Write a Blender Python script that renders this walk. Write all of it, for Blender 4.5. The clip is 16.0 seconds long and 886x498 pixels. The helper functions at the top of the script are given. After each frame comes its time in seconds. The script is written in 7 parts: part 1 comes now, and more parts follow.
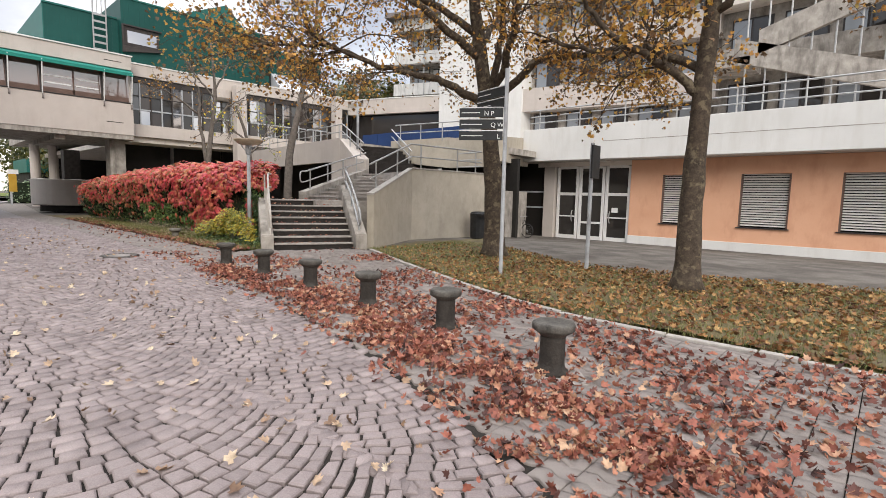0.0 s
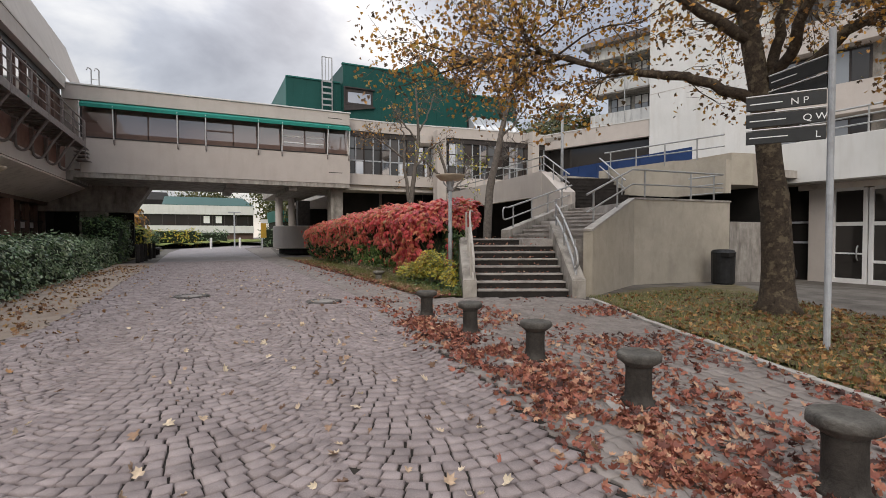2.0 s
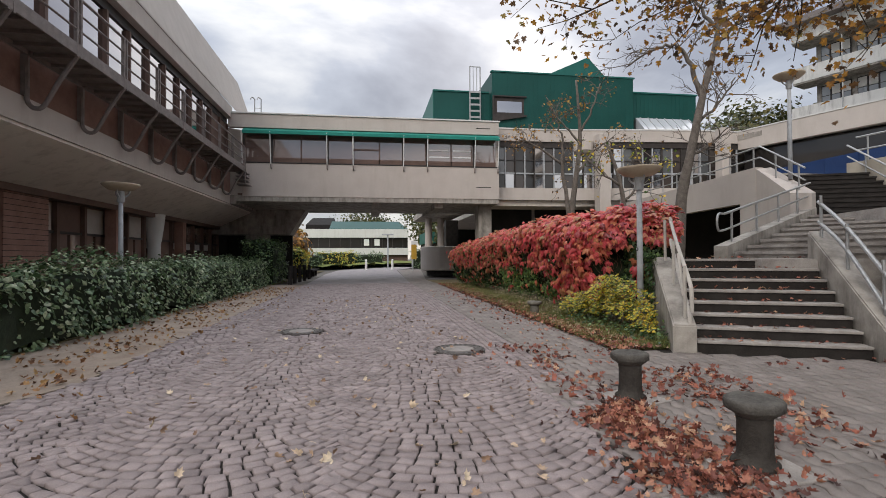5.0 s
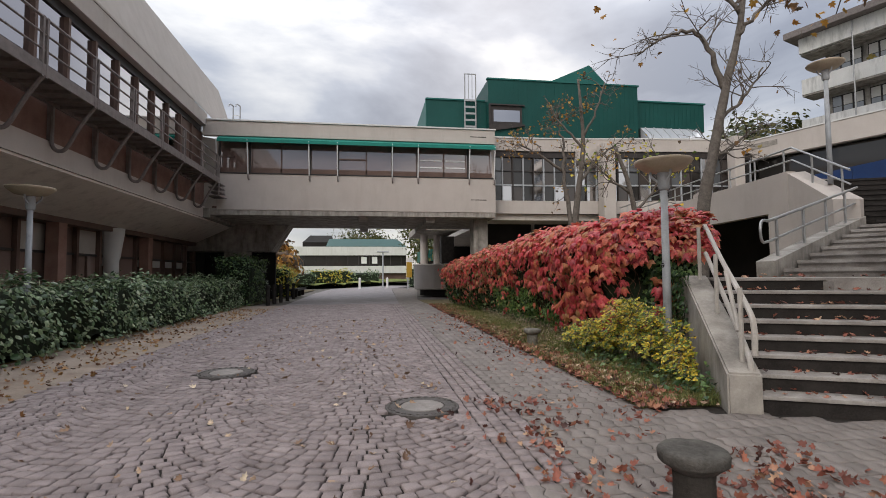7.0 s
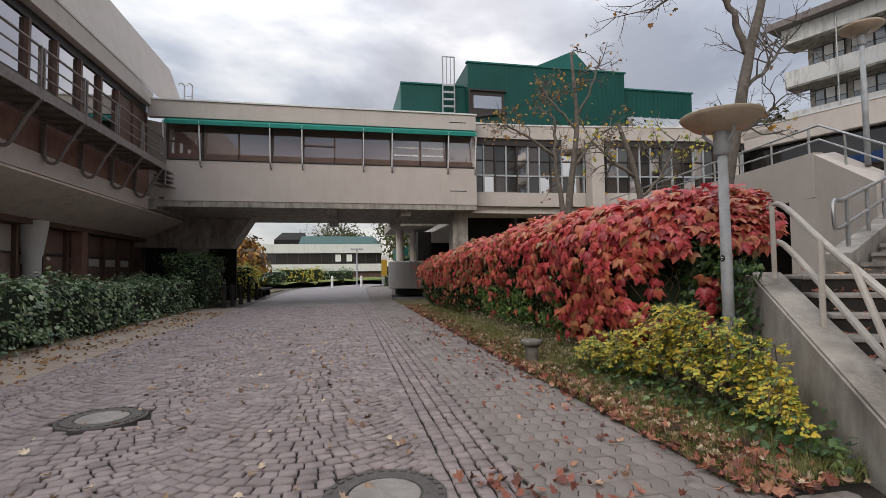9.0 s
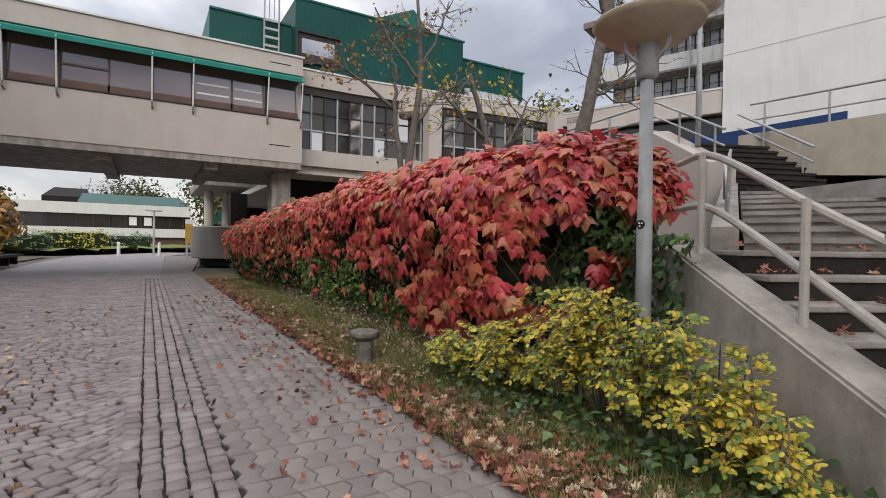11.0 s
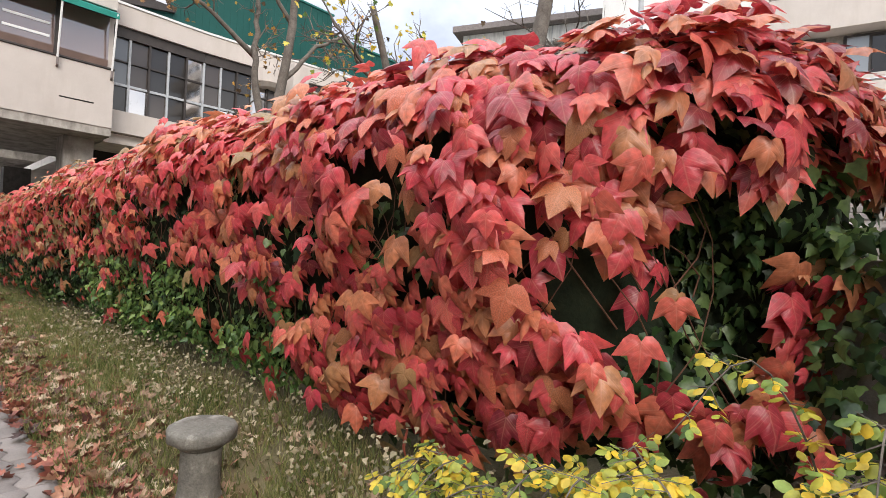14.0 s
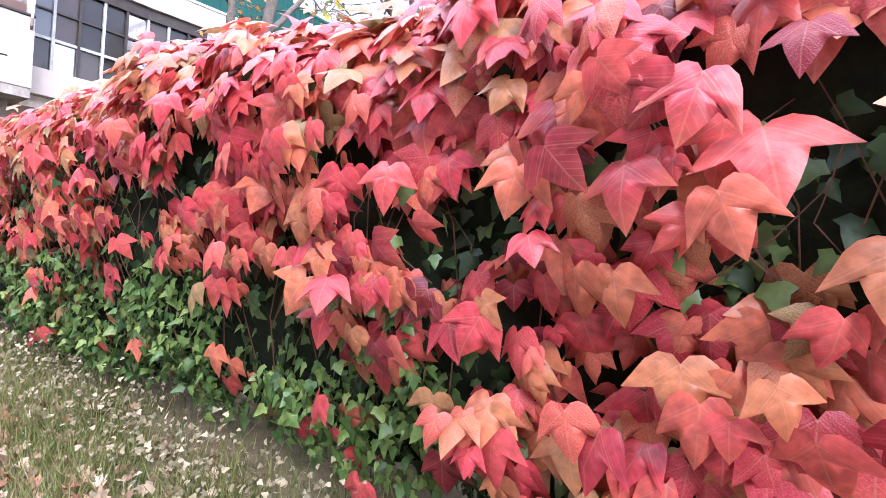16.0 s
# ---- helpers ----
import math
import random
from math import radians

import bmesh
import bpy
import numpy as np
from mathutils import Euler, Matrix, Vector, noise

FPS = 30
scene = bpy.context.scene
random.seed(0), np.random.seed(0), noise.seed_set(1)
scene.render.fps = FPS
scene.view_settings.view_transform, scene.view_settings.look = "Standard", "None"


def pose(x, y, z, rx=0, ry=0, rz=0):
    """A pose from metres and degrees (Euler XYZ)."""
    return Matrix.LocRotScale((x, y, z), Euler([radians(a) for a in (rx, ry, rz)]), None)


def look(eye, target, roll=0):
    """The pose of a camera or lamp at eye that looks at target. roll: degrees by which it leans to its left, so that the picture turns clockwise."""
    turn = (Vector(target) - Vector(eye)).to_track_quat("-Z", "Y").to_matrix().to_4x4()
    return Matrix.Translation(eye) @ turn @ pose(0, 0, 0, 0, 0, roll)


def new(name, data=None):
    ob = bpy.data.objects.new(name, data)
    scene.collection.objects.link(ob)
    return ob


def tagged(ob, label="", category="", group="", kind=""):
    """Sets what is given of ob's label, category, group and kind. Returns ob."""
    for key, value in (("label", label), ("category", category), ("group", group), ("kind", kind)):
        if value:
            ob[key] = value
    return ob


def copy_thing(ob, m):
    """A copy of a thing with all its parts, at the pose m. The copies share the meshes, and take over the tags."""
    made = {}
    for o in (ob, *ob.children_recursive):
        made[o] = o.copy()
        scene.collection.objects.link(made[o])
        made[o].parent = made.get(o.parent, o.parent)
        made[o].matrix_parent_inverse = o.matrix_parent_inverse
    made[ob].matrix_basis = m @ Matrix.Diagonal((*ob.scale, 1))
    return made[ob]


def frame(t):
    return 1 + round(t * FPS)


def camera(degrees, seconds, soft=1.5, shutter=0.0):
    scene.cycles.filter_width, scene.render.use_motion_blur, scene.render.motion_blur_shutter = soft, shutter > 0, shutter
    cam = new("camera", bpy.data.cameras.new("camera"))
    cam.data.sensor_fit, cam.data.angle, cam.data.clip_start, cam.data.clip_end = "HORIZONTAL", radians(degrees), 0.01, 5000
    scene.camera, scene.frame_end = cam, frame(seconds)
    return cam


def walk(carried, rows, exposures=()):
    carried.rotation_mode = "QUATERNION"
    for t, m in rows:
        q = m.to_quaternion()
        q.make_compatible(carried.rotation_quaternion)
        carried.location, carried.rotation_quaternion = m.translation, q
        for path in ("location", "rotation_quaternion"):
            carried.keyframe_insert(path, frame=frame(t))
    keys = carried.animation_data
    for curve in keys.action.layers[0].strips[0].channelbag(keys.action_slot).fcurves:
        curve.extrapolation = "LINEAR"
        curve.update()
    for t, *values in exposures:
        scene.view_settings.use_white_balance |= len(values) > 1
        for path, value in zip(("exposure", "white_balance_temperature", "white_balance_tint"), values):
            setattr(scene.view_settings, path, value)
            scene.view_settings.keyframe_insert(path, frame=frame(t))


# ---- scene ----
cam = camera(83.8, 16.0, soft=0.6)
PATH = [
    (0, (-0.04, 0.009, 1.511), (-1.379, 1.48, 1.305), 1.3),
    (0.5, (-0.609, 0.201, 1.508), (-2.121, 1.495, 1.315), 0.2),
    (1, (-1.142, 0.449, 1.517), (-2.771, 1.6, 1.373), -0.4),
    (1.5, (-1.701, 0.698, 1.503), (-3.424, 1.708, 1.407), -0.2),
    (2, (-2.32, 0.983, 1.465), (-4.118, 1.858, 1.408), -0.1),
    (2.5, (-2.858, 1.246, 1.487), (-4.719, 1.978, 1.46), -0.3),
    (3, (-3.41, 1.439, 1.505), (-5.317, 2.041, 1.503), -0.5),
    (3.5, (-3.942, 1.641, 1.501), (-5.888, 2.102, 1.518), -0.4),
    (4, (-4.495, 1.781, 1.483), (-6.466, 2.122, 1.507), -0.4),
    (4.2, (-4.77, 1.851, 1.474), (-6.746, 2.161, 1.487), -0.1),
    (6.3, (-7.084, 2.458, 1.37), (-9.062, 2.742, 1.44), -1.2),
    (6.5, (-7.295, 2.636, 1.436), (-9.276, 2.903, 1.504), -1.1),
    (7, (-7.813, 2.8, 1.428), (-9.788, 3.096, 1.533), -0.4),
    (7.5, (-8.313, 2.891, 1.437), (-10.288, 3.177, 1.567), 0.2),
    (8, (-8.823, 2.956, 1.447), (-10.804, 3.193, 1.587), -0.2),
    (8.5, (-9.394, 3.066, 1.449), (-11.373, 3.327, 1.571), -0.5),
    (9, (-9.958, 3.121, 1.433), (-11.918, 3.51, 1.528), -0.7),
    (9.5, (-10.546, 3.286, 1.387), (-12.46, 3.861, 1.442), -0.5),
    (10, (-11.066, 3.4, 1.364), (-12.922, 4.145, 1.377), -0.0),
    (10.2, (-11.294, 3.502, 1.374), (-13.126, 4.303, 1.376), 0.2),
    (12.3, (-13.408, 4.334, 1.258), (-14.904, 5.661, 1.257), 1.6),
    (12.5, (-13.616, 4.417, 1.234), (-15.086, 5.774, 1.237), 1.7),
    (13, (-14.119, 4.644, 1.255), (-15.537, 6.054, 1.275), 2.0),
    (13.5, (-14.61, 4.865, 1.295), (-15.986, 6.315, 1.333), 2.4),
    (14, (-15.127, 5.012, 1.299), (-16.461, 6.502, 1.318), 2.7),
    (14.5, (-15.625, 5.17, 1.276), (-16.923, 6.692, 1.265), 3.2),
    (15, (-16.127, 5.251, 1.291), (-17.384, 6.807, 1.256), 3.5),
    (15.5, (-16.626, 5.28, 1.302), (-17.832, 6.874, 1.262), 3.6),
    (16, (-17.143, 5.376, 1.296), (-18.297, 7.01, 1.3), 3.8),
]
walk(cam, [(t, look(eye, target, roll)) for t, eye, target, roll in PATH],
     [(0, 1.08, 6650, 10), (1, 0.75, 6650, 10), (1.5, 0.55, 6650, 10), (2.5, 0.48, 6600, 10), (4, 0.5, 6500, 10), (8, 0.38, 6550, 10), (10.2, 0.48, 6500, 10), (12.4, 0.82, 6500, 10), (13.5, 1.18, 6550, 10), (14.5, 1.68, 6450, 11), (15.2, 2.2, 5950, 15), (16, 2.45, 5600, 20)])

# ---- world and sun: a bright, broken overcast ----
world = bpy.data.worlds.new("sky")
scene.world = world
world.use_nodes = True
wt = world.node_tree
wt.nodes.clear()


def wn(kind, **vals):
    n = wt.nodes.new(kind)
    for k, v in vals.items():
        n.inputs[k.replace("_", " ")].default_value = v
    return n


w_sky = wn("ShaderNodeTexSky")
w_sky.sky_type, w_sky.sun_disc = "NISHITA", False
w_sky.sun_elevation, w_sky.sun_rotation = radians(32), radians(-75)
w_bg = wn("ShaderNodeBackground", Strength=0.09)
w_cloud = wn("ShaderNodeBackground", Strength=0.8)
w_tc = wn("ShaderNodeTexCoord")
w_map = wn("ShaderNodeMapping")
w_map.inputs["Scale"].default_value = (1.5, 1.5, 3.4)
w_noise = wn("ShaderNodeTexNoise", Scale=1.5, Detail=7.0, Roughness=0.52, Distortion=0.25)
w_ramp = wn("ShaderNodeValToRGB")
els = w_ramp.color_ramp.elements
els[0].position, els[0].color = 0.36, (0.34, 0.37, 0.45, 1)
els[1].position, els[1].color = 0.64, (1.08, 1.08, 1.08, 1)
e = els.new(0.49)
e.color = (0.56, 0.6, 0.69, 1)
w_sep = wn("ShaderNodeSeparateXYZ")
w_pow = wn("ShaderNodeMath")
w_pow.operation = "POWER"
w_pow.inputs[1].default_value = 2.0
w_up = wn("ShaderNodeMapRange", From_Min=0.0, From_Max=1.0, To_Min=0.5, To_Max=2.15)
w_mix = wn("ShaderNodeMixShader", Fac=0.88)
w_out = wn("ShaderNodeOutputWorld")
wt.links.new(w_tc.outputs["Generated"], w_sep.inputs[0])
wt.links.new(w_sep.outputs["Z"], w_pow.inputs[0])
wt.links.new(w_pow.outputs[0], w_up.inputs["Value"])
wt.links.new(w_up.outputs["Result"], w_cloud.inputs["Strength"])
for a, b in ((w_tc.outputs["Generated"], w_map.inputs["Vector"]), (w_map.outputs["Vector"], w_noise.inputs["Vector"]),
             (w_noise.outputs["Fac"], w_ramp.inputs["Fac"]), (w_ramp.outputs["Color"], w_cloud.inputs["Color"]),
             (w_sky.outputs["Color"], w_bg.inputs["Color"]), (w_bg.outputs["Background"], w_mix.inputs[1]),
             (w_cloud.outputs["Background"], w_mix.inputs[2]), (w_mix.outputs["Shader"], w_out.inputs["Surface"])):
    wt.links.new(a, b)
sun = new("sun", bpy.data.lights.new("sun", "SUN"))
sun.data.energy, sun.data.angle, sun.data.color = 1.3, radians(40), (1.0, 0.93, 0.85)
sun.matrix_world = look((0, 0, 30), (-12, 8, 20))

# ---- materials ----
MATS = {}


def mat(name, c1, c2, scale=4.0, rough=0.8, bump=0.2, fine=60.0, metal=0.0, vary="", spread=0.25, stain=None, streak=0.0, spec=0.3,
        through_light=0.0, coarse=0.6, stain_scale=2.2, stain_from=0.5, stain_to=0.75):
    """Two colours mixed by a coarse and a fine noise, with relief; vary: 'object' or 'island' shifts the tone piece by piece."""
    m = bpy.data.materials.new(name)
    m.use_nodes = True
    nt = m.node_tree
    p = nt.nodes["Principled BSDF"]

    def n(kind, **vals):
        k = nt.nodes.new(kind)
        for key, v in vals.items():
            k.inputs[key.replace("_", " ")].default_value = v
        return k
    tc = n("ShaderNodeTexCoord")
    src = tc.outputs["Object"]
    big = n("ShaderNodeTexNoise", Scale=scale, Detail=5.0, Roughness=0.6)
    small = n("ShaderNodeTexNoise", Scale=fine, Detail=3.0, Roughness=0.7)
    nt.links.new(src, big.inputs["Vector"])
    nt.links.new(src, small.inputs["Vector"])
    add = n("ShaderNodeMath")
    add.operation = "MULTIPLY_ADD"
    nt.links.new(small.outputs["Fac"], add.inputs[0])
    add.inputs[1].default_value = 1 - coarse
    half = n("ShaderNodeMath")
    half.operation = "MULTIPLY"
    half.inputs[1].default_value = coarse
    nt.links.new(big.outputs["Fac"], half.inputs[0])
    nt.links.new(half.outputs[0], add.inputs[2])
    ramp = n("ShaderNodeValToRGB")
    ramp.color_ramp.elements[0].position, ramp.color_ramp.elements[0].color = 0.33, (*c1, 1)
    ramp.color_ramp.elements[1].position, ramp.color_ramp.elements[1].color = 0.67, (*c2, 1)
    nt.links.new(add.outputs[0], ramp.inputs["Fac"])
    col = ramp.outputs["Color"]
    if stain:
        mp = n("ShaderNodeMapping")
        mp.inputs["Scale"].default_value = (1, 1, 1 - streak) if streak else (1, 1, 1)
        nt.links.new(src, mp.inputs["Vector"])
        sn = n("ShaderNodeTexNoise", Scale=stain_scale, Detail=6.0, Roughness=0.65)
        nt.links.new(mp.outputs["Vector"], sn.inputs["Vector"])
        sr = n("ShaderNodeMapRange", From_Min=stain_from, From_Max=stain_to, To_Min=0.0, To_Max=0.7)
        nt.links.new(sn.outputs["Fac"], sr.inputs["Value"])
        mx = n("ShaderNodeMixRGB")
        nt.links.new(sr.outputs["Result"], mx.inputs["Fac"])
        nt.links.new(col, mx.inputs["Color1"])
        mx.inputs["Color2"].default_value = (*stain, 1)
        col = mx.outputs["Color"]
    if vary:
        if vary == "object":
            rnd = n("ShaderNodeObjectInfo").outputs["Random"]
        else:
            rnd = n("ShaderNodeNewGeometry").outputs["Random Per Island"]
        mr = n("ShaderNodeMapRange", To_Min=1 - spread, To_Max=1 + spread)
        nt.links.new(rnd, mr.inputs["Value"])
        hs = n("ShaderNodeHueSaturation")
        nt.links.new(mr.outputs["Result"], hs.inputs["Value"])
        nt.links.new(col, hs.inputs["Color"])
        col = hs.outputs["Color"]
    nt.links.new(col, p.inputs["Base Color"])
    p.inputs["Roughness"].default_value = rough
    p.inputs["Metallic"].default_value = metal
    p.inputs["Specular IOR Level"].default_value = spec
    if bump:
        bp = n("ShaderNodeBump", Strength=bump, Distance=0.02)
        nt.links.new(add.outputs[0], bp.inputs["Height"])
        nt.links.new(bp.outputs["Normal"], p.inputs["Normal"])
    if through_light:
        tr = n("ShaderNodeBsdfTranslucent")
        nt.links.new(col, tr.inputs["Color"])
        ms = n("ShaderNodeMixShader", Fac=through_light)
        nt.links.new(p.outputs[0], ms.inputs[1])
        nt.links.new(tr.outputs[0], ms.inputs[2])
        nt.links.new(ms.outputs[0], nt.nodes["Material Output"].inputs["Surface"])
    MATS[name] = m
    return m


def leaf_mat(name, stops, vary, rough=0.5, through_light=0.25, drift=None, veins=False):
    """Leaf colours picked leaf by leaf from stops, shifted by slow patches; drift: (axis, from, to, amount) a slow change along the plant."""
    m = bpy.data.materials.new(name)
    m.use_nodes = True
    nt = m.node_tree
    p = nt.nodes["Principled BSDF"]
    if vary == "object":
        info = nt.nodes.new("ShaderNodeObjectInfo")
        rnd, place = info.outputs["Random"], info.outputs["Location"]
    else:
        info = nt.nodes.new("ShaderNodeNewGeometry")
        rnd, place = info.outputs["Random Per Island"], info.outputs["Position"]
    nz = nt.nodes.new("ShaderNodeTexNoise")
    nz.inputs["Scale"].default_value, nz.inputs["Detail"].default_value = 0.9, 2.0
    nt.links.new(place, nz.inputs["Vector"])
    a = nt.nodes.new("ShaderNodeMath")
    a.operation = "MULTIPLY_ADD"
    a.inputs[1].default_value, a.inputs[2].default_value = 0.8, -0.22
    nt.links.new(rnd, a.inputs[0])
    b = nt.nodes.new("ShaderNodeMath")
    b.operation = "MULTIPLY_ADD"
    b.inputs[1].default_value = 0.7
    nt.links.new(nz.outputs["Fac"], b.inputs[0])
    nt.links.new(a.outputs[0], b.inputs[2])
    fac = b.outputs[0]
    if drift:
        sx = nt.nodes.new("ShaderNodeSeparateXYZ")
        nt.links.new(place, sx.inputs[0])
        dr = nt.nodes.new("ShaderNodeMapRange")
        for k, v in zip(("From Min", "From Max", "To Min", "To Max"), (drift[1], drift[2], 0.0, drift[3])):
            dr.inputs[k].default_value = v
        nt.links.new(sx.outputs[drift[0]], dr.inputs["Value"])
        s = nt.nodes.new("ShaderNodeMath")
        nt.links.new(fac, s.inputs[0])
        nt.links.new(dr.outputs["Result"], s.inputs[1])
        fac = s.outputs[0]
    ramp = nt.nodes.new("ShaderNodeValToRGB")
    el = ramp.color_ramp.elements
    while len(el) < len(stops):
        el.new(0.5)
    for k, (pos, c) in enumerate(stops):
        el[k].position, el[k].color = pos, (*c, 1)
    nt.links.new(fac, ramp.inputs["Fac"])
    fine = nt.nodes.new("ShaderNodeTexNoise")
    fine.inputs["Scale"].default_value, fine.inputs["Detail"].default_value = 28.0, 3.0
    tc = nt.nodes.new("ShaderNodeTexCoord")
    nt.links.new(tc.outputs["Object"], fine.inputs["Vector"])
    mr = nt.nodes.new("ShaderNodeMapRange")
    for k, v in zip(("From Min", "From Max", "To Min", "To Max"), (0.3, 0.7, 0.72, 1.28)):
        mr.inputs[k].default_value = v
    nt.links.new(fine.outputs["Fac"], mr.inputs["Value"])
    hs = nt.nodes.new("ShaderNodeHueSaturation")
    nt.links.new(mr.outputs["Result"], hs.inputs["Value"])
    nt.links.new(ramp.outputs["Color"], hs.inputs["Color"])
    leaf_col = hs.outputs["Color"]
    if veins:
        def calc(op, a, b=None, c=None):
            k = nt.nodes.new("ShaderNodeMath")
            k.operation = op
            for i, val in enumerate((a, b, c)):
                if val is None:
                    continue
                if isinstance(val, (int, float)):
                    k.inputs[i].default_value = val
                else:
                    nt.links.new(val, k.inputs[i])
            return k.outputs[0]

        def fade(value, width, peak):
            k = nt.nodes.new("ShaderNodeMapRange")
            for key, val in zip(("From Min", "From Max", "To Min", "To Max"), (0.0, width, peak, 0.0)):
                k.inputs[key].default_value = val
            nt.links.new(value, k.inputs["Value"])
            return k.outputs["Result"]
        at = nt.nodes.new("ShaderNodeAttribute")
        at.attribute_name = "leaf"
        sp_ = nt.nodes.new("ShaderNodeSeparateXYZ")
        nt.links.new(at.outputs["Vector"], sp_.inputs[0])
        ax, ly = calc("ABSOLUTE", sp_.outputs["X"]), sp_.outputs["Y"]
        rib = fade(ax, 0.03, 1.0)
        side_rib = fade(calc("ABSOLUTE", calc("SUBTRACT", calc("MULTIPLY", ax, 0.63), calc("MULTIPLY", ly, 0.777))), 0.024, 0.9)
        fr = calc("FRACT", calc("MULTIPLY", calc("SUBTRACT", ly, calc("MULTIPLY", ax, 0.85)), 5.5))
        small_rib = fade(calc("ABSOLUTE", calc("SUBTRACT", fr, 0.5)), 0.1, 0.55)
        vein = calc("MAXIMUM", calc("MAXIMUM", rib, side_rib), small_rib)
        heart = fade(calc("ADD", ax, calc("ABSOLUTE", calc("SUBTRACT", ly, 0.25))), 0.6, 0.1)
        mh_ = nt.nodes.new("ShaderNodeMixRGB")
        nt.links.new(heart, mh_.inputs["Fac"])
        nt.links.new(leaf_col, mh_.inputs["Color1"])
        mh_.inputs["Color2"].default_value = (0.42, 0.2, 0.07, 1)
        rim = nt.nodes.new("ShaderNodeMapRange")
        for key, val in zip(("From Min", "From Max", "To Min", "To Max"), (0.3, 0.9, 0.0, 0.55)):
            rim.inputs[key].default_value = val
        off_y = calc("SUBTRACT", ly, 0.2)
        nt.links.new(calc("SQRT", calc("ADD", calc("MULTIPLY", ax, ax), calc("MULTIPLY", off_y, off_y))), rim.inputs["Value"])
        turned = calc("POWER", calc("FRACT", calc("MULTIPLY", rnd, 7.13)), 2.0)
        mr_ = nt.nodes.new("ShaderNodeMixRGB")
        nt.links.new(calc("MULTIPLY", rim.outputs["Result"], turned), mr_.inputs["Fac"])
        nt.links.new(mh_.outputs["Color"], mr_.inputs["Color1"])
        mr_.inputs["Color2"].default_value = (0.56, 0.2, 0.085, 1)
        mv_ = nt.nodes.new("ShaderNodeMixRGB")
        nt.links.new(calc("MULTIPLY", vein, 0.24), mv_.inputs["Fac"])
        nt.links.new(mr_.outputs["Color"], mv_.inputs["Color1"])
        mv_.inputs["Color2"].default_value = (0.8, 0.42, 0.3, 1)
        leaf_col = mv_.outputs["Color"]
    nt.links.new(leaf_col, p.inputs["Base Color"])
    p.inputs["Roughness"].default_value = rough
    p.inputs["Specular IOR Level"].default_value = 0.5
    bp = nt.nodes.new("ShaderNodeBump")
    bp.inputs["Strength"].default_value, bp.inputs["Distance"].default_value = 0.3, 0.01
    nt.links.new(fine.outputs["Fac"], bp.inputs["Height"])
    nt.links.new(bp.outputs["Normal"], p.inputs["Normal"])
    tr = nt.nodes.new("ShaderNodeBsdfTranslucent")
    nt.links.new(leaf_col, tr.inputs["Color"])
    ms = nt.nodes.new("ShaderNodeMixShader")
    ms.inputs["Fac"].default_value = through_light
    nt.links.new(p.outputs[0], ms.inputs[1])
    nt.links.new(tr.outputs[0], ms.inputs[2])
    nt.links.new(ms.outputs[0], nt.nodes["Material Output"].inputs["Surface"])
    MATS[name] = m
    return m


def glass_mat(name, tint, rough=0.05, mirror=0.5, ior=1.5):
    """Tinted pane of a closed, dim room: glossy on a dark ground."""
    m = bpy.data.materials.new(name)
    m.use_nodes = True
    p = m.node_tree.nodes["Principled BSDF"]
    p.inputs["Base Color"].default_value = (*tint, 1)
    p.inputs["Roughness"].default_value = rough
    p.inputs["Specular IOR Level"].default_value = mirror
    p.inputs["Coat Weight"].default_value = mirror
    p.inputs["Coat Roughness"].default_value = 0.02
    p.inputs["Coat IOR"].default_value = ior
    nz = m.node_tree.nodes.new("ShaderNodeTexNoise")
    nz.inputs["Scale"].default_value = 0.7
    bp = m.node_tree.nodes.new("ShaderNodeBump")
    bp.inputs["Strength"].default_value, bp.inputs["Distance"].default_value = 0.06, 0.05
    m.node_tree.links.new(nz.outputs["Fac"], bp.inputs["Height"])
    m.node_tree.links.new(bp.outputs["Normal"], p.inputs["Coat Normal"])
    MATS[name] = m
    return m


COBBLE = mat("cobble_granite", (0.185, 0.15, 0.146), (0.35, 0.293, 0.28), 3.0, 0.75, 0.5, 120, vary="island", spread=0.13, stain=(0.15, 0.125, 0.12))
COBBLE_ONE = mat("cobble_granite_single", (0.185, 0.15, 0.146), (0.35, 0.293, 0.28), 3.0, 0.75, 0.5, 120, vary="object", spread=0.13, stain=(0.15, 0.125, 0.12))
BED = mat("joint_dirt", (0.014, 0.012, 0.01), (0.045, 0.038, 0.032), 6.0, 0.95, 0.6, 90)
PAVER = mat("concrete_paver", (0.165, 0.142, 0.128), (0.285, 0.25, 0.228), 2.0, 0.88, 0.4, 140, vary="island", spread=0.12, stain=(0.2, 0.18, 0.16))
ROADFAR = mat("far_cobble_road", (0.2, 0.18, 0.18), (0.33, 0.3, 0.3), 1.2, 0.85, 0.5, 9, stain=(0.22, 0.2, 0.19))
ASPHALT = mat("worn_asphalt", (0.1, 0.088, 0.075), (0.21, 0.19, 0.165), 1.5, 0.9, 0.4, 60, stain=(0.06, 0.05, 0.042), stain_scale=0.8, stain_from=0.42, stain_to=0.62)
CONC = mat("board_concrete", (0.46, 0.41, 0.37), (0.54, 0.488, 0.442), 1.2, 0.85, 0.2, 40, stain=(0.43, 0.38, 0.335), streak=0.8)
CONC_D = mat("weathered_concrete", (0.25, 0.228, 0.2), (0.46, 0.422, 0.375), 2.8, 0.9, 0.5, 40, stain=(0.12, 0.107, 0.093), streak=0.7, coarse=0.78, stain_from=0.46, stain_to=0.66)
STEP = mat("step_concrete", (0.23, 0.208, 0.19), (0.46, 0.425, 0.39), 3.0, 0.9, 0.5, 70, stain=(0.13, 0.11, 0.1))
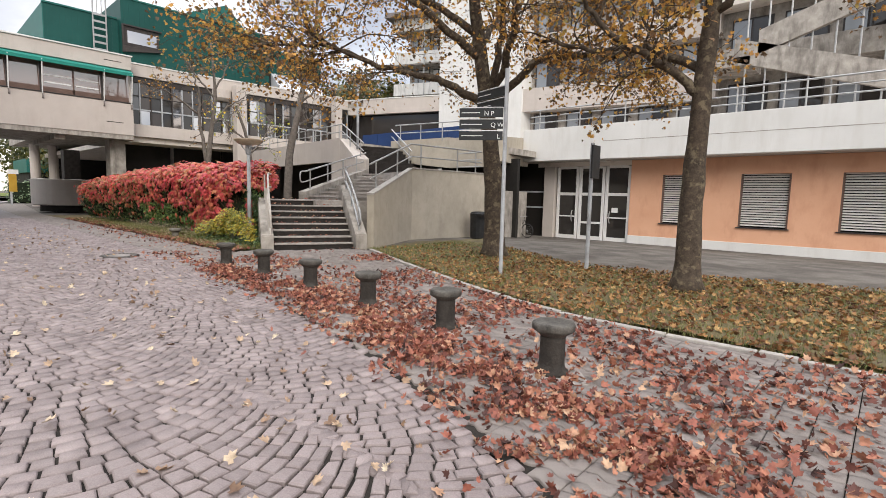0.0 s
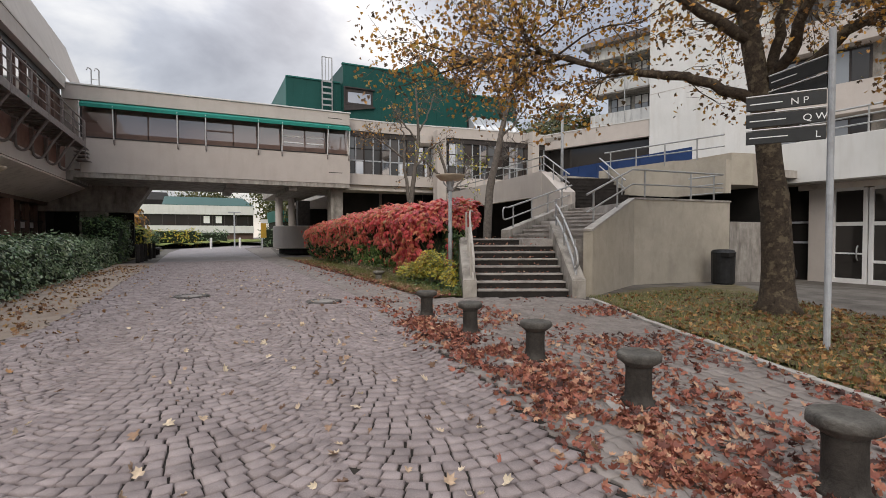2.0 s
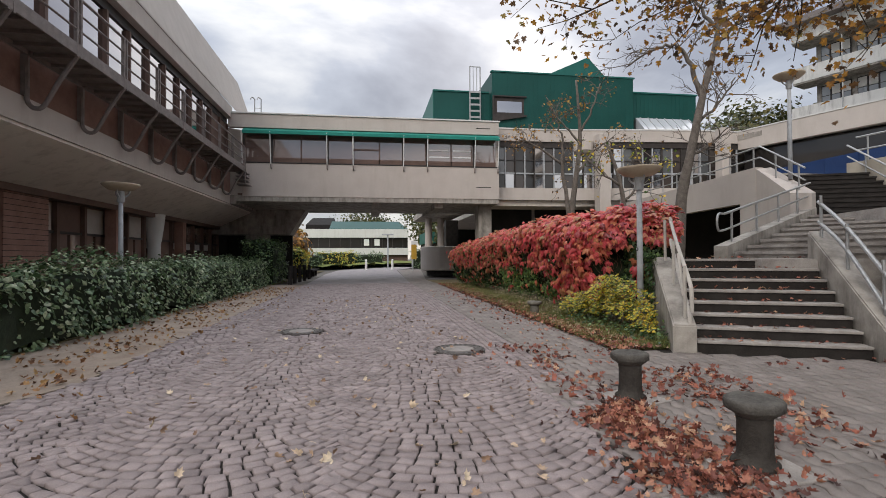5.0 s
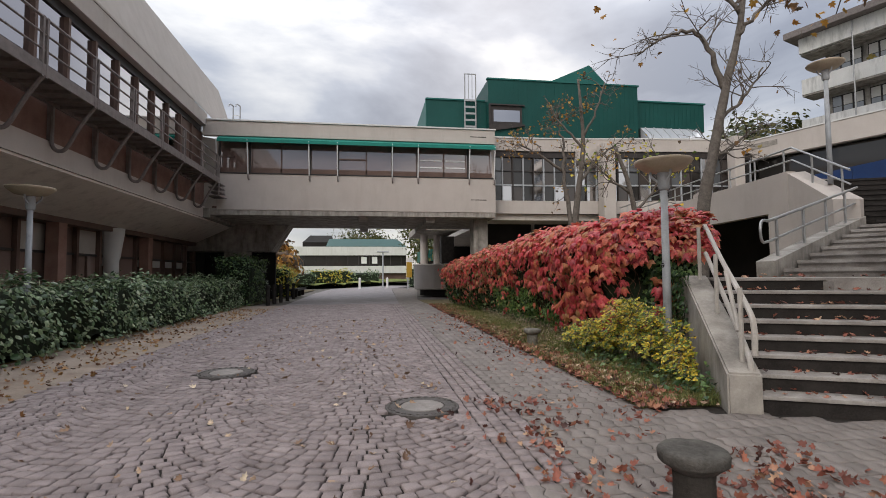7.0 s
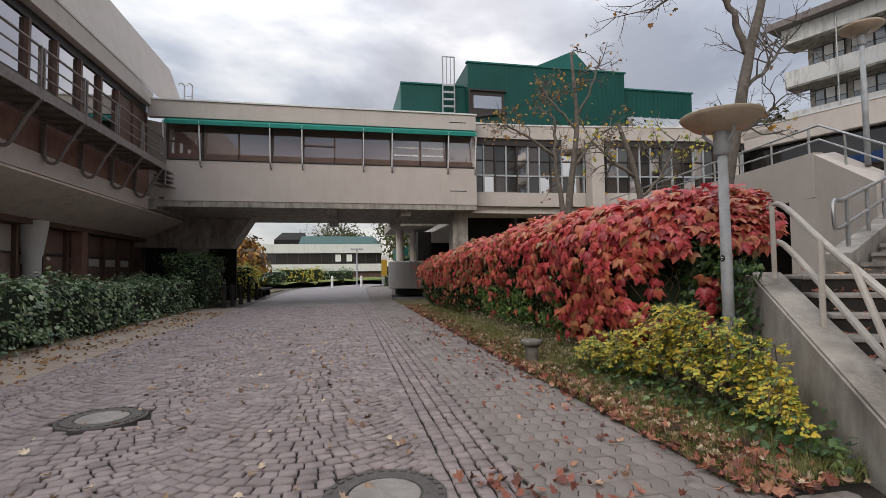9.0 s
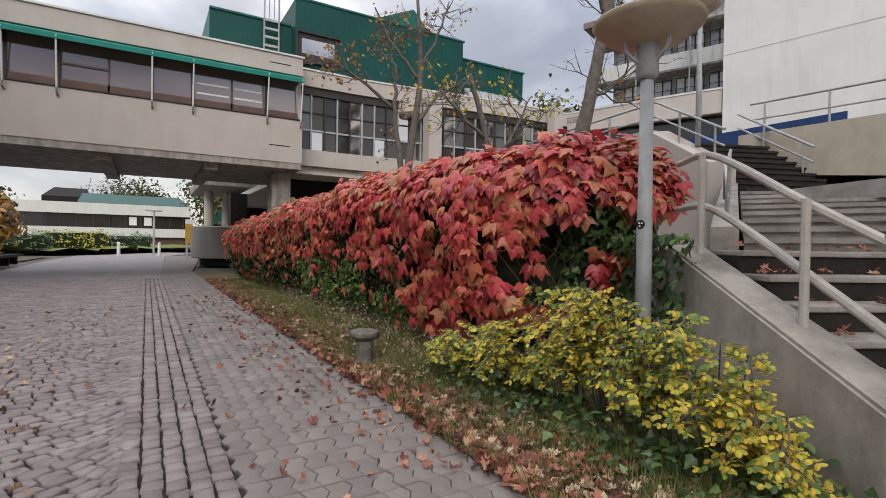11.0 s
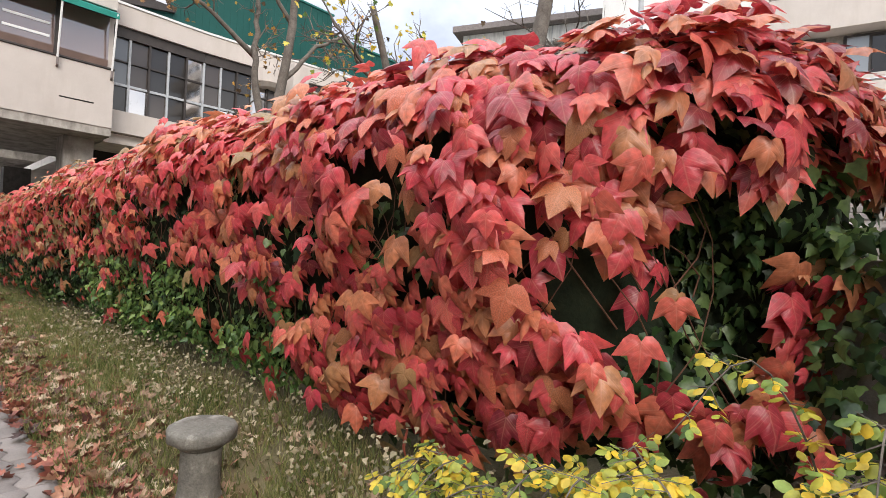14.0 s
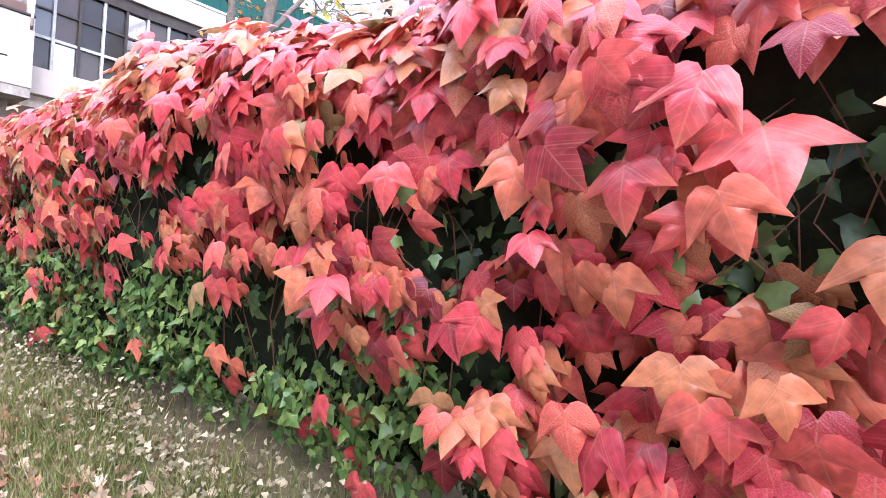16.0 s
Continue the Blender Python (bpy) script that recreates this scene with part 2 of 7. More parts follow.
# Near-black base, far darker than STEP: risers, top flight, posts and joints.
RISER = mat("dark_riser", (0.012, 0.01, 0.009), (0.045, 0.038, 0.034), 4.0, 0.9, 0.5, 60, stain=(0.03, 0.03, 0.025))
STONE = mat("bollard_stone", (0.02, 0.017, 0.014), (0.06, 0.052, 0.045), 7.0, 0.9, 1.0, 45, stain=(0.085, 0.078, 0.066))
CAPSTONE = mat("bollard_cap_lichen", (0.045, 0.041, 0.036), (0.13, 0.12, 0.105), 9.0, 0.9, 1.0, 50, stain=(0.17, 0.16, 0.14))
WHITE = mat("white_render", (0.6, 0.595, 0.57), (0.72, 0.71, 0.685), 0.6, 0.85, 0.15, 40, stain=(0.56, 0.54, 0.5), streak=0.85)
ORANGE = mat("orange_render", (0.66, 0.36, 0.225), (0.73, 0.42, 0.27), 0.8, 0.85, 0.2, 60, stain=(0.55, 0.28, 0.17), streak=0.6)
GREEN = mat("green_sheet_metal", (0.005, 0.056, 0.047), (0.009, 0.078, 0.066), 0.7, 0.5, 0.08, 20, metal=0.1)
TEAL = mat("teal_awning", (0.01, 0.17, 0.13), (0.02, 0.24, 0.19), 2.0, 0.7, 0.1, 40)
GREENROOF = mat("green_roof_sheet", (0.012, 0.1, 0.085), (0.02, 0.135, 0.115), 1.0, 0.5, 0.1, 20)
BROWN = mat("brown_cladding", (0.1, 0.062, 0.05), (0.17, 0.108, 0.085), 1.5, 0.6, 0.2, 40)
BRICK = mat("red_brown_brick", (0.19, 0.105, 0.08), (0.29, 0.175, 0.14), 3.0, 0.85, 0.4, 50, vary="island", spread=0.2)
SOFFIT = mat("soffit_concrete", (0.73, 0.665, 0.6), (0.81, 0.745, 0.68), 1.0, 0.9, 0.15, 30, stain=(0.46, 0.4, 0.35))
STEEL = mat("galvanised_rail", (0.34, 0.34, 0.335), (0.5, 0.5, 0.49), 6.0, 0.45, 0.1, 60, metal=0.7, spec=0.5)
RAILPAINT = mat("beige_rail_paint", (0.4, 0.37, 0.33), (0.56, 0.52, 0.47), 5.0, 0.55, 0.15, 60, stain=(0.3, 0.26, 0.22))
DARKRAIL = mat("brown_grey_steel", (0.15, 0.125, 0.115), (0.26, 0.225, 0.21), 6.0, 0.6, 0.2, 50)
POLE = mat("grey_pole_paint", (0.33, 0.345, 0.36), (0.45, 0.465, 0.48), 7.0, 0.55, 0.15, 70, stain=(0.17, 0.16, 0.15))
SHADE = mat("lamp_dish_beige", (0.42, 0.34, 0.25), (0.52, 0.43, 0.33), 5.0, 0.6, 0.1, 50, stain=(0.3, 0.23, 0.16))
WFRAME = mat("white_frame", (0.68, 0.67, 0.65), (0.78, 0.77, 0.75), 5.0, 0.5, 0.05, 40)
DFRAME = mat("dark_frame", (0.03, 0.026, 0.024), (0.06, 0.05, 0.046), 5.0, 0.5, 0.05, 40)
BLUE = mat("blue_panel", (0.012, 0.032, 0.1), (0.02, 0.05, 0.15), 1.0, 0.45, 0.05, 20)
BLACK = mat("black_plastic", (0.012, 0.012, 0.012), (0.03, 0.03, 0.03), 8.0, 0.5, 0.1, 60)
SIGNM = mat("black_sign_board", (0.02, 0.021, 0.021), (0.035, 0.036, 0.036), 8.0, 0.4, 0.05, 60)
LETTER = mat("white_lettering", (0.75, 0.75, 0.73), (0.8, 0.8, 0.78), 8.0, 0.5, 0.0, 60)
YELLOWP = mat("yellow_board", (0.42, 0.25, 0.03), (0.52, 0.32, 0.05), 3.0, 0.5, 0.05, 40)
# Near-black for black parts, and for sheets that paint shade in rooms and recesses.
NEARBLACK = mat("black_parts_and_shade", (0.012, 0.011, 0.01), (0.03, 0.027, 0.024), 1.0, 0.9, 0.1, 20)
BLIND = mat("blind_slat", (0.6, 0.57, 0.53), (0.7, 0.67, 0.63), 4.0, 0.5, 0.05, 40)
IRON = mat("cast_iron", (0.07, 0.062, 0.058), (0.15, 0.135, 0.125), 14.0, 0.65, 0.6, 80, metal=0.3)
LID = mat("worn_lid_concrete", (0.2, 0.18, 0.165), (0.36, 0.33, 0.305), 9.0, 0.9, 0.6, 80, stain=(0.14, 0.125, 0.11))
LIDCONC = mat("manhole_concrete", (0.3, 0.275, 0.25), (0.46, 0.43, 0.39), 8.0, 0.9, 0.5, 80)
SOIL = mat("grass_soil", (0.07, 0.06, 0.03), (0.2, 0.165, 0.09), 3.0, 0.95, 0.8, 40, stain=(0.17, 0.1, 0.05))
BARK = mat("plane_bark", (0.024, 0.018, 0.013), (0.11, 0.082, 0.058), 11.0, 0.9, 1.0, 45, stain=(0.19, 0.155, 0.1), stain_scale=7.0, stain_from=0.53, stain_to=0.62)
BARK2 = mat("grey_bark", (0.075, 0.062, 0.052), (0.2, 0.175, 0.15), 8.0, 0.9, 0.8, 40, stain=(0.13, 0.11, 0.09))
STEM = mat("red_brown_stem", (0.07, 0.035, 0.022), (0.16, 0.075, 0.045), 9.0, 0.7, 0.4, 60)
# Near-black green: the shade between leaves, put into a solid backing's colour.
LEAFSHADE = mat("leaf_shade_backing", (0.008, 0.014, 0.007), (0.025, 0.036, 0.016), 8.0, 0.9, 0.8, 30)
FARTREE = leaf_mat("far_tree_leaf", [(0.1, (0.03, 0.045, 0.015)), (0.5, (0.07, 0.08, 0.02)), (0.9, (0.14, 0.12, 0.03))], "island")
GLASS = glass_mat("dark_window_glass", (0.028, 0.025, 0.023))
GLASSM = glass_mat("grey_window_glass", (0.11, 0.115, 0.12), 0.1, 0.8)
GLASSD = glass_mat("brown_grey_shop_glass", (0.06, 0.048, 0.042))
GLASSL = glass_mat("pale_window_glass", (0.22, 0.24, 0.26), 0.1, 0.8)
SKYGLASS = glass_mat("skylight_glass", (0.5, 0.52, 0.55), 0.15, 0.8)
MIRRORG = bpy.data.materials.new("reflective_window_glass")
MIRRORG.use_nodes = True
_p = MIRRORG.node_tree.nodes["Principled BSDF"]
_p.inputs["Base Color"].default_value, _p.inputs["Metallic"].default_value, _p.inputs["Roughness"].default_value = (0.62, 0.6, 0.6, 1), 1.0, 0.04
RED = [(0.06, (0.13, 0.016, 0.026)), (0.2, (0.34, 0.03, 0.05)), (0.38, (0.6, 0.062, 0.085)), (0.56, (0.66, 0.105, 0.1)), (0.72, (0.64, 0.175, 0.1)), (0.9, (0.52, 0.22, 0.1)), (1.0, (0.28, 0.2, 0.085))]
VINE = leaf_mat("vine_leaf", RED, "island", 0.36, 0.28, (0, -16.0, -25.0, 0.2), True)
VINE_ONE = leaf_mat("vine_leaf_single", RED, "object", 0.36, 0.28, (0, -16.0, -25.0, 0.2), True)
IVY = leaf_mat("ivy_leaf", [(0.1, (0.018, 0.042, 0.016)), (0.5, (0.048, 0.1, 0.032)), (0.85, (0.15, 0.23, 0.07))], "island", 0.4, 0.2)
YBUSH = leaf_mat("yellowing_shrub_leaf", [(0.14, (0.07, 0.13, 0.035)), (0.36, (0.24, 0.33, 0.065)), (0.55, (0.52, 0.46, 0.055)), (0.88, (0.72, 0.49, 0.045))], "island", 0.5, 0.3)
HEDGE = leaf_mat("hedge_leaf", [(0.1, (0.024, 0.052, 0.02)), (0.45, (0.08, 0.14, 0.058)), (0.75, (0.22, 0.3, 0.15)), (0.95, (0.4, 0.44, 0.29))], "island", 0.32, 0.15)
PLANELEAF = leaf_mat("plane_leaf", [(0.1, (0.07, 0.055, 0.035)), (0.35, (0.16, 0.095, 0.05)), (0.55, (0.48, 0.235, 0.055)), (0.75, (0.63, 0.34, 0.065)), (0.95, (0.28, 0.23, 0.07))], "island", 0.6, 0.35)
FALLEN = leaf_mat("fallen_leaf", [(0.12, (0.05, 0.024, 0.02)), (0.34, (0.18, 0.058, 0.04)), (0.57, (0.3, 0.098, 0.064)), (0.77, (0.36, 0.15, 0.09)), (0.97, (0.5, 0.32, 0.2))], "island", 0.7, 0.1)
TANLEAF = leaf_mat("tan_fallen_leaf", [(0.1, (0.12, 0.065, 0.04)), (0.4, (0.3, 0.19, 0.12)), (0.7, (0.46, 0.33, 0.22)), (0.95, (0.6, 0.5, 0.36))], "island", 0.7, 0.1)
FALLEN2 = leaf_mat("old_fallen_leaf", [(0.1, (0.07, 0.034, 0.02)), (0.4, (0.2, 0.09, 0.036)), (0.7, (0.33, 0.165, 0.058)), (0.95, (0.44, 0.28, 0.11))], "island", 0.7, 0.1)
GRASS = leaf_mat("grass_blade", [(0.1, (0.06, 0.09, 0.02)), (0.5, (0.15, 0.175, 0.045)), (0.9, (0.32, 0.28, 0.12))], "island", 0.6, 0.2)
IVY2 = leaf_mat("fresh_ivy_leaf", [(0.1, (0.05, 0.11, 0.03)), (0.5, (0.12, 0.22, 0.055)), (0.9, (0.26, 0.36, 0.1))], "island", 0.42, 0.25)
DRYWEED = leaf_mat("dry_weed", [(0.1, (0.12, 0.11, 0.06)), (0.5, (0.28, 0.235, 0.14)), (0.9, (0.46, 0.39, 0.26))], "island", 0.7, 0.15)
PALESTONE = mat("weathered_bollard_stone", (0.1, 0.092, 0.078), (0.25, 0.235, 0.2), 8.0, 0.9, 0.9, 70, stain=(0.42, 0.4, 0.34), stain_scale=9.0, stain_from=0.55, stain_to=0.68)
MEADOW = mat("meadow", (0.1, 0.13, 0.03), (0.22, 0.24, 0.07), 0.5, 0.95, 0.4, 8)
FLANK = mat("stained_flank_concrete", (0.37, 0.33, 0.265), (0.5, 0.45, 0.37), 1.4, 0.88, 0.3, 40, stain=(0.31, 0.275, 0.22), streak=0.45)
WALLGREY = mat("balcony_concrete", (0.62, 0.605, 0.575), (0.74, 0.725, 0.69), 1.0, 0.88, 0.2, 20, stain=(0.25, 0.24, 0.22), streak=0.8)
BRIDGEGLASS = glass_mat("brown_bridge_glass", (0.17, 0.112, 0.096), 0.05, 1.0, 2.3)
PALEPANEL = mat("pale_inner_panel", (0.4, 0.36, 0.32), (0.52, 0.48, 0.44), 2.0, 0.6, 0.1, 30)
# The even brown tint stands in for the dimly lit room behind.
GROUNDGLASS = glass_mat("brown_lit_glazing", (0.3, 0.21, 0.18), 0.05, 1.0, 2.0)
MARGIN = mat("sandy_margin", (0.21, 0.165, 0.13), (0.38, 0.31, 0.25), 1.6, 0.95, 0.6, 50, stain=(0.2, 0.13, 0.09))

# ---- building helpers ----
LOCAL = set()


def thing(name, at=(0, 0, 0), label="", category="", group="", kind="", m=None):
    """An Empty at a thing's base. Its parts are given in world places, or, with m, in the Empty's own."""
    ob = new(name)
    ob.empty_display_size = 0.2
    if m is not None:
        ob.matrix_basis = m
        LOCAL.add(ob.name)
    else:
        ob.location = at
    return tagged(ob, label, category, group, kind)


def link_mesh(name, me, material, parent=None, label="", smooth=False):
    me.materials.append(material)
    if smooth:
        me.polygons.foreach_set("use_smooth", [True] * len(me.polygons))
    ob = new(name, me)
    if parent is not None:
        ob.parent = parent
        if parent.data is None and parent.name not in LOCAL:
            ob.matrix_parent_inverse = Matrix.Translation(-parent.location)
    if label:
        tagged(ob, label)
    return ob


def part(name, bm, material, parent=None, label="", smooth=False):
    me = bpy.data.meshes.new(name)
    bm.normal_update()
    bm.to_mesh(me)
    bm.free()
    return link_mesh(name, me, material, parent, label, smooth)


def raw(name, verts, faces, material, parent=None, label="", smooth=False):
    me = bpy.data.meshes.new(name)
    me.from_pydata([tuple(v) for v in verts], [], [tuple(f) for f in faces])
    me.update()
    return link_mesh(name, me, material, parent, label, smooth)


def box(bm, x0, x1, y0, y1, z0, z1, bevel=0.0, m=None):
    vs = [bm.verts.new((x, y, z)) for z in (z0, z1) for y in (y0, y1) for x in (x0, x1)]
    fs = [bm.faces.new([vs[i] for i in f]) for f in ((0, 2, 3, 1), (4, 5, 7, 6), (0, 1, 5, 4), (1, 3, 7, 5), (3, 2, 6, 7), (2, 0, 4, 6))]
    if m is not None:
        for v in vs:
            v.co = m @ v.co
    if bevel:
        es = list({e for f in fs for e in f.edges})
        bmesh.ops.bevel(bm, geom=es, offset=bevel, segments=2, affect="EDGES", profile=0.6)
    return bm


def B(*a, **k):
    return box(bmesh.new(), *a, **k)


def tube(bm, pts, r, n=8, r2=None, cap=True):
    """A round bar along pts, tapering from r to r2."""
    pts = [Vector(p) for p in pts]
    r2 = r if r2 is None else r2
    rings, side = [], None
    for i, p in enumerate(pts):
        d = (pts[min(i + 1, len(pts) - 1)] - pts[max(i - 1, 0)]).normalized()
        side = d.orthogonal().normalized() if side is None else (side - d * side.dot(d)).normalized()
        up = d.cross(side)
        rad = r + (r2 - r) * i / max(1, len(pts) - 1)
        rings.append([bm.verts.new(p + rad * (math.cos(2 * math.pi * k / n) * side + math.sin(2 * math.pi * k / n) * up)) for k in range(n)])
    for a, b in zip(rings, rings[1:]):
        for k in range(n):
            bm.faces.new((a[k], a[(k + 1) % n], b[(k + 1) % n], b[k]))
    if cap:
        bm.faces.new(rings[0][::-1])
        bm.faces.new(rings[-1])
    return bm


def smooth_path(pts, steps=6):
    """A rounded line through pts (Catmull-Rom)."""
    p = [Vector(q) for q in pts]
    p = [2 * p[0] - p[1]] + p + [2 * p[-1] - p[-2]]
    out = []
    for i in range(1, len(p) - 2):
        for k in range(steps):
            t = k / steps
            out.append(0.5 * (2 * p[i] + (p[i + 1] - p[i - 1]) * t + (2 * p[i - 1] - 5 * p[i] + 4 * p[i + 1] - p[i + 2]) * t * t
                              + (3 * p[i] - p[i - 1] - 3 * p[i + 1] + p[i + 2]) * t ** 3))
    return out + [p[-2]]


def lathe(bm, profile, n=24, at=(0, 0, 0)):
    rings = []
    for r, z in profile:
        rings.append([bm.verts.new((at[0] + r * math.cos(2 * math.pi * k / n), at[1] + r * math.sin(2 * math.pi * k / n), at[2] + z)) for k in range(n)])
    for a, b in zip(rings, rings[1:]):
        for k in range(n):
            bm.faces.new((a[k], a[(k + 1) % n], b[(k + 1) % n], b[k]))
    bm.faces.new(rings[0][::-1])
    bm.faces.new(rings[-1])
    return bm


def slab(bm, poly, z0, z1):
    """A plate over a plan polygon; z0, z1 numbers or lists, corner by corner."""
    n = len(poly)
    za = z0 if isinstance(z0, (list, tuple)) else [z0] * n
    zb = z1 if isinstance(z1, (list, tuple)) else [z1] * n
    lo = [bm.verts.new((*p, z)) for p, z in zip(poly, za)]
    hi = [bm.verts.new((*p, z)) for p, z in zip(poly, zb)]
    bm.faces.new(hi)
    bm.faces.new(lo[::-1])
    for k in range(n):
        bm.faces.new((lo[k], lo[(k + 1) % n], hi[(k + 1) % n], hi[k]))
    bmesh.ops.recalc_face_normals(bm, faces=bm.faces)
    return bm


def wall_run(bm, a, b, thick, z0, z1, off=0.0):
    """A straight upright plate from plan point a to b, thick to the left of the way; z1 may be a pair."""
    a, b = Vector(a), Vector(b)
    d = (b - a).normalized()
    nrm = Vector((-d.y, d.x))
    a, b = a + nrm * off, b + nrm * off
    zt = z1 if isinstance(z1, (list, tuple)) else (z1, z1)
    zb = z0 if isinstance(z0, (list, tuple)) else (z0, z0)
    c, e = b + nrm * thick, a + nrm * thick
    return slab(bm, [(a.x, a.y), (b.x, b.y), (c.x, c.y), (e.x, e.y)], [zb[0], zb[1], zb[1], zb[0]], [zt[0], zt[1], zt[1], zt[0]])


RNG = np.random.default_rng(7)


def sheet(name, poly, z, material, label, thick=0.05, category="", kind="structure"):
    return tagged(part(name, slab(bmesh.new(), poly, z - thick, z), material, None), label, category or name, kind=kind)


# ---- ground ----
def gridded_ground():
    bm = bmesh.new()
    xs = [-400, -200, -120, -90, -70, -55, -45, -35, -25, -19.6, -19.3, -16.6, -16.3, -15, -5, 5, 20, 60, 300]
    ys = [-300, -150, -80, -40, -20, -10, -5, 0, 5, 5.66, 5.8, 7.2, 7.4, 10, 12, 14, 16, 18, 20, 21, 40, 80, 160, 400]
    vs = [[bm.verts.new((x, y, float(np.interp(y, [11, 12.5, 16, 21], [-0.09, -0.06, -0.1, -0.36])) - (0.35 if -19.4 < x < -16.5 and 5.7 < y < 7.3 else 0))) for y in ys] for x in xs]
    for i in range(len(xs) - 1):
        for j in range(len(ys) - 1):
            bm.faces.new((vs[i][j], vs[i + 1][j], vs[i + 1][j + 1], vs[i][j + 1]))
    return bm


tagged(part("ground", gridded_ground(), ASPHALT), "worn grey asphalt ground around the buildings", "ground", kind="structure")


def road_edge(x):
    """Where the cobbles end on the side of the bollards."""
    xs = [-60, -11, -9.9, -6.1, -3.8, -2.2, -1.2, 0.0, 2.0, 6]
    yv = [3.7, 3.7, 3.75, 3.4, 2.95, 2.5, 2.1, 1.5, 0.5, -1.5]
    return float(np.interp(x, xs, yv))


def kerb_y(x):
    return float(np.interp(x, [-11.2, -10.7, -8.0, -5.6, -4.2, -3.2, -1.8, 0, 4], [8.95, 8.8, 7.62, 6.62, 6.12, 5.88, 5.8, 5.82, 5.95]))


road_poly = [(6, -12), (6, -1.4)] + [(x, road_edge(x)) for x in (2, 0, -1.2, -2.2, -3.8, -6.1, -9.9, -11)] + [(-33, 3.7), (-33, -1.3), (-12, -1.3), (-8, -3), (-6, -12)]
ROAD = tagged(part("road", slab(bmesh.new(), road_poly, -0.085, -0.022), BED), "road of purple-grey granite cobbles laid in fans", "road", kind="structure")
tagged(part("road_far", slab(bmesh.new(), [(-33, -1.3), (-33, 4.3), (-62, 5.2), (-75, 9), (-78, 6), (-63, -1.2), (-50, -1.6)], -0.085, -0.006), ROADFAR),
       "far cobbled road running under the bridge", "road", kind="structure")
pav_poly = [(6, 6)] + [(x, kerb_y(x)) for x in (4, 0, -1.8, -3.2, -4.2, -5.6, -8, -10.7, -11.2)] + [(-12.6, 9.2), (-12.8, 5.62), (-33, 5.62), (-33, 3.72)] + [(x, road_edge(x) + 0.02) for x in (-11, -9.9, -6.1, -3.8, -2.2, -1.2, 0, 2, 6)]
PAVE = tagged(part("pavement", slab(bmesh.new(), pav_poly, -0.085, -0.02), BED), "pavement of interlocking grey concrete pavers with leaves", "pavement", kind="structure")
tagged(part("pavement_far", slab(bmesh.new(), [(-33, 4.3), (-33, 5.62), (-37, 5.62), (-62, 8), (-62, 5.25)], -0.085, -0.001), PAVER), "far strip of paved footway", "pavement", kind="structure")


def hollow(x, y):
    """The shallow dip of the verge round the small bollard."""
    return 0.19 * np.exp(-((x + 17.95) / 0.8) ** 4 - ((y - 6.3) / 0.42) ** 4)


def bumpy(poly, z, step=0.35, amp=0.035):
    """A lumpy sheet of soil inside a plan polygon."""
    xs, ys = [p[0] for p in poly], [p[1] for p in poly]

    def inside(x, y):
        c = False
        for (ax, ay), (bx, by) in zip(poly, poly[1:] + poly[:1]):
            if (ay > y) != (by > y) and x < (bx - ax) * (y - ay) / (by - ay) + ax:
                c = not c
        return c
    bm = bmesh.new()
    nx, ny = int((max(xs) - min(xs)) / step) + 2, int((max(ys) - min(ys)) / step) + 2
    g = {}
    for i in range(nx):
        for j in range(ny):
            x, y = min(xs) + i * step, min(ys) + j * step
            if inside(x, y):
                g[i, j] = bm.verts.new((x, y, z - hollow(x, y) + amp * noise.noise((x * 0.9, y * 0.9, 0)) + amp * 0.4 * noise.noise((x * 3, y * 3, 5))))
    for i, j in list(g):
        q = [(i, j), (i + 1, j), (i + 1, j + 1), (i, j + 1)]
        if all(k in g for k in q):
            bm.faces.new([g[k] for k in q])
    return bm


lawn_poly = [(-11.0, 8.95), (-8, 7.7), (-5.6, 6.7), (-4.2, 6.2), (-3.2, 5.96), (-1.8, 5.88), (5, 6.0), (5, 13.5), (-0.5, 11.6), (-3.2, 10.9), (-5.6, 10.6), (-8.7, 12.7), (-11.4, 15.0), (-12.2, 12.2)]
tagged(part("lawn_base", slab(bmesh.new(), lawn_poly, -0.085, -0.03), SOIL), "soil under the lawn", "soil", kind="structure")
tagged(part("lawn", bumpy(lawn_poly, 0.015, 0.2), SOIL, smooth=True), "thin autumn lawn under brown plane leaves", "lawn", kind="structure")
for bed_poly, bed_top in (([(-12.2, 5.62), (-12.6, 9.4), (-14, 16), (-16.4, 15.7), (-16.4, 5.62)], -0.025), ([(-16.4, 5.62), (-16.4, 15.7), (-19.5, 15.4), (-19.5, 5.62)], -0.3), ([(-19.5, 5.62), (-19.5, 15.4), (-34, 14), (-37, 9.5), (-37, 5.64)], -0.025)):
    tagged(part("planting_bed", slab(bmesh.new(), bed_poly, bed_top - 0.06, bed_top), SOIL), "soil of the planting bed", "soil", kind="structure")
tagged(part("verge", bumpy([(-12.62, 5.64), (-12.8, 9.2), (-14, 9.3), (-34, 9.3), (-34, 5.64)], 0.02, 0.2), SOIL, smooth=True), "narrow grassy verge strewn with fallen leaves", "verge", kind="structure")
tagged(part("leaf_strip", slab(bmesh.new(), [(-6, -12), (-8, -3), (-12, -1.32), (-33, -1.32), (-33, -5.4), (-12, -5.4), (-10, -12)], -0.085, -0.012), MARGIN),
       "sandy margin along the hedge with drifts of leaves", "pavement", kind="structure")
tagged(part("left_soil", slab(bmesh.new(), [(-9.5, -3.3), (-33, -3.0), (-60, -2.6), (-60, -6), (-9, -6)], -0.03, 0.01), SOIL), "soil of the hedge bed", "soil", kind="structure")
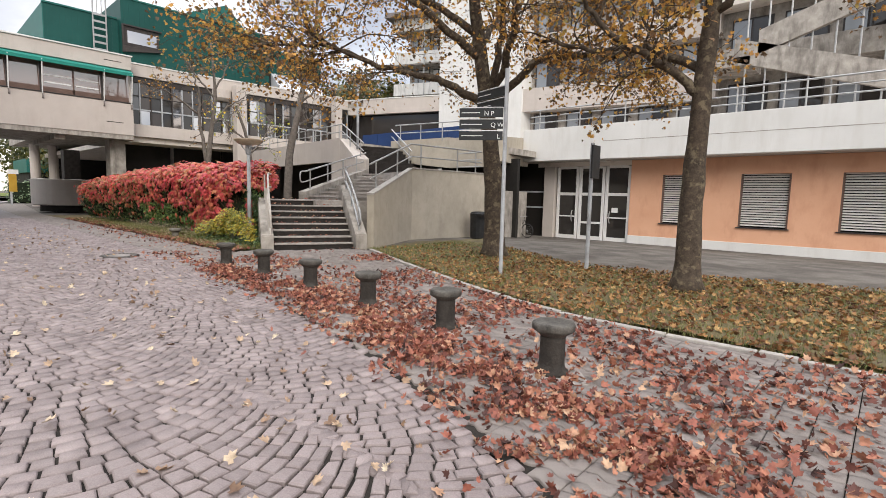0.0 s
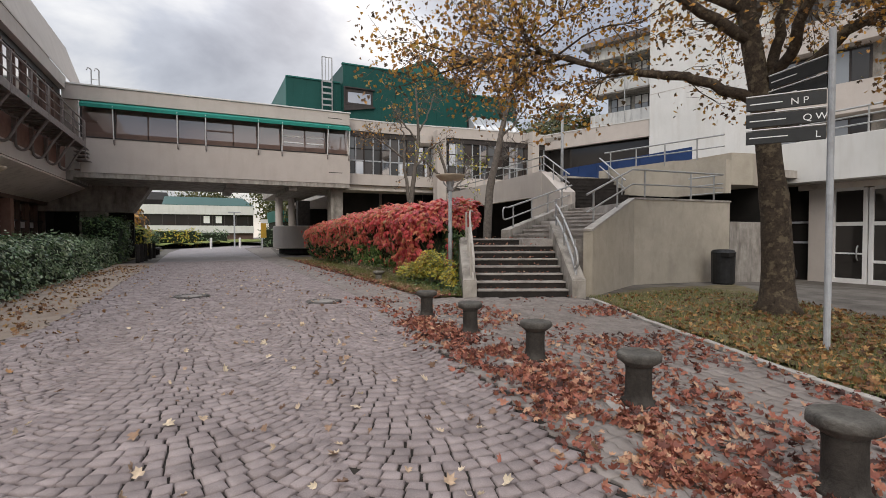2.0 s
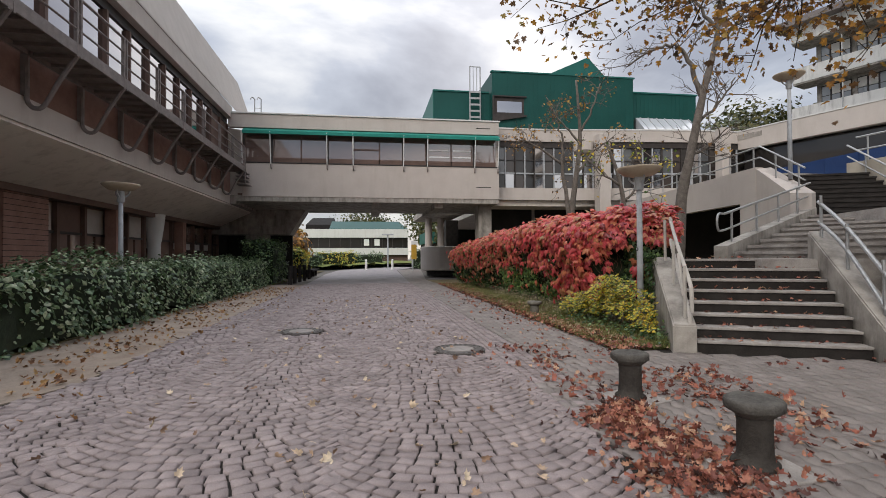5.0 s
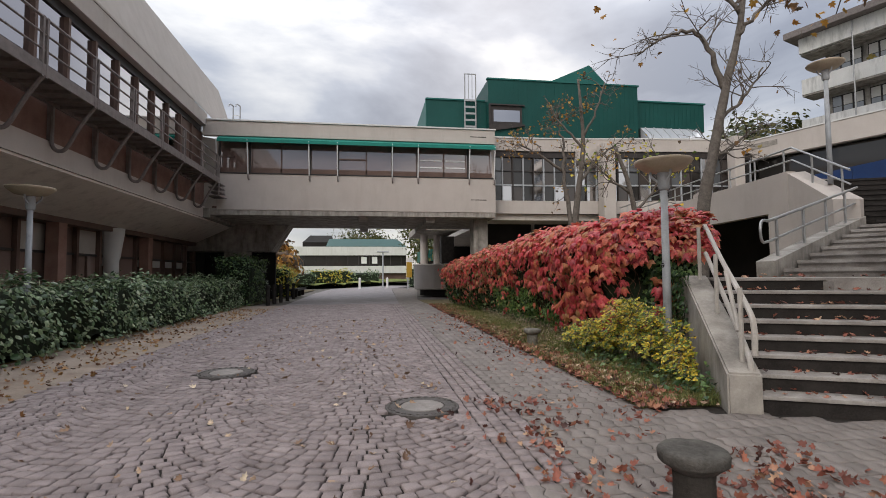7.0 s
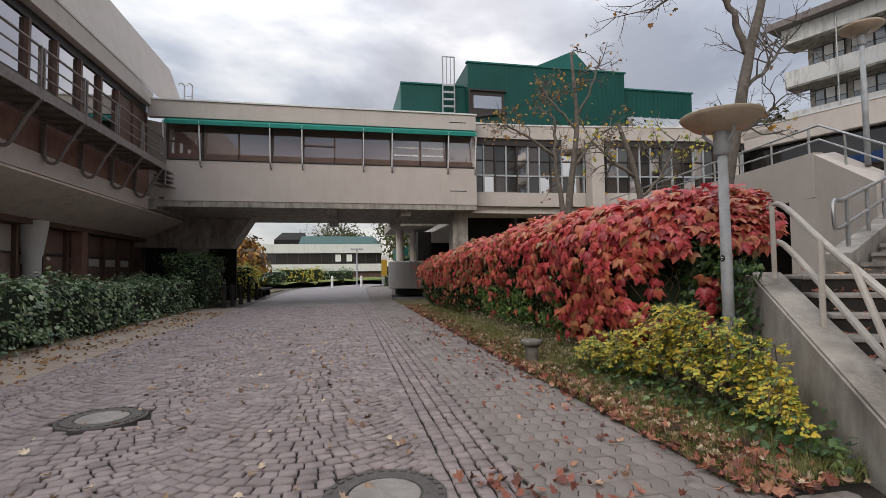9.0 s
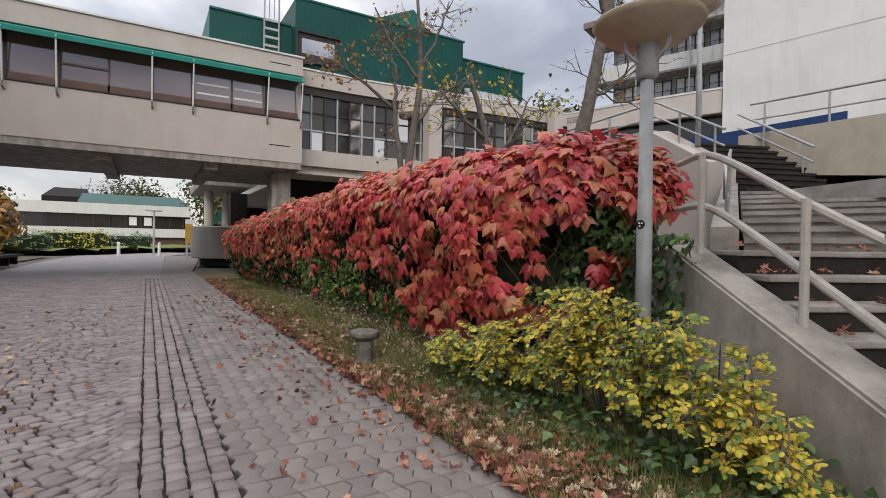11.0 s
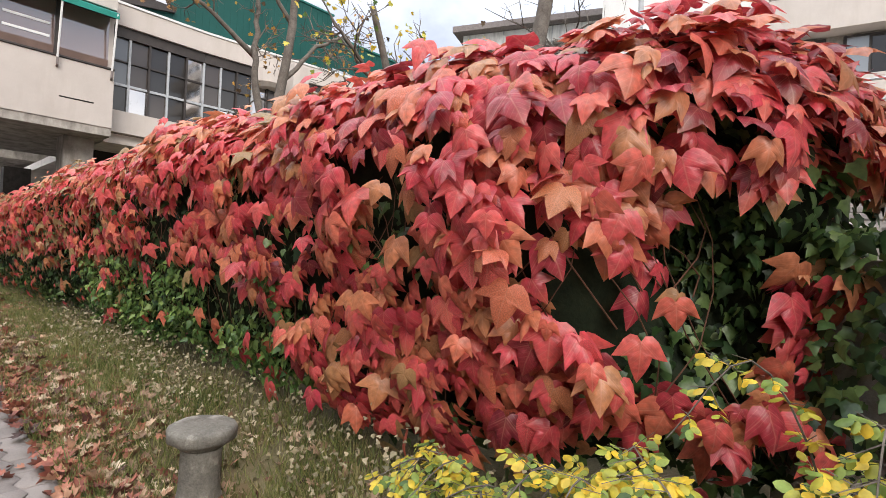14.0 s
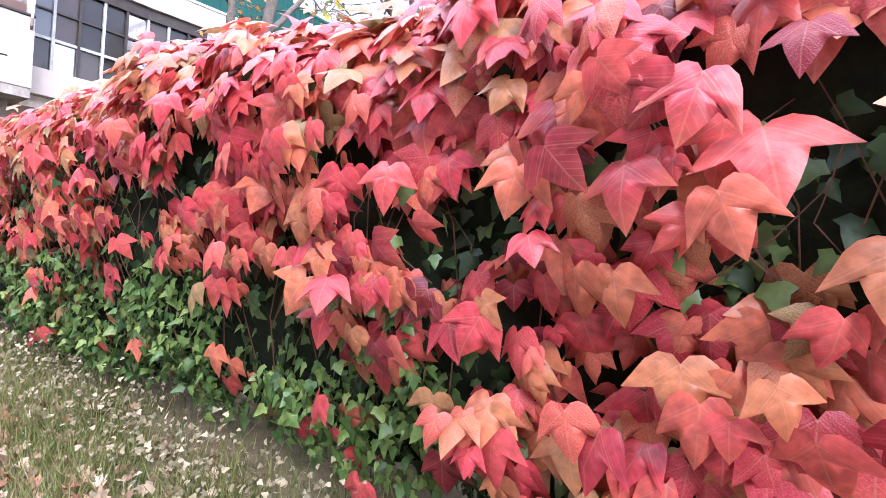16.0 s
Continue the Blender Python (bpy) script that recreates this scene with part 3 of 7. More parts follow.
tagged(part("meadow", bumpy([(-60, -40), (-64, -1.4), (-72, 3), (-79, 6), (-85, 40), (-110, 40), (-110, -60)], 0.5, 1.5, 0.5), MEADOW, smooth=True), "rough green meadow rising behind the road's bend", "meadow", kind="structure")

# ---- kerb of small stones ----
kerb = thing("kerb", (-5, 6.4, 0), "low kerb of worn pale edging stones", "kerb", kind="structure")
pts = [Vector((x, kerb_y(x), 0)) for x in np.arange(4.0, -11.0, -0.05)]
acc, start = 0.0, pts[0]
r0 = random.Random(3)
length = 0.5
for p, q in zip(pts, pts[1:]):
    acc += (q - p).length
    if acc >= length:
        d = (q - start).normalized()
        mm = Matrix.Translation((start + q) / 2 + Vector((0, r0.uniform(-.01, .01), 0))) @ Matrix.Rotation(math.atan2(d.y, d.x) + r0.uniform(-.03, .03), 4, "Z")
        part("edging_stone", B(-(q - start).length / 2 + 0.012, (q - start).length / 2 - 0.012, -0.05, 0.05, -0.06, 0.035 + r0.uniform(-.012, .012), 0.012, mm), LIDCONC, kerb)
        acc, start, length = 0.0, q, r0.choice((0.35, 0.5, 0.5, 0.9))

# ---- bridge across the road ----
X0 = -33.17
bridge = thing("bridge", (X0 - 4.5, 2.4, 4.78), "enclosed concrete footbridge with teal awnings over brown windows", "bridge", kind="structure")
part("deck", B(-40.0, X0 - 0.03, -4.9, 9.44, 4.45, 4.78), CONC_D, bridge)
part("parapet_panel", B(X0 - 0.25, X0, -4.58, 9.45, 4.7, 6.5, 0.02), CONC, bridge, "pale concrete parapet panel")
part("roof_fascia", B(X0 - 0.3, X0 + 0.0, -5.3, 9.45, 8.38, 9.12, 0.02), CONC, bridge)
part("roof_coping", B(X0 - 0.45, X0 + 0.06, -5.3, 9.5, 9.124, 9.2, 0.01), WHITE, bridge, "pale sheet-metal coping")
part("roof", B(-40.0, X0 - 0.3, -4.9, 9.45, 8.7, 9.05), CONC, bridge)
part("end_wall", B(-40.0, X0 - 0.26, 9.2, 9.44, 4.79, 8.68), CONC, bridge)
part("back_wall", B(-40.0, -39.7, -4.9, 9.18, 4.79, 8.68), CONC, bridge)
part("room_floor", B(-39.65, X0 - 0.28, -4.88, 9.15, 4.785, 4.9), BROWN, bridge)
part("window_sill", B(X0 - 0.3, X0 + 0.04, -4.58, 9.45, 6.504, 6.56, 0.01), DFRAME, bridge)
part("window_head", B(X0 - 0.32, X0 - 0.12, -4.58, 9.45, 8.2, 8.376), DFRAME, bridge)
ys = [-4.55, -3.1, -0.17, 1.22, 3.97, 5.3, 8.0, 9.35]
for k in range(len(ys) - 1):
    a, b = ys[k], ys[k + 1]
    w = part("window", B(X0 - 0.3, X0 - 0.18, a - 0.04, a + 0.05, 6.56, 8.2), DFRAME, bridge)
    part("pane", B(X0 - 0.27, X0 - 0.25, a + 0.05, b - 0.04, 6.56, 8.2), BRIDGEGLASS, w)
    mid = a + (b - a) * 0.52
    if k in (1, 3, 5):
        part("mullion", B(X0 - 0.245, X0 - 0.2, mid - 0.03, mid + 0.03, 6.56, 8.2), BROWN, w)
    if k in (0, 3):
        part("transom", B(X0 - 0.245, X0 - 0.205, a + 0.05, mid - 0.035, 7.35, 7.42), BROWN, w)
    if k == 5:
        for z in (7.05, 7.42):
            part("lamp_strip", B(X0 - 0.246, X0 - 0.23, a + 0.15, mid - 0.1, z, z + 0.07), LETTER, w)
            part("lamp_strip", B(X0 - 0.246, X0 - 0.23, mid + 0.1, b - 0.15, z, z + 0.07), LETTER, w)
    part("lower_cladding", B(X0 - 0.24, X0 - 0.2, a + 0.06, b - 0.05, 6.56, 6.84), BROWN, w)
aw = part("awning", slab(bmesh.new(), [(X0 - 0.1, -4.5), (X0 - 0.1, 9.4), (X0 + 0.42, 9.4), (X0 + 0.42, -4.5)], [8.3, 8.3, 8.1, 8.1], [8.37, 8.37, 8.15, 8.15]), TEAL, bridge, "teal fabric awning strip")
part("valance", B(X0 + 0.4, X0 + 0.425, -4.5, 9.4, 7.98, 8.12), TEAL, aw)
for y in ys:
    st = part("awning_arm", tube(bmesh.new(), [(X0 + 0.12, y, 6.42), (X0 + 0.41, y, 8.12)], 0.03, 6), WFRAME, bridge)
    part("bracket", tube(bmesh.new(), [(X0 + 0.0, y + 0.02, 6.2), (X0 + 0.12, y, 6.25), (X0 + 0.13, y, 6.44)], 0.035, 6), DARKRAIL, st)
for y in (2.5, 6.0):
    part("beam", B(-39.9, X0 - 0.4, y - 0.25, y + 0.25, 4.2, 4.46), CONC_D, bridge)
part("pier", B(-35.2, -34.2, 8.45, 9.25, -0.05, 4.46, 0.04), CONC_D, bridge, "square concrete pier")
for z0, z1 in ((5.35, 5.37), (8.72, 8.74)):
    part("form_line", B(X0 + 0.0, X0 + 0.006, 8.1, 8.95, z0, z1 + 0.02), RISER, bridge)
# raking foot of the bridge on the side of the long building
FOOT = [(-7.6, 2.9), (-2.85, 2.9), (-1.9, 4.446), (-7.6, 4.446)]
raw("raking_foot", [(x, y, z) for x in (-39.7, -38.0) for y, z in FOOT], [(0, 3, 2, 1), (4, 5, 6, 7), (0, 1, 5, 4), (1, 2, 6, 5), (2, 3, 7, 6), (3, 0, 4, 7)], CONC_D, bridge, "chamfered concrete foot")
part("deck_return", B(-40.0, X0 - 0.03, -5.62, -4.904, 4.31, 4.78), CONC_D, bridge)
# Added near-black sheet: closes a bright gap and paints the shade there.
part("foot_backing", B(-40.2, -40.0, -7.6, -3.0, -0.05, 4.44), NEARBLACK, bridge)
part("foot_column", B(-39.5, -38.2, -5.6, -4.3, -0.05, 2.896, 0.03), CONC_D, bridge)

# ladder on the bridge roof
lad = thing("roof_ladder", (-34.8, -4.1, 9.05), "thin steel roof ladder with bent hoops", "ladder")
for y in (-4.3, -3.95):
    part("stile", tube(bmesh.new(), smooth_path([(-34.8, y, 9.05), (-34.8, y, 10.2), (-34.8, y, 10.4), (-34.6, y - 0.12, 10.45), (-34.5, y - 0.15, 10.3)], 4), 0.03, 6), STEEL, lad)
for z in (9.3, 9.6, 9.9):
    part("rung", tube(bmesh.new(), [(-34.8, -4.3, z), (-34.8, -3.95, z)], 0.02, 6), STEEL, lad)

# ---- long building beside the road ----
WY = -5.2
L0, L1 = -33.4, -6.0
longb = thing("long_building", ((L0 + L1) / 2, -9, 0), "long concrete building with mirrored window band and steel catwalk", "building", kind="structure")
part("white_band", B(L0, L1, WY - 0.3, WY, 4.3, 4.88, 0.01), CONC, longb, "pale concrete band")
part("spandrel", B(L0, L1, WY - 0.32, WY - 0.05, 4.884, 6.2), BRICK, longb, "red-brown spandrel wall")
part("soffit_slope", slab(bmesh.new(), [(L0 - 6, WY - 0.05), (L1, WY - 0.05), (L1, WY - 1.95), (L0 - 6, WY - 1.95)], [4.23, 4.23, 3.34, 3.34], [4.295, 4.295, 3.5, 3.5]), SOFFIT, longb)
part("first_floor", B(L0 - 6, L1, -20, WY - 0.33, 4.3, 4.5), SOFFIT, longb)
part("fascia", B(L0, L1, WY - 0.3, WY + 0.06, 8.85, 9.48, 0.015), CONC, longb, "pale fascia above the windows")
part("roof_slope", slab(bmesh.new(), [(L0 - 5, WY + 0.08), (L1, WY + 0.08), (L1, WY - 0.9), (L0 - 5, WY - 0.9)], [9.484, 9.484, 12.4, 12.4], [9.56, 9.56, 12.5, 12.5]), CONC, longb, "sloping grey-beige roof edge")
part("roof_top", B(L0 - 5, L1, -20, WY - 1.5, 11.8, 12.1), CONC, longb)
part("gable", slab(bmesh.new(), [(L0 - 5, -20), (L0 - 5, WY - 0.3), (L0 - 4.7, WY - 0.3), (L0 - 4.7, -20)], 3.3, [11.8, 9.4, 9.4, 11.8]), CONC, longb)
# Added near-black sheet, paints the shade beyond the ground floor.
part("end_wall", B(-40.0, -39.8, -20, -7.2, 0, 4.3), NEARBLACK, longb)
part("near_gable", B(L1 - 0.3, L1, -20, WY - 0.35, 0, 11.7), CONC, longb)
part("back_wall", B(L0, L1, -20, -19.7, 0, 11.7), CONC, longb)
part("window_lintel", B(L0, L1, WY - 0.34, WY - 0.2, 8.55, 8.846), DFRAME, longb)
part("window_board", B(L0, L1, WY - 0.34, WY - 0.1, 6.2, 6.34), BROWN, longb)
xw = list(np.arange(L0 + 0.1, L1, 1.36))
for i, (a, b) in enumerate(zip(xw, xw[1:])):
    w = part("window", B(a - 0.055, a + 0.055, WY - 0.34, WY - 0.14, 6.344, 8.55), BROWN, longb)
    if i in (0, 1):
        part("infill", B(a + 0.055, b - 0.055, WY - 0.3, WY - 0.24, 6.344, 8.55), BROWN, w)
        continue
    part("pane", B(a + 0.055, b - 0.055, WY - 0.28, WY - 0.26, 6.9, 8.55), MIRRORG, w)
    part("pane", B(a + 0.055, b - 0.055, WY - 0.285, WY - 0.265, 6.344, 6.86), MIRRORG, w)
    part("rail_bar", B(a + 0.055, b - 0.055, WY - 0.29, WY - 0.22, 6.84, 6.92), DFRAME, w)
# ground floor: dark glazing set back, brick pier
GY = WY - 1.95
GE = L0 - 6
gf = part("ground_floor", B(GE, -21.7, GY - 0.5, GY - 0.3, 0.0, 0.55), BROWN, longb)
part("head_beam", B(GE, L1, GY - 0.5, GY + 0.1, 3.2, 3.5), BROWN, longb)
part("glazing", B(GE, -21.7, GY - 0.42, GY - 0.4, 0.55, 3.2), GROUNDGLASS, longb)
for i, x in enumerate(np.arange(GE + 0.4, -21.8, 1.5)):
    part("mullion", B(x - 0.07, x + 0.07, GY - 0.44, GY - 0.25, 0.55, 3.2), BROWN, longb)
    if x < -29.5 and i % 5:
        # White plates paint the daylight of far-side windows seen through the glazing.
        part("inner_light", B(x + 0.2, x + 1.1, GY - 0.395, GY - 0.39, 1.88, 2.2), WFRAME, longb)
    if x > -29:
        part("inner_panel", B(x + 0.1, x + 1.38, GY - 0.398, GY - 0.39, 2.3, 3.15), PALEPANEL if i % 2 else BROWN, longb)
        part("half_mullion", B(x + 0.71, x + 0.77, GY - 0.44, GY - 0.32, 0.55, 2.2), BROWN, longb)
part("glazing_rail", B(GE, -21.7, GY - 0.43, GY - 0.33, 2.22, 2.3), DFRAME, longb)
part("flared_column", lathe(bmesh.new(), [(0.26, 0), (0.26, 2.1), (0.3, 2.2), (0.42, 3.1), (0.44, 3.35)], 18, (-29.0, GY - 0.1, 0)), WHITE, longb, "white flared round column", True)
for x in (-25.4, -31.9):
    part("brown_post", B(x - 0.22, x + 0.22, GY - 0.24, GY + 0.15, 0, 3.2, 0.01), BRICK, longb)
part("brick_pier", B(-21.6, -19.8, GY - 0.6, GY, 0, 3.25, 0.01), BRICK, longb, "red-brown brick pier")
part("side_wall", B(-19.8, L1, GY - 0.6, GY - 0.3, 0, 3.25), BRICK, longb)
for z in np.arange(0.15, 3.2, 0.15):
    part("brick_joint", B(-21.604, -19.796, GY - 0.02, GY + 0.004, z, z + 0.012), RISER, longb)
# catwalk in front of the windows
cw = thing("catwalk", (-20, -4.7, 5.9), "brown steel maintenance catwalk with railing and hooked brackets", "catwalk")
CY0, CY1 = WY, -4.15
part("grating", B(-32.0, L1, CY0 + 0.02, CY1, 5.86, 5.9), DARKRAIL, cw)
part("edge_beam", B(-32.0, L1, CY1 - 0.02, CY1 + 0.03, 5.78, 6.04, 0.01), DARKRAIL, cw)
part("inner_beam", B(-32.0, L1, CY0 + 0.03, CY0 + 0.1, 5.76, 5.858), DARKRAIL, cw)
for x in np.arange(-31.9, L1, 0.6):
    part("cross_bar", B(x - 0.02, x + 0.02, CY0 + 0.1, CY1 - 0.02, 5.78, 5.857), DARKRAIL, cw)
for z in (6.35, 6.7, 7.05):
    part("rail", tube(bmesh.new(), [(-31.7, CY1, z), (L1, CY1, z)], 0.034 if z > 7 else 0.024, 6), DARKRAIL, cw)
for x in np.arange(-31.7, L1, 2.05):
    p = part("post", B(x - 0.1, x - 0.04, CY1 - 0.04, CY1 + 0.035, 5.75, 7.08), DARKRAIL, cw)
    part("post_twin", B(x + 0.04, x + 0.1, CY1 - 0.04, CY1 + 0.035, 5.75, 7.08), DARKRAIL, p)
    br = part("bracket", tube(bmesh.new(), smooth_path([(x, CY1, 5.8), (x, CY1 - 0.35, 5.25), (x, WY + 0.42, 4.72), (x, WY + 0.25, 4.62), (x, WY + 0.1, 4.72), (x, WY + 0.06, 4.95), (x, WY + 0.06, 5.5)], 5), 0.05, 8), DARKRAIL, cw, "hooked steel bracket")
    part("hanger", B(x - 0.035, x + 0.035, WY - 0.04, WY + 0.1, 4.9, 5.85), DARKRAIL, br)
# link stair end near the bridge
part("end_rail", tube(bmesh.new(), [(-32.0, CY1, 7.05), (-32.0, CY1, 5.2), (-32.9, CY1 + 0.1, 5.2)], 0.03, 6), DARKRAIL, cw)
for k in range(4):
    part("step", B(-33.0, -32.1, CY1 - 0.5, CY1, 5.2 + 0.2 * k, 5.24 + 0.2 * k), DARKRAIL, cw)

# ---- curved wing behind the planting, with glass front ----
wing = thing("curved_wing", (-36, 17, 0), "low concrete wing with a glass front and pale roof edge", "building", kind="structure")
front = [(-34.0, 9.5), (-34.0, 12.5), (-33.7, 15.5), (-33.3, 18.5), (-33.0, 21.5), (-33.0, 24.6)]
front2 = [(-33.0, 24.6), (-29.2, 25.9), (-25.6, 27.3)]
for a, b in zip(front, front[1:]):
    part("roof_edge", wall_run(bmesh.new(), a, b, 0.35, 8.3, 8.98), CONC, wing)
    part("coping", wall_run(bmesh.new(), a, b, 0.45, 8.985, 9.06, -0.04), WHITE, wing)
    part("sill_band", wall_run(bmesh.new(), a, b, 0.3, 4.78, 5.5), CONC, wing)
    A, Bv = Vector(a), Vector(b)
    for k in range(5):
        q0, q1, q = A.lerp(Bv, k / 5), A.lerp(Bv, (k + 1) / 5), A.lerp(Bv, (k + 0.5) / 5)
        part("pane", wall_run(bmesh.new(), q0[:], q1[:], 0.03, 6.43, 8.3, 0.22), (GLASS, MIRRORG, GLASSD, GLASS, GLASSM)[(k * 3 + int(a[1])) % 5], wing)
        part("pane", wall_run(bmesh.new(), q0[:], q1[:], 0.03, 5.5, 6.35, 0.22), (GLASS, MIRRORG, GLASSD)[(k + int(a[1])) % 3], wing)
        part("mullion", B(q1.x - 0.2, q1.x - 0.12, q1.y - 0.035, q1.y + 0.035, 5.5, 8.3), DFRAME if k % 2 else POLE, wing)
    part("glass_rail", wall_run(bmesh.new(), a, b, 0.08, 6.35, 6.43, 0.14), POLE, wing)
    part("head_band", wall_run(bmesh.new(), a, b, 0.1, 7.95, 8.29, 0.1), DFRAME, wing)
    part("inner_rail", wall_run(bmesh.new(), a, b, 0.05, 7.15, 7.2, 0.15), DFRAME, wing)
    # Near-black sheet set back below the wing, paints its shaded recess.
    part("under_wall", wall_run(bmesh.new(), a, b, 0.2, 0, 4.76, 2.5), NEARBLACK, wing)
for a, b in zip(front2, front2[1:]):
    part("roof_edge", wall_run(bmesh.new(), a, b, 0.35, 7.9, 9.0), CONC, wing)
    part("coping", wall_run(bmesh.new(), a, b, 0.45, 9.005, 9.07, -0.04), WHITE, wing)
    part("glass_front", wall_run(bmesh.new(), a, b, 0.04, 4.4, 7.9, 0.6), GLASS, wing)
part("roof", slab(bmesh.new(), [(-34.4, 9.5), (-34.4, 12.5), (-33.8, 16), (-33.4, 24.4), (-26, 27.2), (-26, 40), (-60, 40), (-60, 9.5)], 8.5, 8.8), CONC_D, wing)
part("floor", slab(bmesh.new(), [(-34.3, 9.5), (-34.3, 12.5), (-33.6, 24.4), (-26, 27.2), (-26, 40), (-60, 40), (-60, 9.5)], 4.45, 4.77), SOFFIT, wing)
part("inner_wall", B(-40.2, -40.0, 9.5, 30, 4.8, 8.5), BROWN, wing)
col = part("column", B(-33.5, -32.8, 15.4, 16.1, 0, 8.62, 0.04), CONC, wing, "square concrete column")
part("column_head", lathe(bmesh.new(), [(0.45, 7.6), (0.62, 7.75), (0.62, 8.28)], 16, (-33.9, 14.9, 0)), CONC, wing)
part("column", B(-32.6, -32.0, 22.7, 23.3, 3.6, 9.0, 0.03), CONC, wing)
for y in (8.03, 9.3):
    part("round_column", lathe(bmesh.new(), [(0.36, 0), (0.36, 5.6)], 16, (-55, y, 0)), CONC, wing)
part("far_deck", B(-60, -50, 7.0, 14, 5.3, 5.9), CONC_D, wing)
# Near-black sheet paints the shade at the back of the far deck.
part("dark_back", B(-60, -59.5, 10, 24, 0, 5.3), NEARBLACK, wing)
part("rear_pier", B(-47, -46, 8.4, 9.4, 0, 4.45), RISER, wing)
part("terrace_deck", slab(bmesh.new(), [(-33, 16.5), (-20.5, 15.2), (-20.5, 21), (-26, 26), (-33, 24.5)], 3.95, 4.2), CONC_D, wing)

# planter drum under the bridge corner
drum = thing("planter_drum", (-43.0, 7.9, 0), "round concrete planter on a recessed foot coloured as shade", "planter")
part("drum", lathe(bmesh.new(), [(1.85, 0.42), (1.95, 0.48), (1.95, 2.15), (1.8, 2.2), (1.7, 2.05)], 32, (-43.0, 7.9, 0)), CONC, drum)
# The shadow gap below the drum is painted as a near-black foot.
part("foot", lathe(bmesh.new(), [(1.5, 0), (1.5, 0.46)], 24, (-43.0, 7.9, 0)), NEARBLACK, drum)

# ---- green roof block ----
GX = -37.5
gb = thing("green_block", (GX - 6, 16, 9), "dark green sheet-metal roof block with a ladder and small window", "roof block", kind="structure")


def ribbed(bm, y0, y1, z0, z1, x, pitch=0.3):
    """Profiled metal sheet facing +x."""
    ysr = np.arange(y0, y1, pitch)
    for y in ysr:
        box(bm, x - 0.02, x + 0.0, y, min(y + pitch * 0.55, y1), z0, z1)
        box(bm, x, x + 0.012, y + pitch * 0.55, min(y + pitch, y1), z0, z1)
    return bm


part("tall_body", B(GX - 12, GX, 10.18, 20.25, 8.8, 13.7), GREEN, gb)
part("tall_face", ribbed(bmesh.new(), 10.18, 20.25, 8.8, 13.7, GX + 0.02), GREEN, gb)
part("low_body", B(GX - 10, GX - 0.6, 6.35, 10.17, 8.8, 12.45), GREEN, gb)
part("low_face", ribbed(bmesh.new(), 6.35, 10.17, 8.8, 12.45, GX - 0.58), GREEN, gb)
part("side_face", B(GX - 10, GX - 0.6, 6.3, 6.345, 8.8, 12.45), GREENROOF, gb)
part("right_body", B(GX - 10, GX - 0.4, 20.26, 25.3, 11.0, 12.85), GREEN, gb)
part("right_face", ribbed(bmesh.new(), 20.26, 25.3, 11.0, 12.85, GX - 0.38), GREEN, gb)
for y0, y1, z, x in ((10.1, 20.35, 13.7, GX + 0.08), (6.3, 10.1, 12.45, GX - 0.5), (20.36, 25.4, 12.85, GX - 0.3)):
    part("roof_trim", B(x - 0.3, x, y0, y1, z, z + 0.09), GREENROOF, gb)
part("gable_roof", slab(bmesh.new(), [(GX - 4, 13.9), (GX - 4, 18.6), (GX - 4.4, 18.6), (GX - 4.4, 13.9)], [13.75] * 4, [13.8] * 4), GREENROOF, gb)
bm = bmesh.new()
v = [bm.verts.new(p) for p in ((GX - 2, 13.2, 13.75), (GX - 2, 17.9, 15.9), (GX - 2, 20.0, 13.75), (GX - 11, 13.2, 13.75), (GX - 11, 17.9, 15.9), (GX - 11, 20.0, 13.75))]
for f in ((0, 2, 1), (3, 4, 5), (0, 1, 4, 3), (1, 2, 5, 4), (0, 3, 5, 2)):
    bm.faces.new([v[i] for i in f])
part("gable", bm, GREENROOF, gb)
w = part("window", B(GX - 0.02, GX + 0.07, 10.3, 12.35, 10.85, 12.0), DFRAME, gb)
part("surround", slab(bmesh.new(), [(GX + 0.05, 10.19), (GX + 0.05, 12.5), (GX + 0.2, 12.5), (GX + 0.2, 10.19)], [10.35, 10.75, 10.75, 10.35], [10.8, 10.84, 10.84, 10.8]), DFRAME, gb)
part("surround", B(GX + 0.05, GX + 0.2, 10.19, 12.5, 12.02, 12.1), DFRAME, gb)
part("surround", B(GX + 0.05, GX + 0.2, 10.19, 10.28, 10.82, 12.018), DFRAME, gb)
part("pane", B(GX + 0.072, GX + 0.08, 10.5, 12.2, 11.0, 11.75), MIRRORG, w)
bm = bmesh.new()
slab(bm, [(GX + 1.6, 20.6), (GX + 1.6, 25.0), (GX - 0.3, 24.6), (GX - 0.3, 20.6)], [9.0] * 4, [9.3, 9.3, 11.1, 11.1])
sk = part("skylight", bm, SKYGLASS, gb, "sloping glass skylight")
for y in np.arange(20.9, 25, 0.62):
    part("glazing_bar", slab(bmesh.new(), [(GX + 1.61, y), (GX + 1.61, y + 0.07), (GX - 0.3, y + 0.07), (GX - 0.3, y)], [9.3, 9.3, 11.1, 11.1], [9.35, 9.35, 11.15, 11.15]), POLE, sk)
lad2 = thing("cage_ladder", (GX - 0.3, 9.1, 9.1), "pale steel cage ladder up the green block", "ladder")
for y in (8.75, 9.45):
    part("stile", tube(bmesh.new(), [(GX - 0.3, y, 9.1), (GX - 0.3, y, 14.1)], 0.045, 6), STEEL, lad2)
for z in np.arange(9.4, 12.6, 0.42):
    part("rung", B(GX - 0.32, GX - 0.26, 8.75, 9.45, z, z + 0.12), STEEL, lad2)
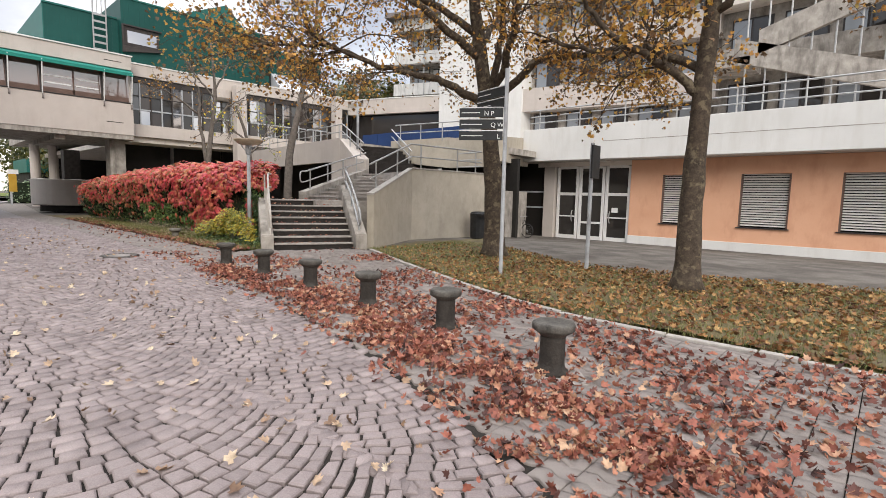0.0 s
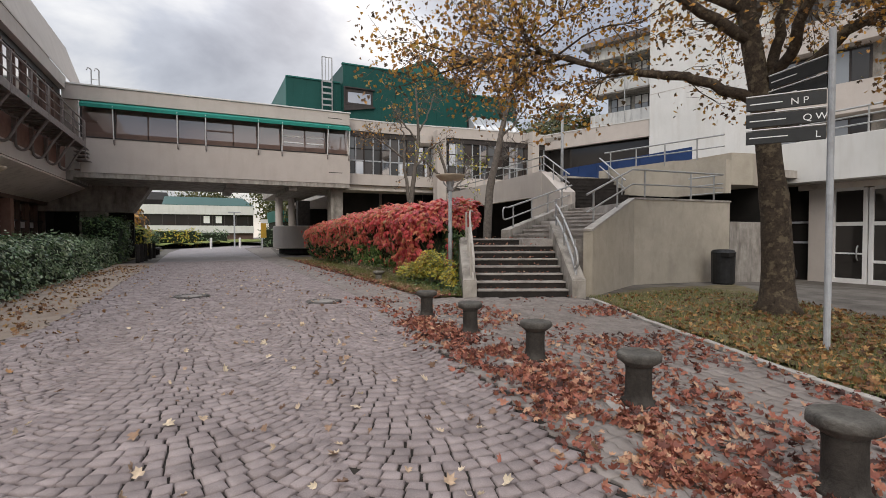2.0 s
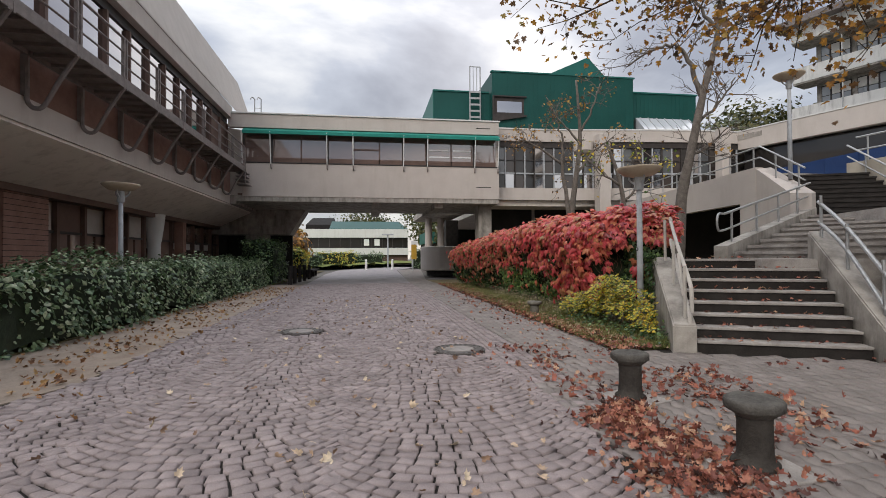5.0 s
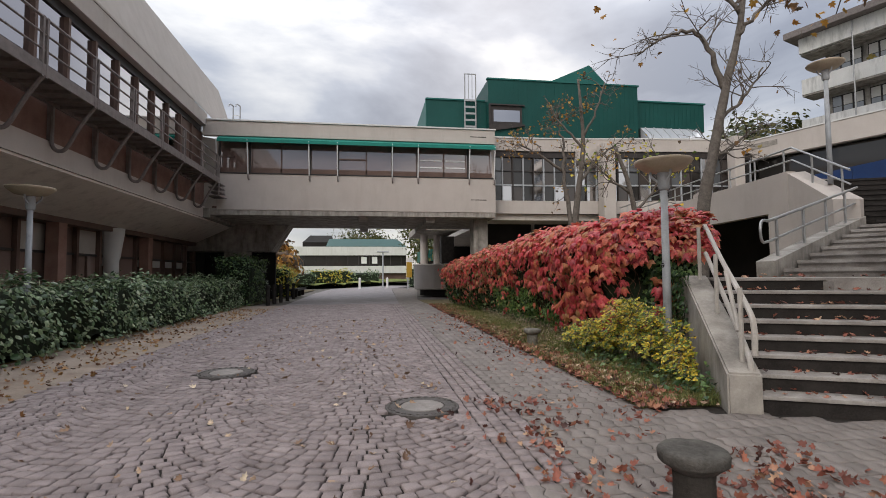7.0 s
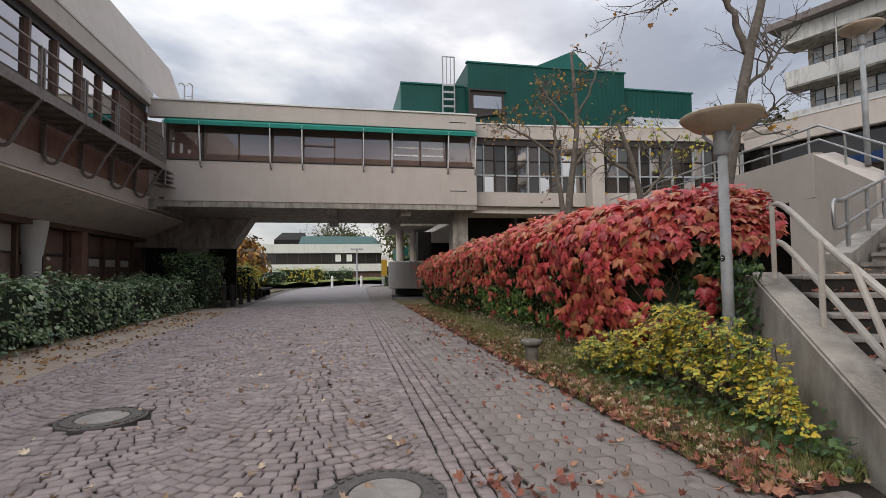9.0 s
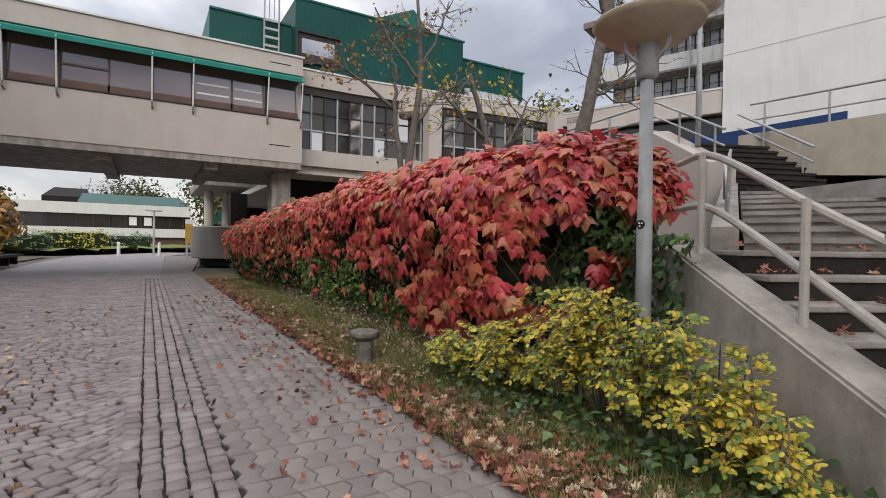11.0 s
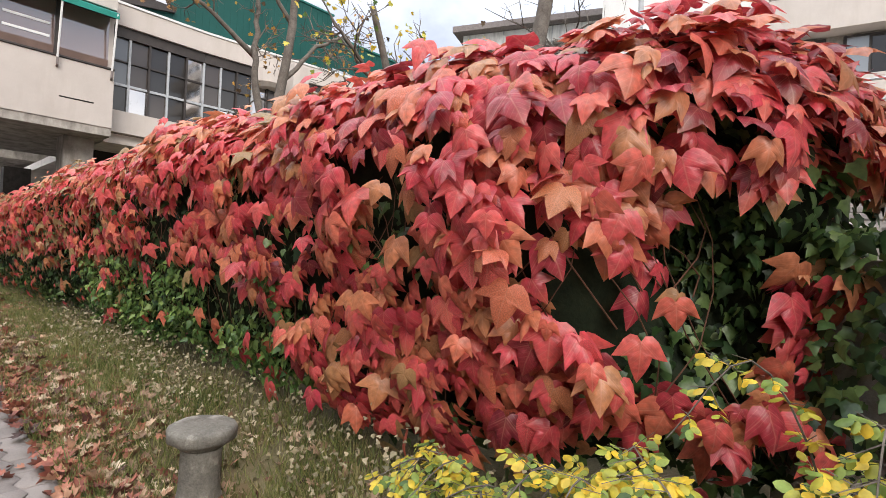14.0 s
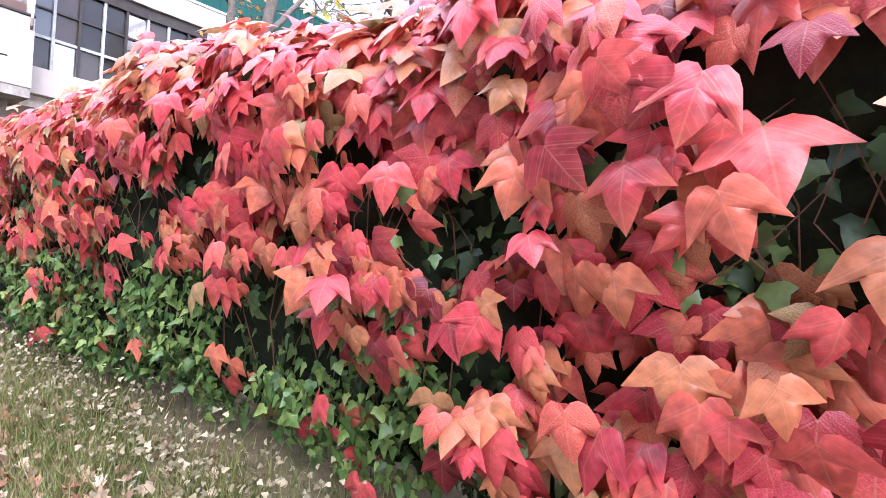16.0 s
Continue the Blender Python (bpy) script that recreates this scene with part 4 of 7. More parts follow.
part("top_rail", tube(bmesh.new(), [(GX - 0.3, 8.75, 14.1), (GX - 0.3, 9.45, 14.1)], 0.04, 6), STEEL, lad2)
for y in (8.98, 9.22):
    part("hoop_bar", tube(bmesh.new(), [(GX - 0.3, y, 12.5), (GX - 0.3, y, 14.1)], 0.025, 6), STEEL, lad2)


# ---- outdoor stairs ----
def railing(parent, line, rails=(0.3, 0.6, 0.95), r=0.024, gap=1.3, material=STEEL, round_steps=0):
    """Posts and bars over a line of foot points."""
    pts = [Vector(p) for p in line]
    for h in rails:
        q = [p + Vector((0, 0, h)) for p in pts]
        part("rail", tube(bmesh.new(), smooth_path(q, round_steps) if round_steps else q, r * (1.25 if h == rails[-1] else 1), 8), material, parent)
    for a, b in zip(pts, pts[1:]):
        k = max(1, round((b - a).length / gap))
        for i in range(k):
            p = a.lerp(b, (i + 0.25) / k)
            part("post", tube(bmesh.new(), [p - Vector((0, 0, 0.06)), p + Vector((0, 0, rails[-1]))], r * 1.1, 8), material, parent)


SM = pose(-12.44, 6.43, 0, 0, 0, 64.5)
stairs = thing("lower_stairs", label="wide worn concrete steps with dark risers and fallen leaves", category="stairs", kind="structure", m=SM)
N1, G1, R1, A0 = 8, 0.27, 0.17, 0.12
W0, W1 = 0.34, 2.5
for k in range(N1):
    a = A0 + G1 * k
    # Risers are set near black below the paler concrete treads.
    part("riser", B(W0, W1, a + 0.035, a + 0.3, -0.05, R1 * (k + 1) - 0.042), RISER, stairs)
    part("tread", B(W0, W1, a, a + G1 + 0.06 if k < N1 - 1 else a + 0.5, R1 * (k + 1) - 0.042, R1 * (k + 1), 0.012), STEP, stairs, "worn grey concrete tread")


def cheek(w0, w1, z_front, z_back, a0, a1):
    bm = bmesh.new()
    slab(bm, [(w0, a0), (w1, a0), (w1, a1), (w0, a1)], -0.05, [z_front, z_front, z_back, z_back])
    bmesh.ops.bevel(bm, geom=list(bm.edges), offset=0.02, segments=2, affect="EDGES")
    return bm


part("cheek_wall", cheek(0.0, 0.32, 0.4, 1.4, 0.02, 2.45), CONC_D, stairs, "weathered concrete cheek wall")
part("cheek_wall", cheek(2.52, 2.84, 0.42, 1.85, -0.12, 2.3), CONC_D, stairs, "weathered concrete cheek wall")
part("landing", B(0.0, 2.5, A0 + 7 * G1 + 0.44, 3.4, -0.05, 1.355), STEP, stairs)
# handrails of the lower flight: doubled bars with bent ends
hl = thing("handrail", label="beige painted tubular handrail beside the steps", category="handrail", group="stair rails", m=SM)
for dz, lo in ((0.0, -0.05), (-0.42, 0.1)):
    part("bar", tube(bmesh.new(), smooth_path([(0.24, lo, 0.6 + dz), (0.24, lo, 0.87 + dz), (0.24, lo + 0.18, 1.06 + dz), (0.26, 1.3, 1.62 + dz), (0.3, 2.3, 2.1 + dz), (0.42, 3.0, 2.15 + dz)], 6), 0.03, 8), RAILPAINT, hl)
for a, z in ((0.25, 0.55), (1.3, 0.95), (2.3, 1.38)):
    part("post", tube(bmesh.new(), [(0.2, a, z - 0.1), (0.2, a, z + 0.72)], 0.026, 8), RAILPAINT, hl)
part("brace", tube(bmesh.new(), [(0.2, 0.35, 0.8), (0.2, 0.8, 1.45)], 0.026, 8), RAILPAINT, hl)
hr = thing("handrail", label="grey steel double handrail with bent ends", category="handrail", group="stair rails", m=SM)
for dz, lo in ((0.95, -0.02), (0.6, 0.12)):
    part("bar", tube(bmesh.new(), smooth_path([(2.66, lo + 0.15, dz - 0.28), (2.66, lo - 0.02, dz - 0.2), (2.66, lo, dz + 0.0), (2.66, lo + 0.25, dz + 0.25), (2.66, 1.3, dz + 0.95), (2.66, 2.2, dz + 1.4)], 6), 0.03, 8), STEEL, hr)
for a, z in ((0.2, 0.6), (1.2, 1.15), (2.1, 1.7)):
    part("post", tube(bmesh.new(), [(2.66, a, z - 0.12), (2.66, a, z + 0.75)], 0.026, 8), STEEL, hr)

# middle and upper flights, turning with the slope
ups = thing("upper_stairs", (-16, 12.5, 0), "broad upper steps between concrete walls leading to the terrace", "stairs", kind="structure")
LL = [Vector((-15.2, 9.7)), Vector((-17.75, 14.35))]
RR = [Vector((-12.55, 10.25)), Vector((-13.7, 12.9)), Vector((-16.3, 16.6))]


def along(line, f):
    if len(line) == 2:
        return line[0].lerp(line[1], f)
    return line[0].lerp(line[1], f * 2.2) if f < 1 / 2.2 else line[1].lerp(line[2], (f - 1 / 2.2) / (1 - 1 / 2.2))


part("landing", slab(bmesh.new(), [(-15.2, 9.7), (-14.9, 8.6), (-13.45, 8.8), (-13.0, 9.6), (-12.55, 10.25)], 0, 1.352), STEP, ups)
for k in range(8):
    f0, f1 = k / 8, (k + 1) / 8 + (0.02 if k < 7 else 0.1)
    a, b, c, d = along(LL, f0), along(RR, f0), along(RR, min(f1, 1)), along(LL, f1)
    z = 1.36 + 0.1425 * (k + 1)
    part("riser", slab(bmesh.new(), [tuple(a.lerp(d, 0.06)), tuple(b.lerp(c, 0.06)), tuple(c), tuple(d)], 0.0, z - 0.06), STEP, ups)
    part("tread", slab(bmesh.new(), [tuple(a), tuple(b), tuple(c), tuple(d)], z - 0.06, z), STEP, ups)
z2 = 1.36 + 0.1425 * 8
part("landing", slab(bmesh.new(), [(-17.7, 14.4), (-16.3, 16.6), (-13.9, 17.3), (-13.6, 13.0)], 2.2, z2 - 0.004), STEP, ups)
for k in range(9):
    x0 = -17.75 - 0.2 * k
    # The top flight is near black throughout, treads included.
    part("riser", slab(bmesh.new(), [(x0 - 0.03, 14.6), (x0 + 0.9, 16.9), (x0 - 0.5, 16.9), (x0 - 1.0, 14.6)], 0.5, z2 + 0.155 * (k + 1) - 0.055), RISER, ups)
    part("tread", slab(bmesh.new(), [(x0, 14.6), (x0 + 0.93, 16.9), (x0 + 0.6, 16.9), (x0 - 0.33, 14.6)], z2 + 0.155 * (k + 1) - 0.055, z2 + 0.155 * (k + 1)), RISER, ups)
ztop = z2 + 0.155 * 9
# curb of the broad flight, ending in a pier
part("curb_wall", wall_run(bmesh.new(), (-15.15, 9.5), (-17.85, 14.45), 0.28, 0, (1.62, 2.75)), CONC_D, ups, "sloping concrete curb wall")
part("end_pier", slab(bmesh.new(), [(-17.75, 14.2), (-18.2, 13.95), (-19.9, 14.35), (-19.6, 14.62), (-18.0, 14.58)], 0, [3.15, 3.2, 4.2, 4.2, 3.2]), CONC, ups)
part("flank_wall", slab(bmesh.new(), [(-11.95, 9.6), (-11.75, 9.72), (-13.3, 12.8), (-13.55, 12.85)], -0.1, [1.55, 1.55, 2.52, 2.52]), FLANK, ups, "beige concrete flank wall rising with the steps")
part("flank_wall", slab(bmesh.new(), [(-13.3, 12.8), (-13.1, 17.0), (-13.35, 17.0), (-13.55, 12.85)], -0.2, 2.54), FLANK, ups, "beige concrete retaining wall")
part("flank_coping", slab(bmesh.new(), [(-13.27, 12.78), (-13.07, 17.03), (-13.38, 17.03), (-13.58, 12.83)], 2.543, 2.6), CONC_D, ups)
part("slope_coping", slab(bmesh.new(), [(-11.93, 9.58), (-11.72, 9.7), (-13.27, 12.78), (-13.58, 12.83)], [1.555, 1.555, 2.523, 2.523], [1.61, 1.61, 2.58, 2.58]), LIDCONC, ups)
part("back_wall", slab(bmesh.new(), [(-13.35, 17.02), (-13.1, 17.02), (-13.6, 21), (-13.9, 21)], -0.4, 1.9), CONC_D, ups)
# Near-black sheet paints the shaded recess below the terrace.
part("shade_wall", B(-18, -13.2, 19.5, 19.7, -0.4, 3.4), NEARBLACK, ups)
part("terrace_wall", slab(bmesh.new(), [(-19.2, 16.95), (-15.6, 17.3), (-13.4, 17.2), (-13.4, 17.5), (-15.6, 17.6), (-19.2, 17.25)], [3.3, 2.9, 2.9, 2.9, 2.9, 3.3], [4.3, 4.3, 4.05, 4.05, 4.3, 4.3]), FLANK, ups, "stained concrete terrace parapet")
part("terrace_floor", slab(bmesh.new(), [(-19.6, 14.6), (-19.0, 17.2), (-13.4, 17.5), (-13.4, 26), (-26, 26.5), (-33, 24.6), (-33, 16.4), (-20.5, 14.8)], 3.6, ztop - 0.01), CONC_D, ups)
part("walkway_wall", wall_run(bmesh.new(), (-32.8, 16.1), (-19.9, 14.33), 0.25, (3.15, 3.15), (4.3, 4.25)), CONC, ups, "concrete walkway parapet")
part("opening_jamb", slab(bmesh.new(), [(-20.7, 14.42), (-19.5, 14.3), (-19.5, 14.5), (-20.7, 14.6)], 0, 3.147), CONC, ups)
# Near-black sheet paints the shade inside the opening below the walkway.
part("dark_passage", wall_run(bmesh.new(), (-32.8, 18.5), (-19.6, 17.0), 0.2, 0, 3.55), NEARBLACK, ups)
rl = thing("railing", (-16, 11.5, 1.5), "grey steel tube railing along the curb of the steps", "railing", group="terrace rails")
railing(rl, [(-15.35, 9.6, 1.62), (-17.95, 14.35, 2.75)], (0.35, 0.7))
part("loop_end", tube(bmesh.new(), smooth_path([(-15.35, 9.6, 1.97), (-15.24, 9.37, 1.95), (-15.2, 9.3, 2.12), (-15.24, 9.37, 2.3), (-15.35, 9.6, 2.32)], 5), 0.024, 8), STEEL, rl)
rl = thing("railing", (-13, 12, 2), "grey steel tube railing on the flank wall", "railing", group="terrace rails")
railing(rl, [(-12.0, 9.75, 1.58), (-13.43, 12.85, 2.56), (-13.22, 16.8, 2.58)], (0.45, 0.9), gap=1.6)
railing(rl, [(-13.22, 16.8, 2.58), (-14.6, 16.9, 2.58)], (0.3, 0.6, 0.9))
rl = thing("railing", (-19, 14.4, 4), "grey steel railing at the head of the steps", "railing", group="terrace rails")
railing(rl, [(-18.05, 14.3, 3.2), (-19.8, 14.42, 4.2), (-32.5, 16.15, 4.26)], (0.35, 0.7))
rl = thing("railing", (-17, 17, 4.2), "grey steel railing on the terrace parapet", "railing", group="terrace rails")
railing(rl, [(-17.4, 16.7, 3.0), (-19.3, 17.1, 4.2)], (0.35, 0.7))
railing(rl, [(-19.0, 17.1, 4.28), (-13.6, 17.4, 4.15)], (0.4, 0.8))
blue = thing("blue_panels", (-23, 21, 3.8), "blue wall panels under the roofed terrace", "panel", kind="structure")
bl_a, bl_b = Vector((-28.5, 22.5)), Vector((-19.0, 22.8))
for i in range(6):
    a, b = bl_a.lerp(bl_b, i / 6), bl_a.lerp(bl_b, (i + 0.985) / 6)
    part("panel", wall_run(bmesh.new(), (a.x, a.y), (b.x, b.y), 0.06, 3.9, 5.8), BLUE, blue)

# ---- orange entrance building ----
OY = 22.5
OX0, OX1 = -9.05, 14.0
org = thing("entrance_building", (0, OY + 4, -0.36), "orange rendered building with white entrance doors and shuttered windows", "building", kind="structure")
wins = [(-7.65, -6.05), (-4.65, -3.0), (-1.5, 0.3), (1.9, 3.6)]
part("plinth", B(OX0, OX1, OY - 0.05, OY + 0.2, -0.5, 0.0, 0.01), WHITE, org, "pale rendered plinth")
xa = OX0
for a, b in wins + [(OX1, OX1)]:
    part("orange_wall", B(xa, a, OY, OY + 0.3, 0.002, 3.4), ORANGE, org)
    if b > a:
        part("orange_wall", B(a, b, OY, OY + 0.3, 0.002, 0.62), ORANGE, org)
        part("orange_wall", B(a, b, OY, OY + 0.3, 2.72, 3.4), ORANGE, org)
        w = part("window", B(a, b, OY + 0.2, OY + 0.24, 0.62, 2.72), NEARBLACK, org)
        part("window_frame", B(a, a + 0.06, OY + 0.02, OY + 0.2, 0.62, 2.72), BROWN, w)
        part("window_frame", B(b - 0.06, b, OY + 0.02, OY + 0.2, 0.62, 2.72), BROWN, w)
        part("window_sill", B(a - 0.06, b + 0.06, OY - 0.06, OY + 0.2, 0.58, 0.622), DFRAME, w)
        for z in np.arange(0.68, 2.68, 0.095):
            part("slat", slab(bmesh.new(), [(a + 0.07, OY + 0.06), (b - 0.07, OY + 0.06), (b - 0.07, OY + 0.14), (a + 0.07, OY + 0.14)], [z, z, z + 0.05, z + 0.05], [z + 0.012, z + 0.012, z + 0.062, z + 0.062]), BLIND, w)
    xa = b
part("interior", B(OX0, OX1, OY + 6, OY + 6.2, -0.4, 3.4), NEARBLACK, org)
part("slab_edge", B(-14.2, OX1, OY - 1.1, OY - 0.6, 3.42, 4.97, 0.02), WHITE, org, "white-grey concrete terrace band")
part("slab_soffit", B(-20, OX1, OY - 0.6, OY + 7, 3.41, 3.7), CONC, org)
part("slab_line", B(-10, OX1, OY - 1.104, OY - 1.09, 4.2, 4.225), CONC_D, org)
part("slab_return", slab(bmesh.new(), [(-14.2, OY - 1.1), (-14.2, OY - 0.6), (-16.5, 17.7), (-13.4, 17.5), (-13.2, 18.4)], 3.2, [4.6, 4.6, 4.3, 4.3, 4.3]), FLANK, org)
# entrance: white frames with dark panes
ent = thing("entrance_doors", (-11, OY, -0.36), "white framed glazed entrance doors with dark panes", "door", kind="structure")
bays = [(-12.75, -11.75), (-11.55, -10.4), (-10.2, -9.15)]
for i, (a, b) in enumerate(bays):
    for x0, x1 in ((a - 0.08, a + 0.06), (b - 0.06, b + 0.08)):
        part("jamb", B(x0, x1, OY + 0.1, OY + 0.25, -0.36, 3.16, 0.008), WFRAME, ent)
    for z0, z1 in ((-0.36, -0.18), (1.78, 1.92), (3.08, 3.2), (0.42, 0.52) if i == 1 else (0.72, 0.78)):
        part("cross_rail", B(a + 0.06, b - 0.06, OY + 0.11, OY + 0.24, z0, z1, 0.006), WFRAME, ent)
    part("pane", B(a + 0.06, b - 0.06, OY + 0.16, OY + 0.18, -0.18, 1.78), GLASS, ent)
    part("pane", B(a + 0.06, b - 0.06, OY + 0.16, OY + 0.18, 1.92, 3.08), GLASS, ent)
    if i != 1:
        part("handle", tube(bmesh.new(), smooth_path([(b - 0.2 if i == 0 else a + 0.2, OY + 0.1, 0.5), (b - 0.2 if i == 0 else a + 0.2, OY + 0.02, 0.62), (b - 0.2 if i == 0 else a + 0.2, OY + 0.02, 0.92), (b - 0.2 if i == 0 else a + 0.2, OY + 0.1, 1.04)], 4), 0.025, 8), STEEL, ent)
part("notice", B(-9.95, -9.65, OY + 0.155, OY + 0.16, 1.0, 1.22), LETTER, ent)
part("header", B(-14, OX0, OY + 0.1, OY + 0.3, 3.2, 3.42), SOFFIT, ent)
part("side_pillar", B(-13.5, -12.9, OY - 0.1, OY + 0.3, -0.4, 3.2, 0.01), CONC, ent)
part("side_glazing", B(-15.6, -13.55, OY + 0.2, OY + 0.25, -0.4, 3.4), GLASS, ent)
for z in (1.1, 1.9):
    part("side_rail", B(-15.6, -13.55, OY + 0.15, OY + 0.2, z, z + 0.08), POLE, ent)
part("ceiling_lamp", B(-10.6, -10.1, OY - 0.45, OY - 0.3, 3.36, 3.405), LETTER, ent)
rl = thing("railing", (0, OY - 0.8, 4.97), "pale steel railing on the terrace band", "railing", group="terrace rails")
railing(rl, [(-14, OY - 0.8, 4.97), (OX1, OY - 0.8, 4.97)], (0.35, 0.65, 0.95), 0.03, 2.2)

# ---- high building behind: floors, bands, a diagonal stair flank ----
HY = 31.0
high = thing("high_building", (0, HY + 5, 0), "tall grey concrete building with window bands and outside stairs", "building", kind="structure")
part("core", B(-8, 22, HY + 0.6, HY + 12, 0, 26), CONC_D, high)
for i, z in enumerate((5.2, 8.6, 12.0, 15.4, 18.8, 22.2)):
    part("floor_band", B(-8, 22, HY - 0.6, HY + 0.6, z, z + 1.15, 0.02), CONC_D if i % 2 else SOFFIT, high)
    for x in np.arange(-7.5, 22, 2.4):
        w = part("window", B(x, x + 1.9, HY + 0.45, HY + 0.55, z + 1.3, z + 2.9), DFRAME, high)
        part("pane", B(x + 0.08, x + 0.9, HY + 0.42, HY + 0.45, z + 1.4, z + 2.8), GLASSL, w)
        part("pane", B(x + 1.0, x + 1.82, HY + 0.42, HY + 0.45, z + 1.4, z + 2.8), GLASS, w)
for z, x, s in ((5.0, -6.5, 1), (8.6, 4.5, -1), (12.0, -6.5, 1), (15.4, 4.5, -1)):
    part("stair_flight", slab(bmesh.new(), [(x, HY - 3.2), (x + 10 * s, HY - 3.2), (x + 10 * s, HY - 2.9), (x, HY - 2.9)] if s > 0 else [(x + 10 * s, HY - 3.2), (x, HY - 3.2), (x, HY - 2.9), (x + 10 * s, HY - 2.9)],
                              [z + 3.4, z, z, z + 3.4] if s > 0 else [z, z + 3.4, z + 3.4, z], [z + 4.5, z + 1.1, z + 1.1, z + 4.5] if s > 0 else [z + 1.1, z + 4.5, z + 4.5, z + 1.1]), CONC_D, high)
for x in np.arange(-6, 6, 0.85):
    part("baluster", tube(bmesh.new(), [(x, HY - 3.05, 4.8), (x, HY - 3.05, 21)], 0.04, 6), STEEL, high)
part("stair_landing", B(-7.6, -5.8, HY - 3.2, HY - 0.6, 8.2, 8.6), CONC_D, high)
part("stair_landing", B(3.6, 5.6, HY - 3.2, HY - 0.6, 11.6, 12.0), CONC_D, high)

# ---- white tower and balconied block ----
tow = thing("white_tower", (-19.5, 30, 0), "tall white rendered tower wall", "building", kind="structure")
part("wall", slab(bmesh.new(), [(-25.5, 27.2), (-19.2, 28.55), (-18.5, 40), (-24, 40)], 3.6, 34), WHITE, tow)
for z in (10.5, 17.5):
    part("joint", slab(bmesh.new(), [(-25.5, 27.19), (-19.2, 28.54), (-19.2, 28.55), (-25.5, 27.2)], z, z + 0.03), CONC, tow)
right = thing("office_block", (-10, 33, 4), "grey office block with window bands beside the white tower", "building", kind="structure")
part("core", slab(bmesh.new(), [(-19.1, 29.6), (-8, 32), (-8, 40), (-18.6, 40)], 3.6, 30), CONC_D, right)
for z in (4.0, 7.4, 10.8, 14.2, 17.6, 21.0):
    part("band", slab(bmesh.new(), [(-19.2, 28.7), (-8, 31), (-8, 32), (-19.2, 29.6)], z, z + 1.5), CONC, right)
    for k in range(5):
        a = Vector((-19.0, 29.45)).lerp(Vector((-8.1, 31.86)), k / 5 + 0.02)
        b = Vector((-19.0, 29.45)).lerp(Vector((-8.1, 31.86)), k / 5 + 0.17)
        w = part("window", wall_run(bmesh.new(), (a.x, a.y), (b.x, b.y), 0.06, z + 1.55, z + 3.3), DFRAME, right)
        part("pane", wall_run(bmesh.new(), a.lerp(b, 0.06)[:], a.lerp(b, 0.47)[:], 0.02, z + 1.65, z + 3.2, -0.03), GLASSL, w)
        part("pane", wall_run(bmesh.new(), a.lerp(b, 0.53)[:], a.lerp(b, 0.94)[:], 0.02, z + 1.65, z + 3.2, -0.03), GLASS, w)
bal = thing("balcony_block", (-38, 44, 0), "grey office block with long balconies and pale blinds", "building", kind="structure")
TA, TB = Vector((-46.0, 41.0)), Vector((-20.0, 51.0))
td = (TB - TA).normalized()
tn = Vector((-td.y, td.x))
part("core", wall_run(bmesh.new(), (TA + td * 1.2)[:], TB[:], 12, 2, 22.2, 2.0), CONC_D, bal)
for i, z in enumerate((6.2, 9.9, 13.6, 17.3, 21.0)):
    part("balcony_band", wall_run(bmesh.new(), TA[:], TB[:], 0.3, z, z + 1.35, 0.0 if i % 2 == 0 else 0.25), WALLGREY, bal)
    part("slab", wall_run(bmesh.new(), TA[:], TB[:], 2.0, z - 0.15, z + 0.1, 0.3), CONC_D, bal)
    if z < 20:
        for k in range(9):
            a, b = TA + td * (1.6 + k * 2.7), TA + td * (3.9 + k * 2.7)
            w = part("window", wall_run(bmesh.new(), a[:], b[:], 0.08, z + 1.4, z + 3.3, 1.9), DFRAME, bal)
            for j in range(3):
                p, q = a.lerp(b, 0.03 + j / 3), a.lerp(b, 0.3 + j / 3)
                part("pane", wall_run(bmesh.new(), p[:], q[:], 0.03, z + 1.5, z + 2.3, 1.86), GLASSL, w)
                part("pane", wall_run(bmesh.new(), p[:], q[:], 0.03, z + 2.36, z + 3.2, 1.86), BLIND if (k + j) % 3 else GLASSL, w)
for k in range(5):
    p = TA + td * (4 + 4.5 * k) - tn * 0.1
    part("down_rod", tube(bmesh.new(), [(p.x, p.y, 4), (p.x, p.y, 22.3)], 0.06, 6), STEEL, bal)
part("roof_edge", wall_run(bmesh.new(), (TA - td * 0.8)[:], TB[:], 3.5, 22.4, 22.95, -0.9), DARKRAIL, bal)
part("white_base", wall_run(bmesh.new(), (TA + td)[:], TB[:], 0.3, 7.6, 9.7, 0.4), WHITE, bal)

# ---- far building and treetops beyond the bridge ----
far = thing("far_building", (-112, 0, 0), "long low building with white bands and a green roof", "building", kind="structure")
part("wall", B(-124, -112, -18, 10.5, 0, 7.3), BROWN, far)
part("lower_band", B(-112, -111.3, -18, 10.6, 1.9, 3.4), WHITE, far)
part("upper_band", B(-112, -111.3, -14, 10.6, 5.6, 7.4), WHITE, far)
part("window_band", B(-112, -111.8, -18, 10.5, 3.4, 5.6), GLASS, far)
for y in np.arange(-17, 10, 2.2):
    part("mullion", B(-111.8, -111.7, y, y + 0.12, 3.4, 5.6), DFRAME, far)
for y in (1.2, 3.4):
    part("bright_window", B(-111.8, -111.72, y, y + 1.1, 3.9, 5.3), LETTER, far)
part("roof", slab(bmesh.new(), [(-112, -6), (-112, 10.6), (-120, 9), (-120, -6)], 7.42, [7.5, 7.5, 9.6, 9.6]), GREEN, far)
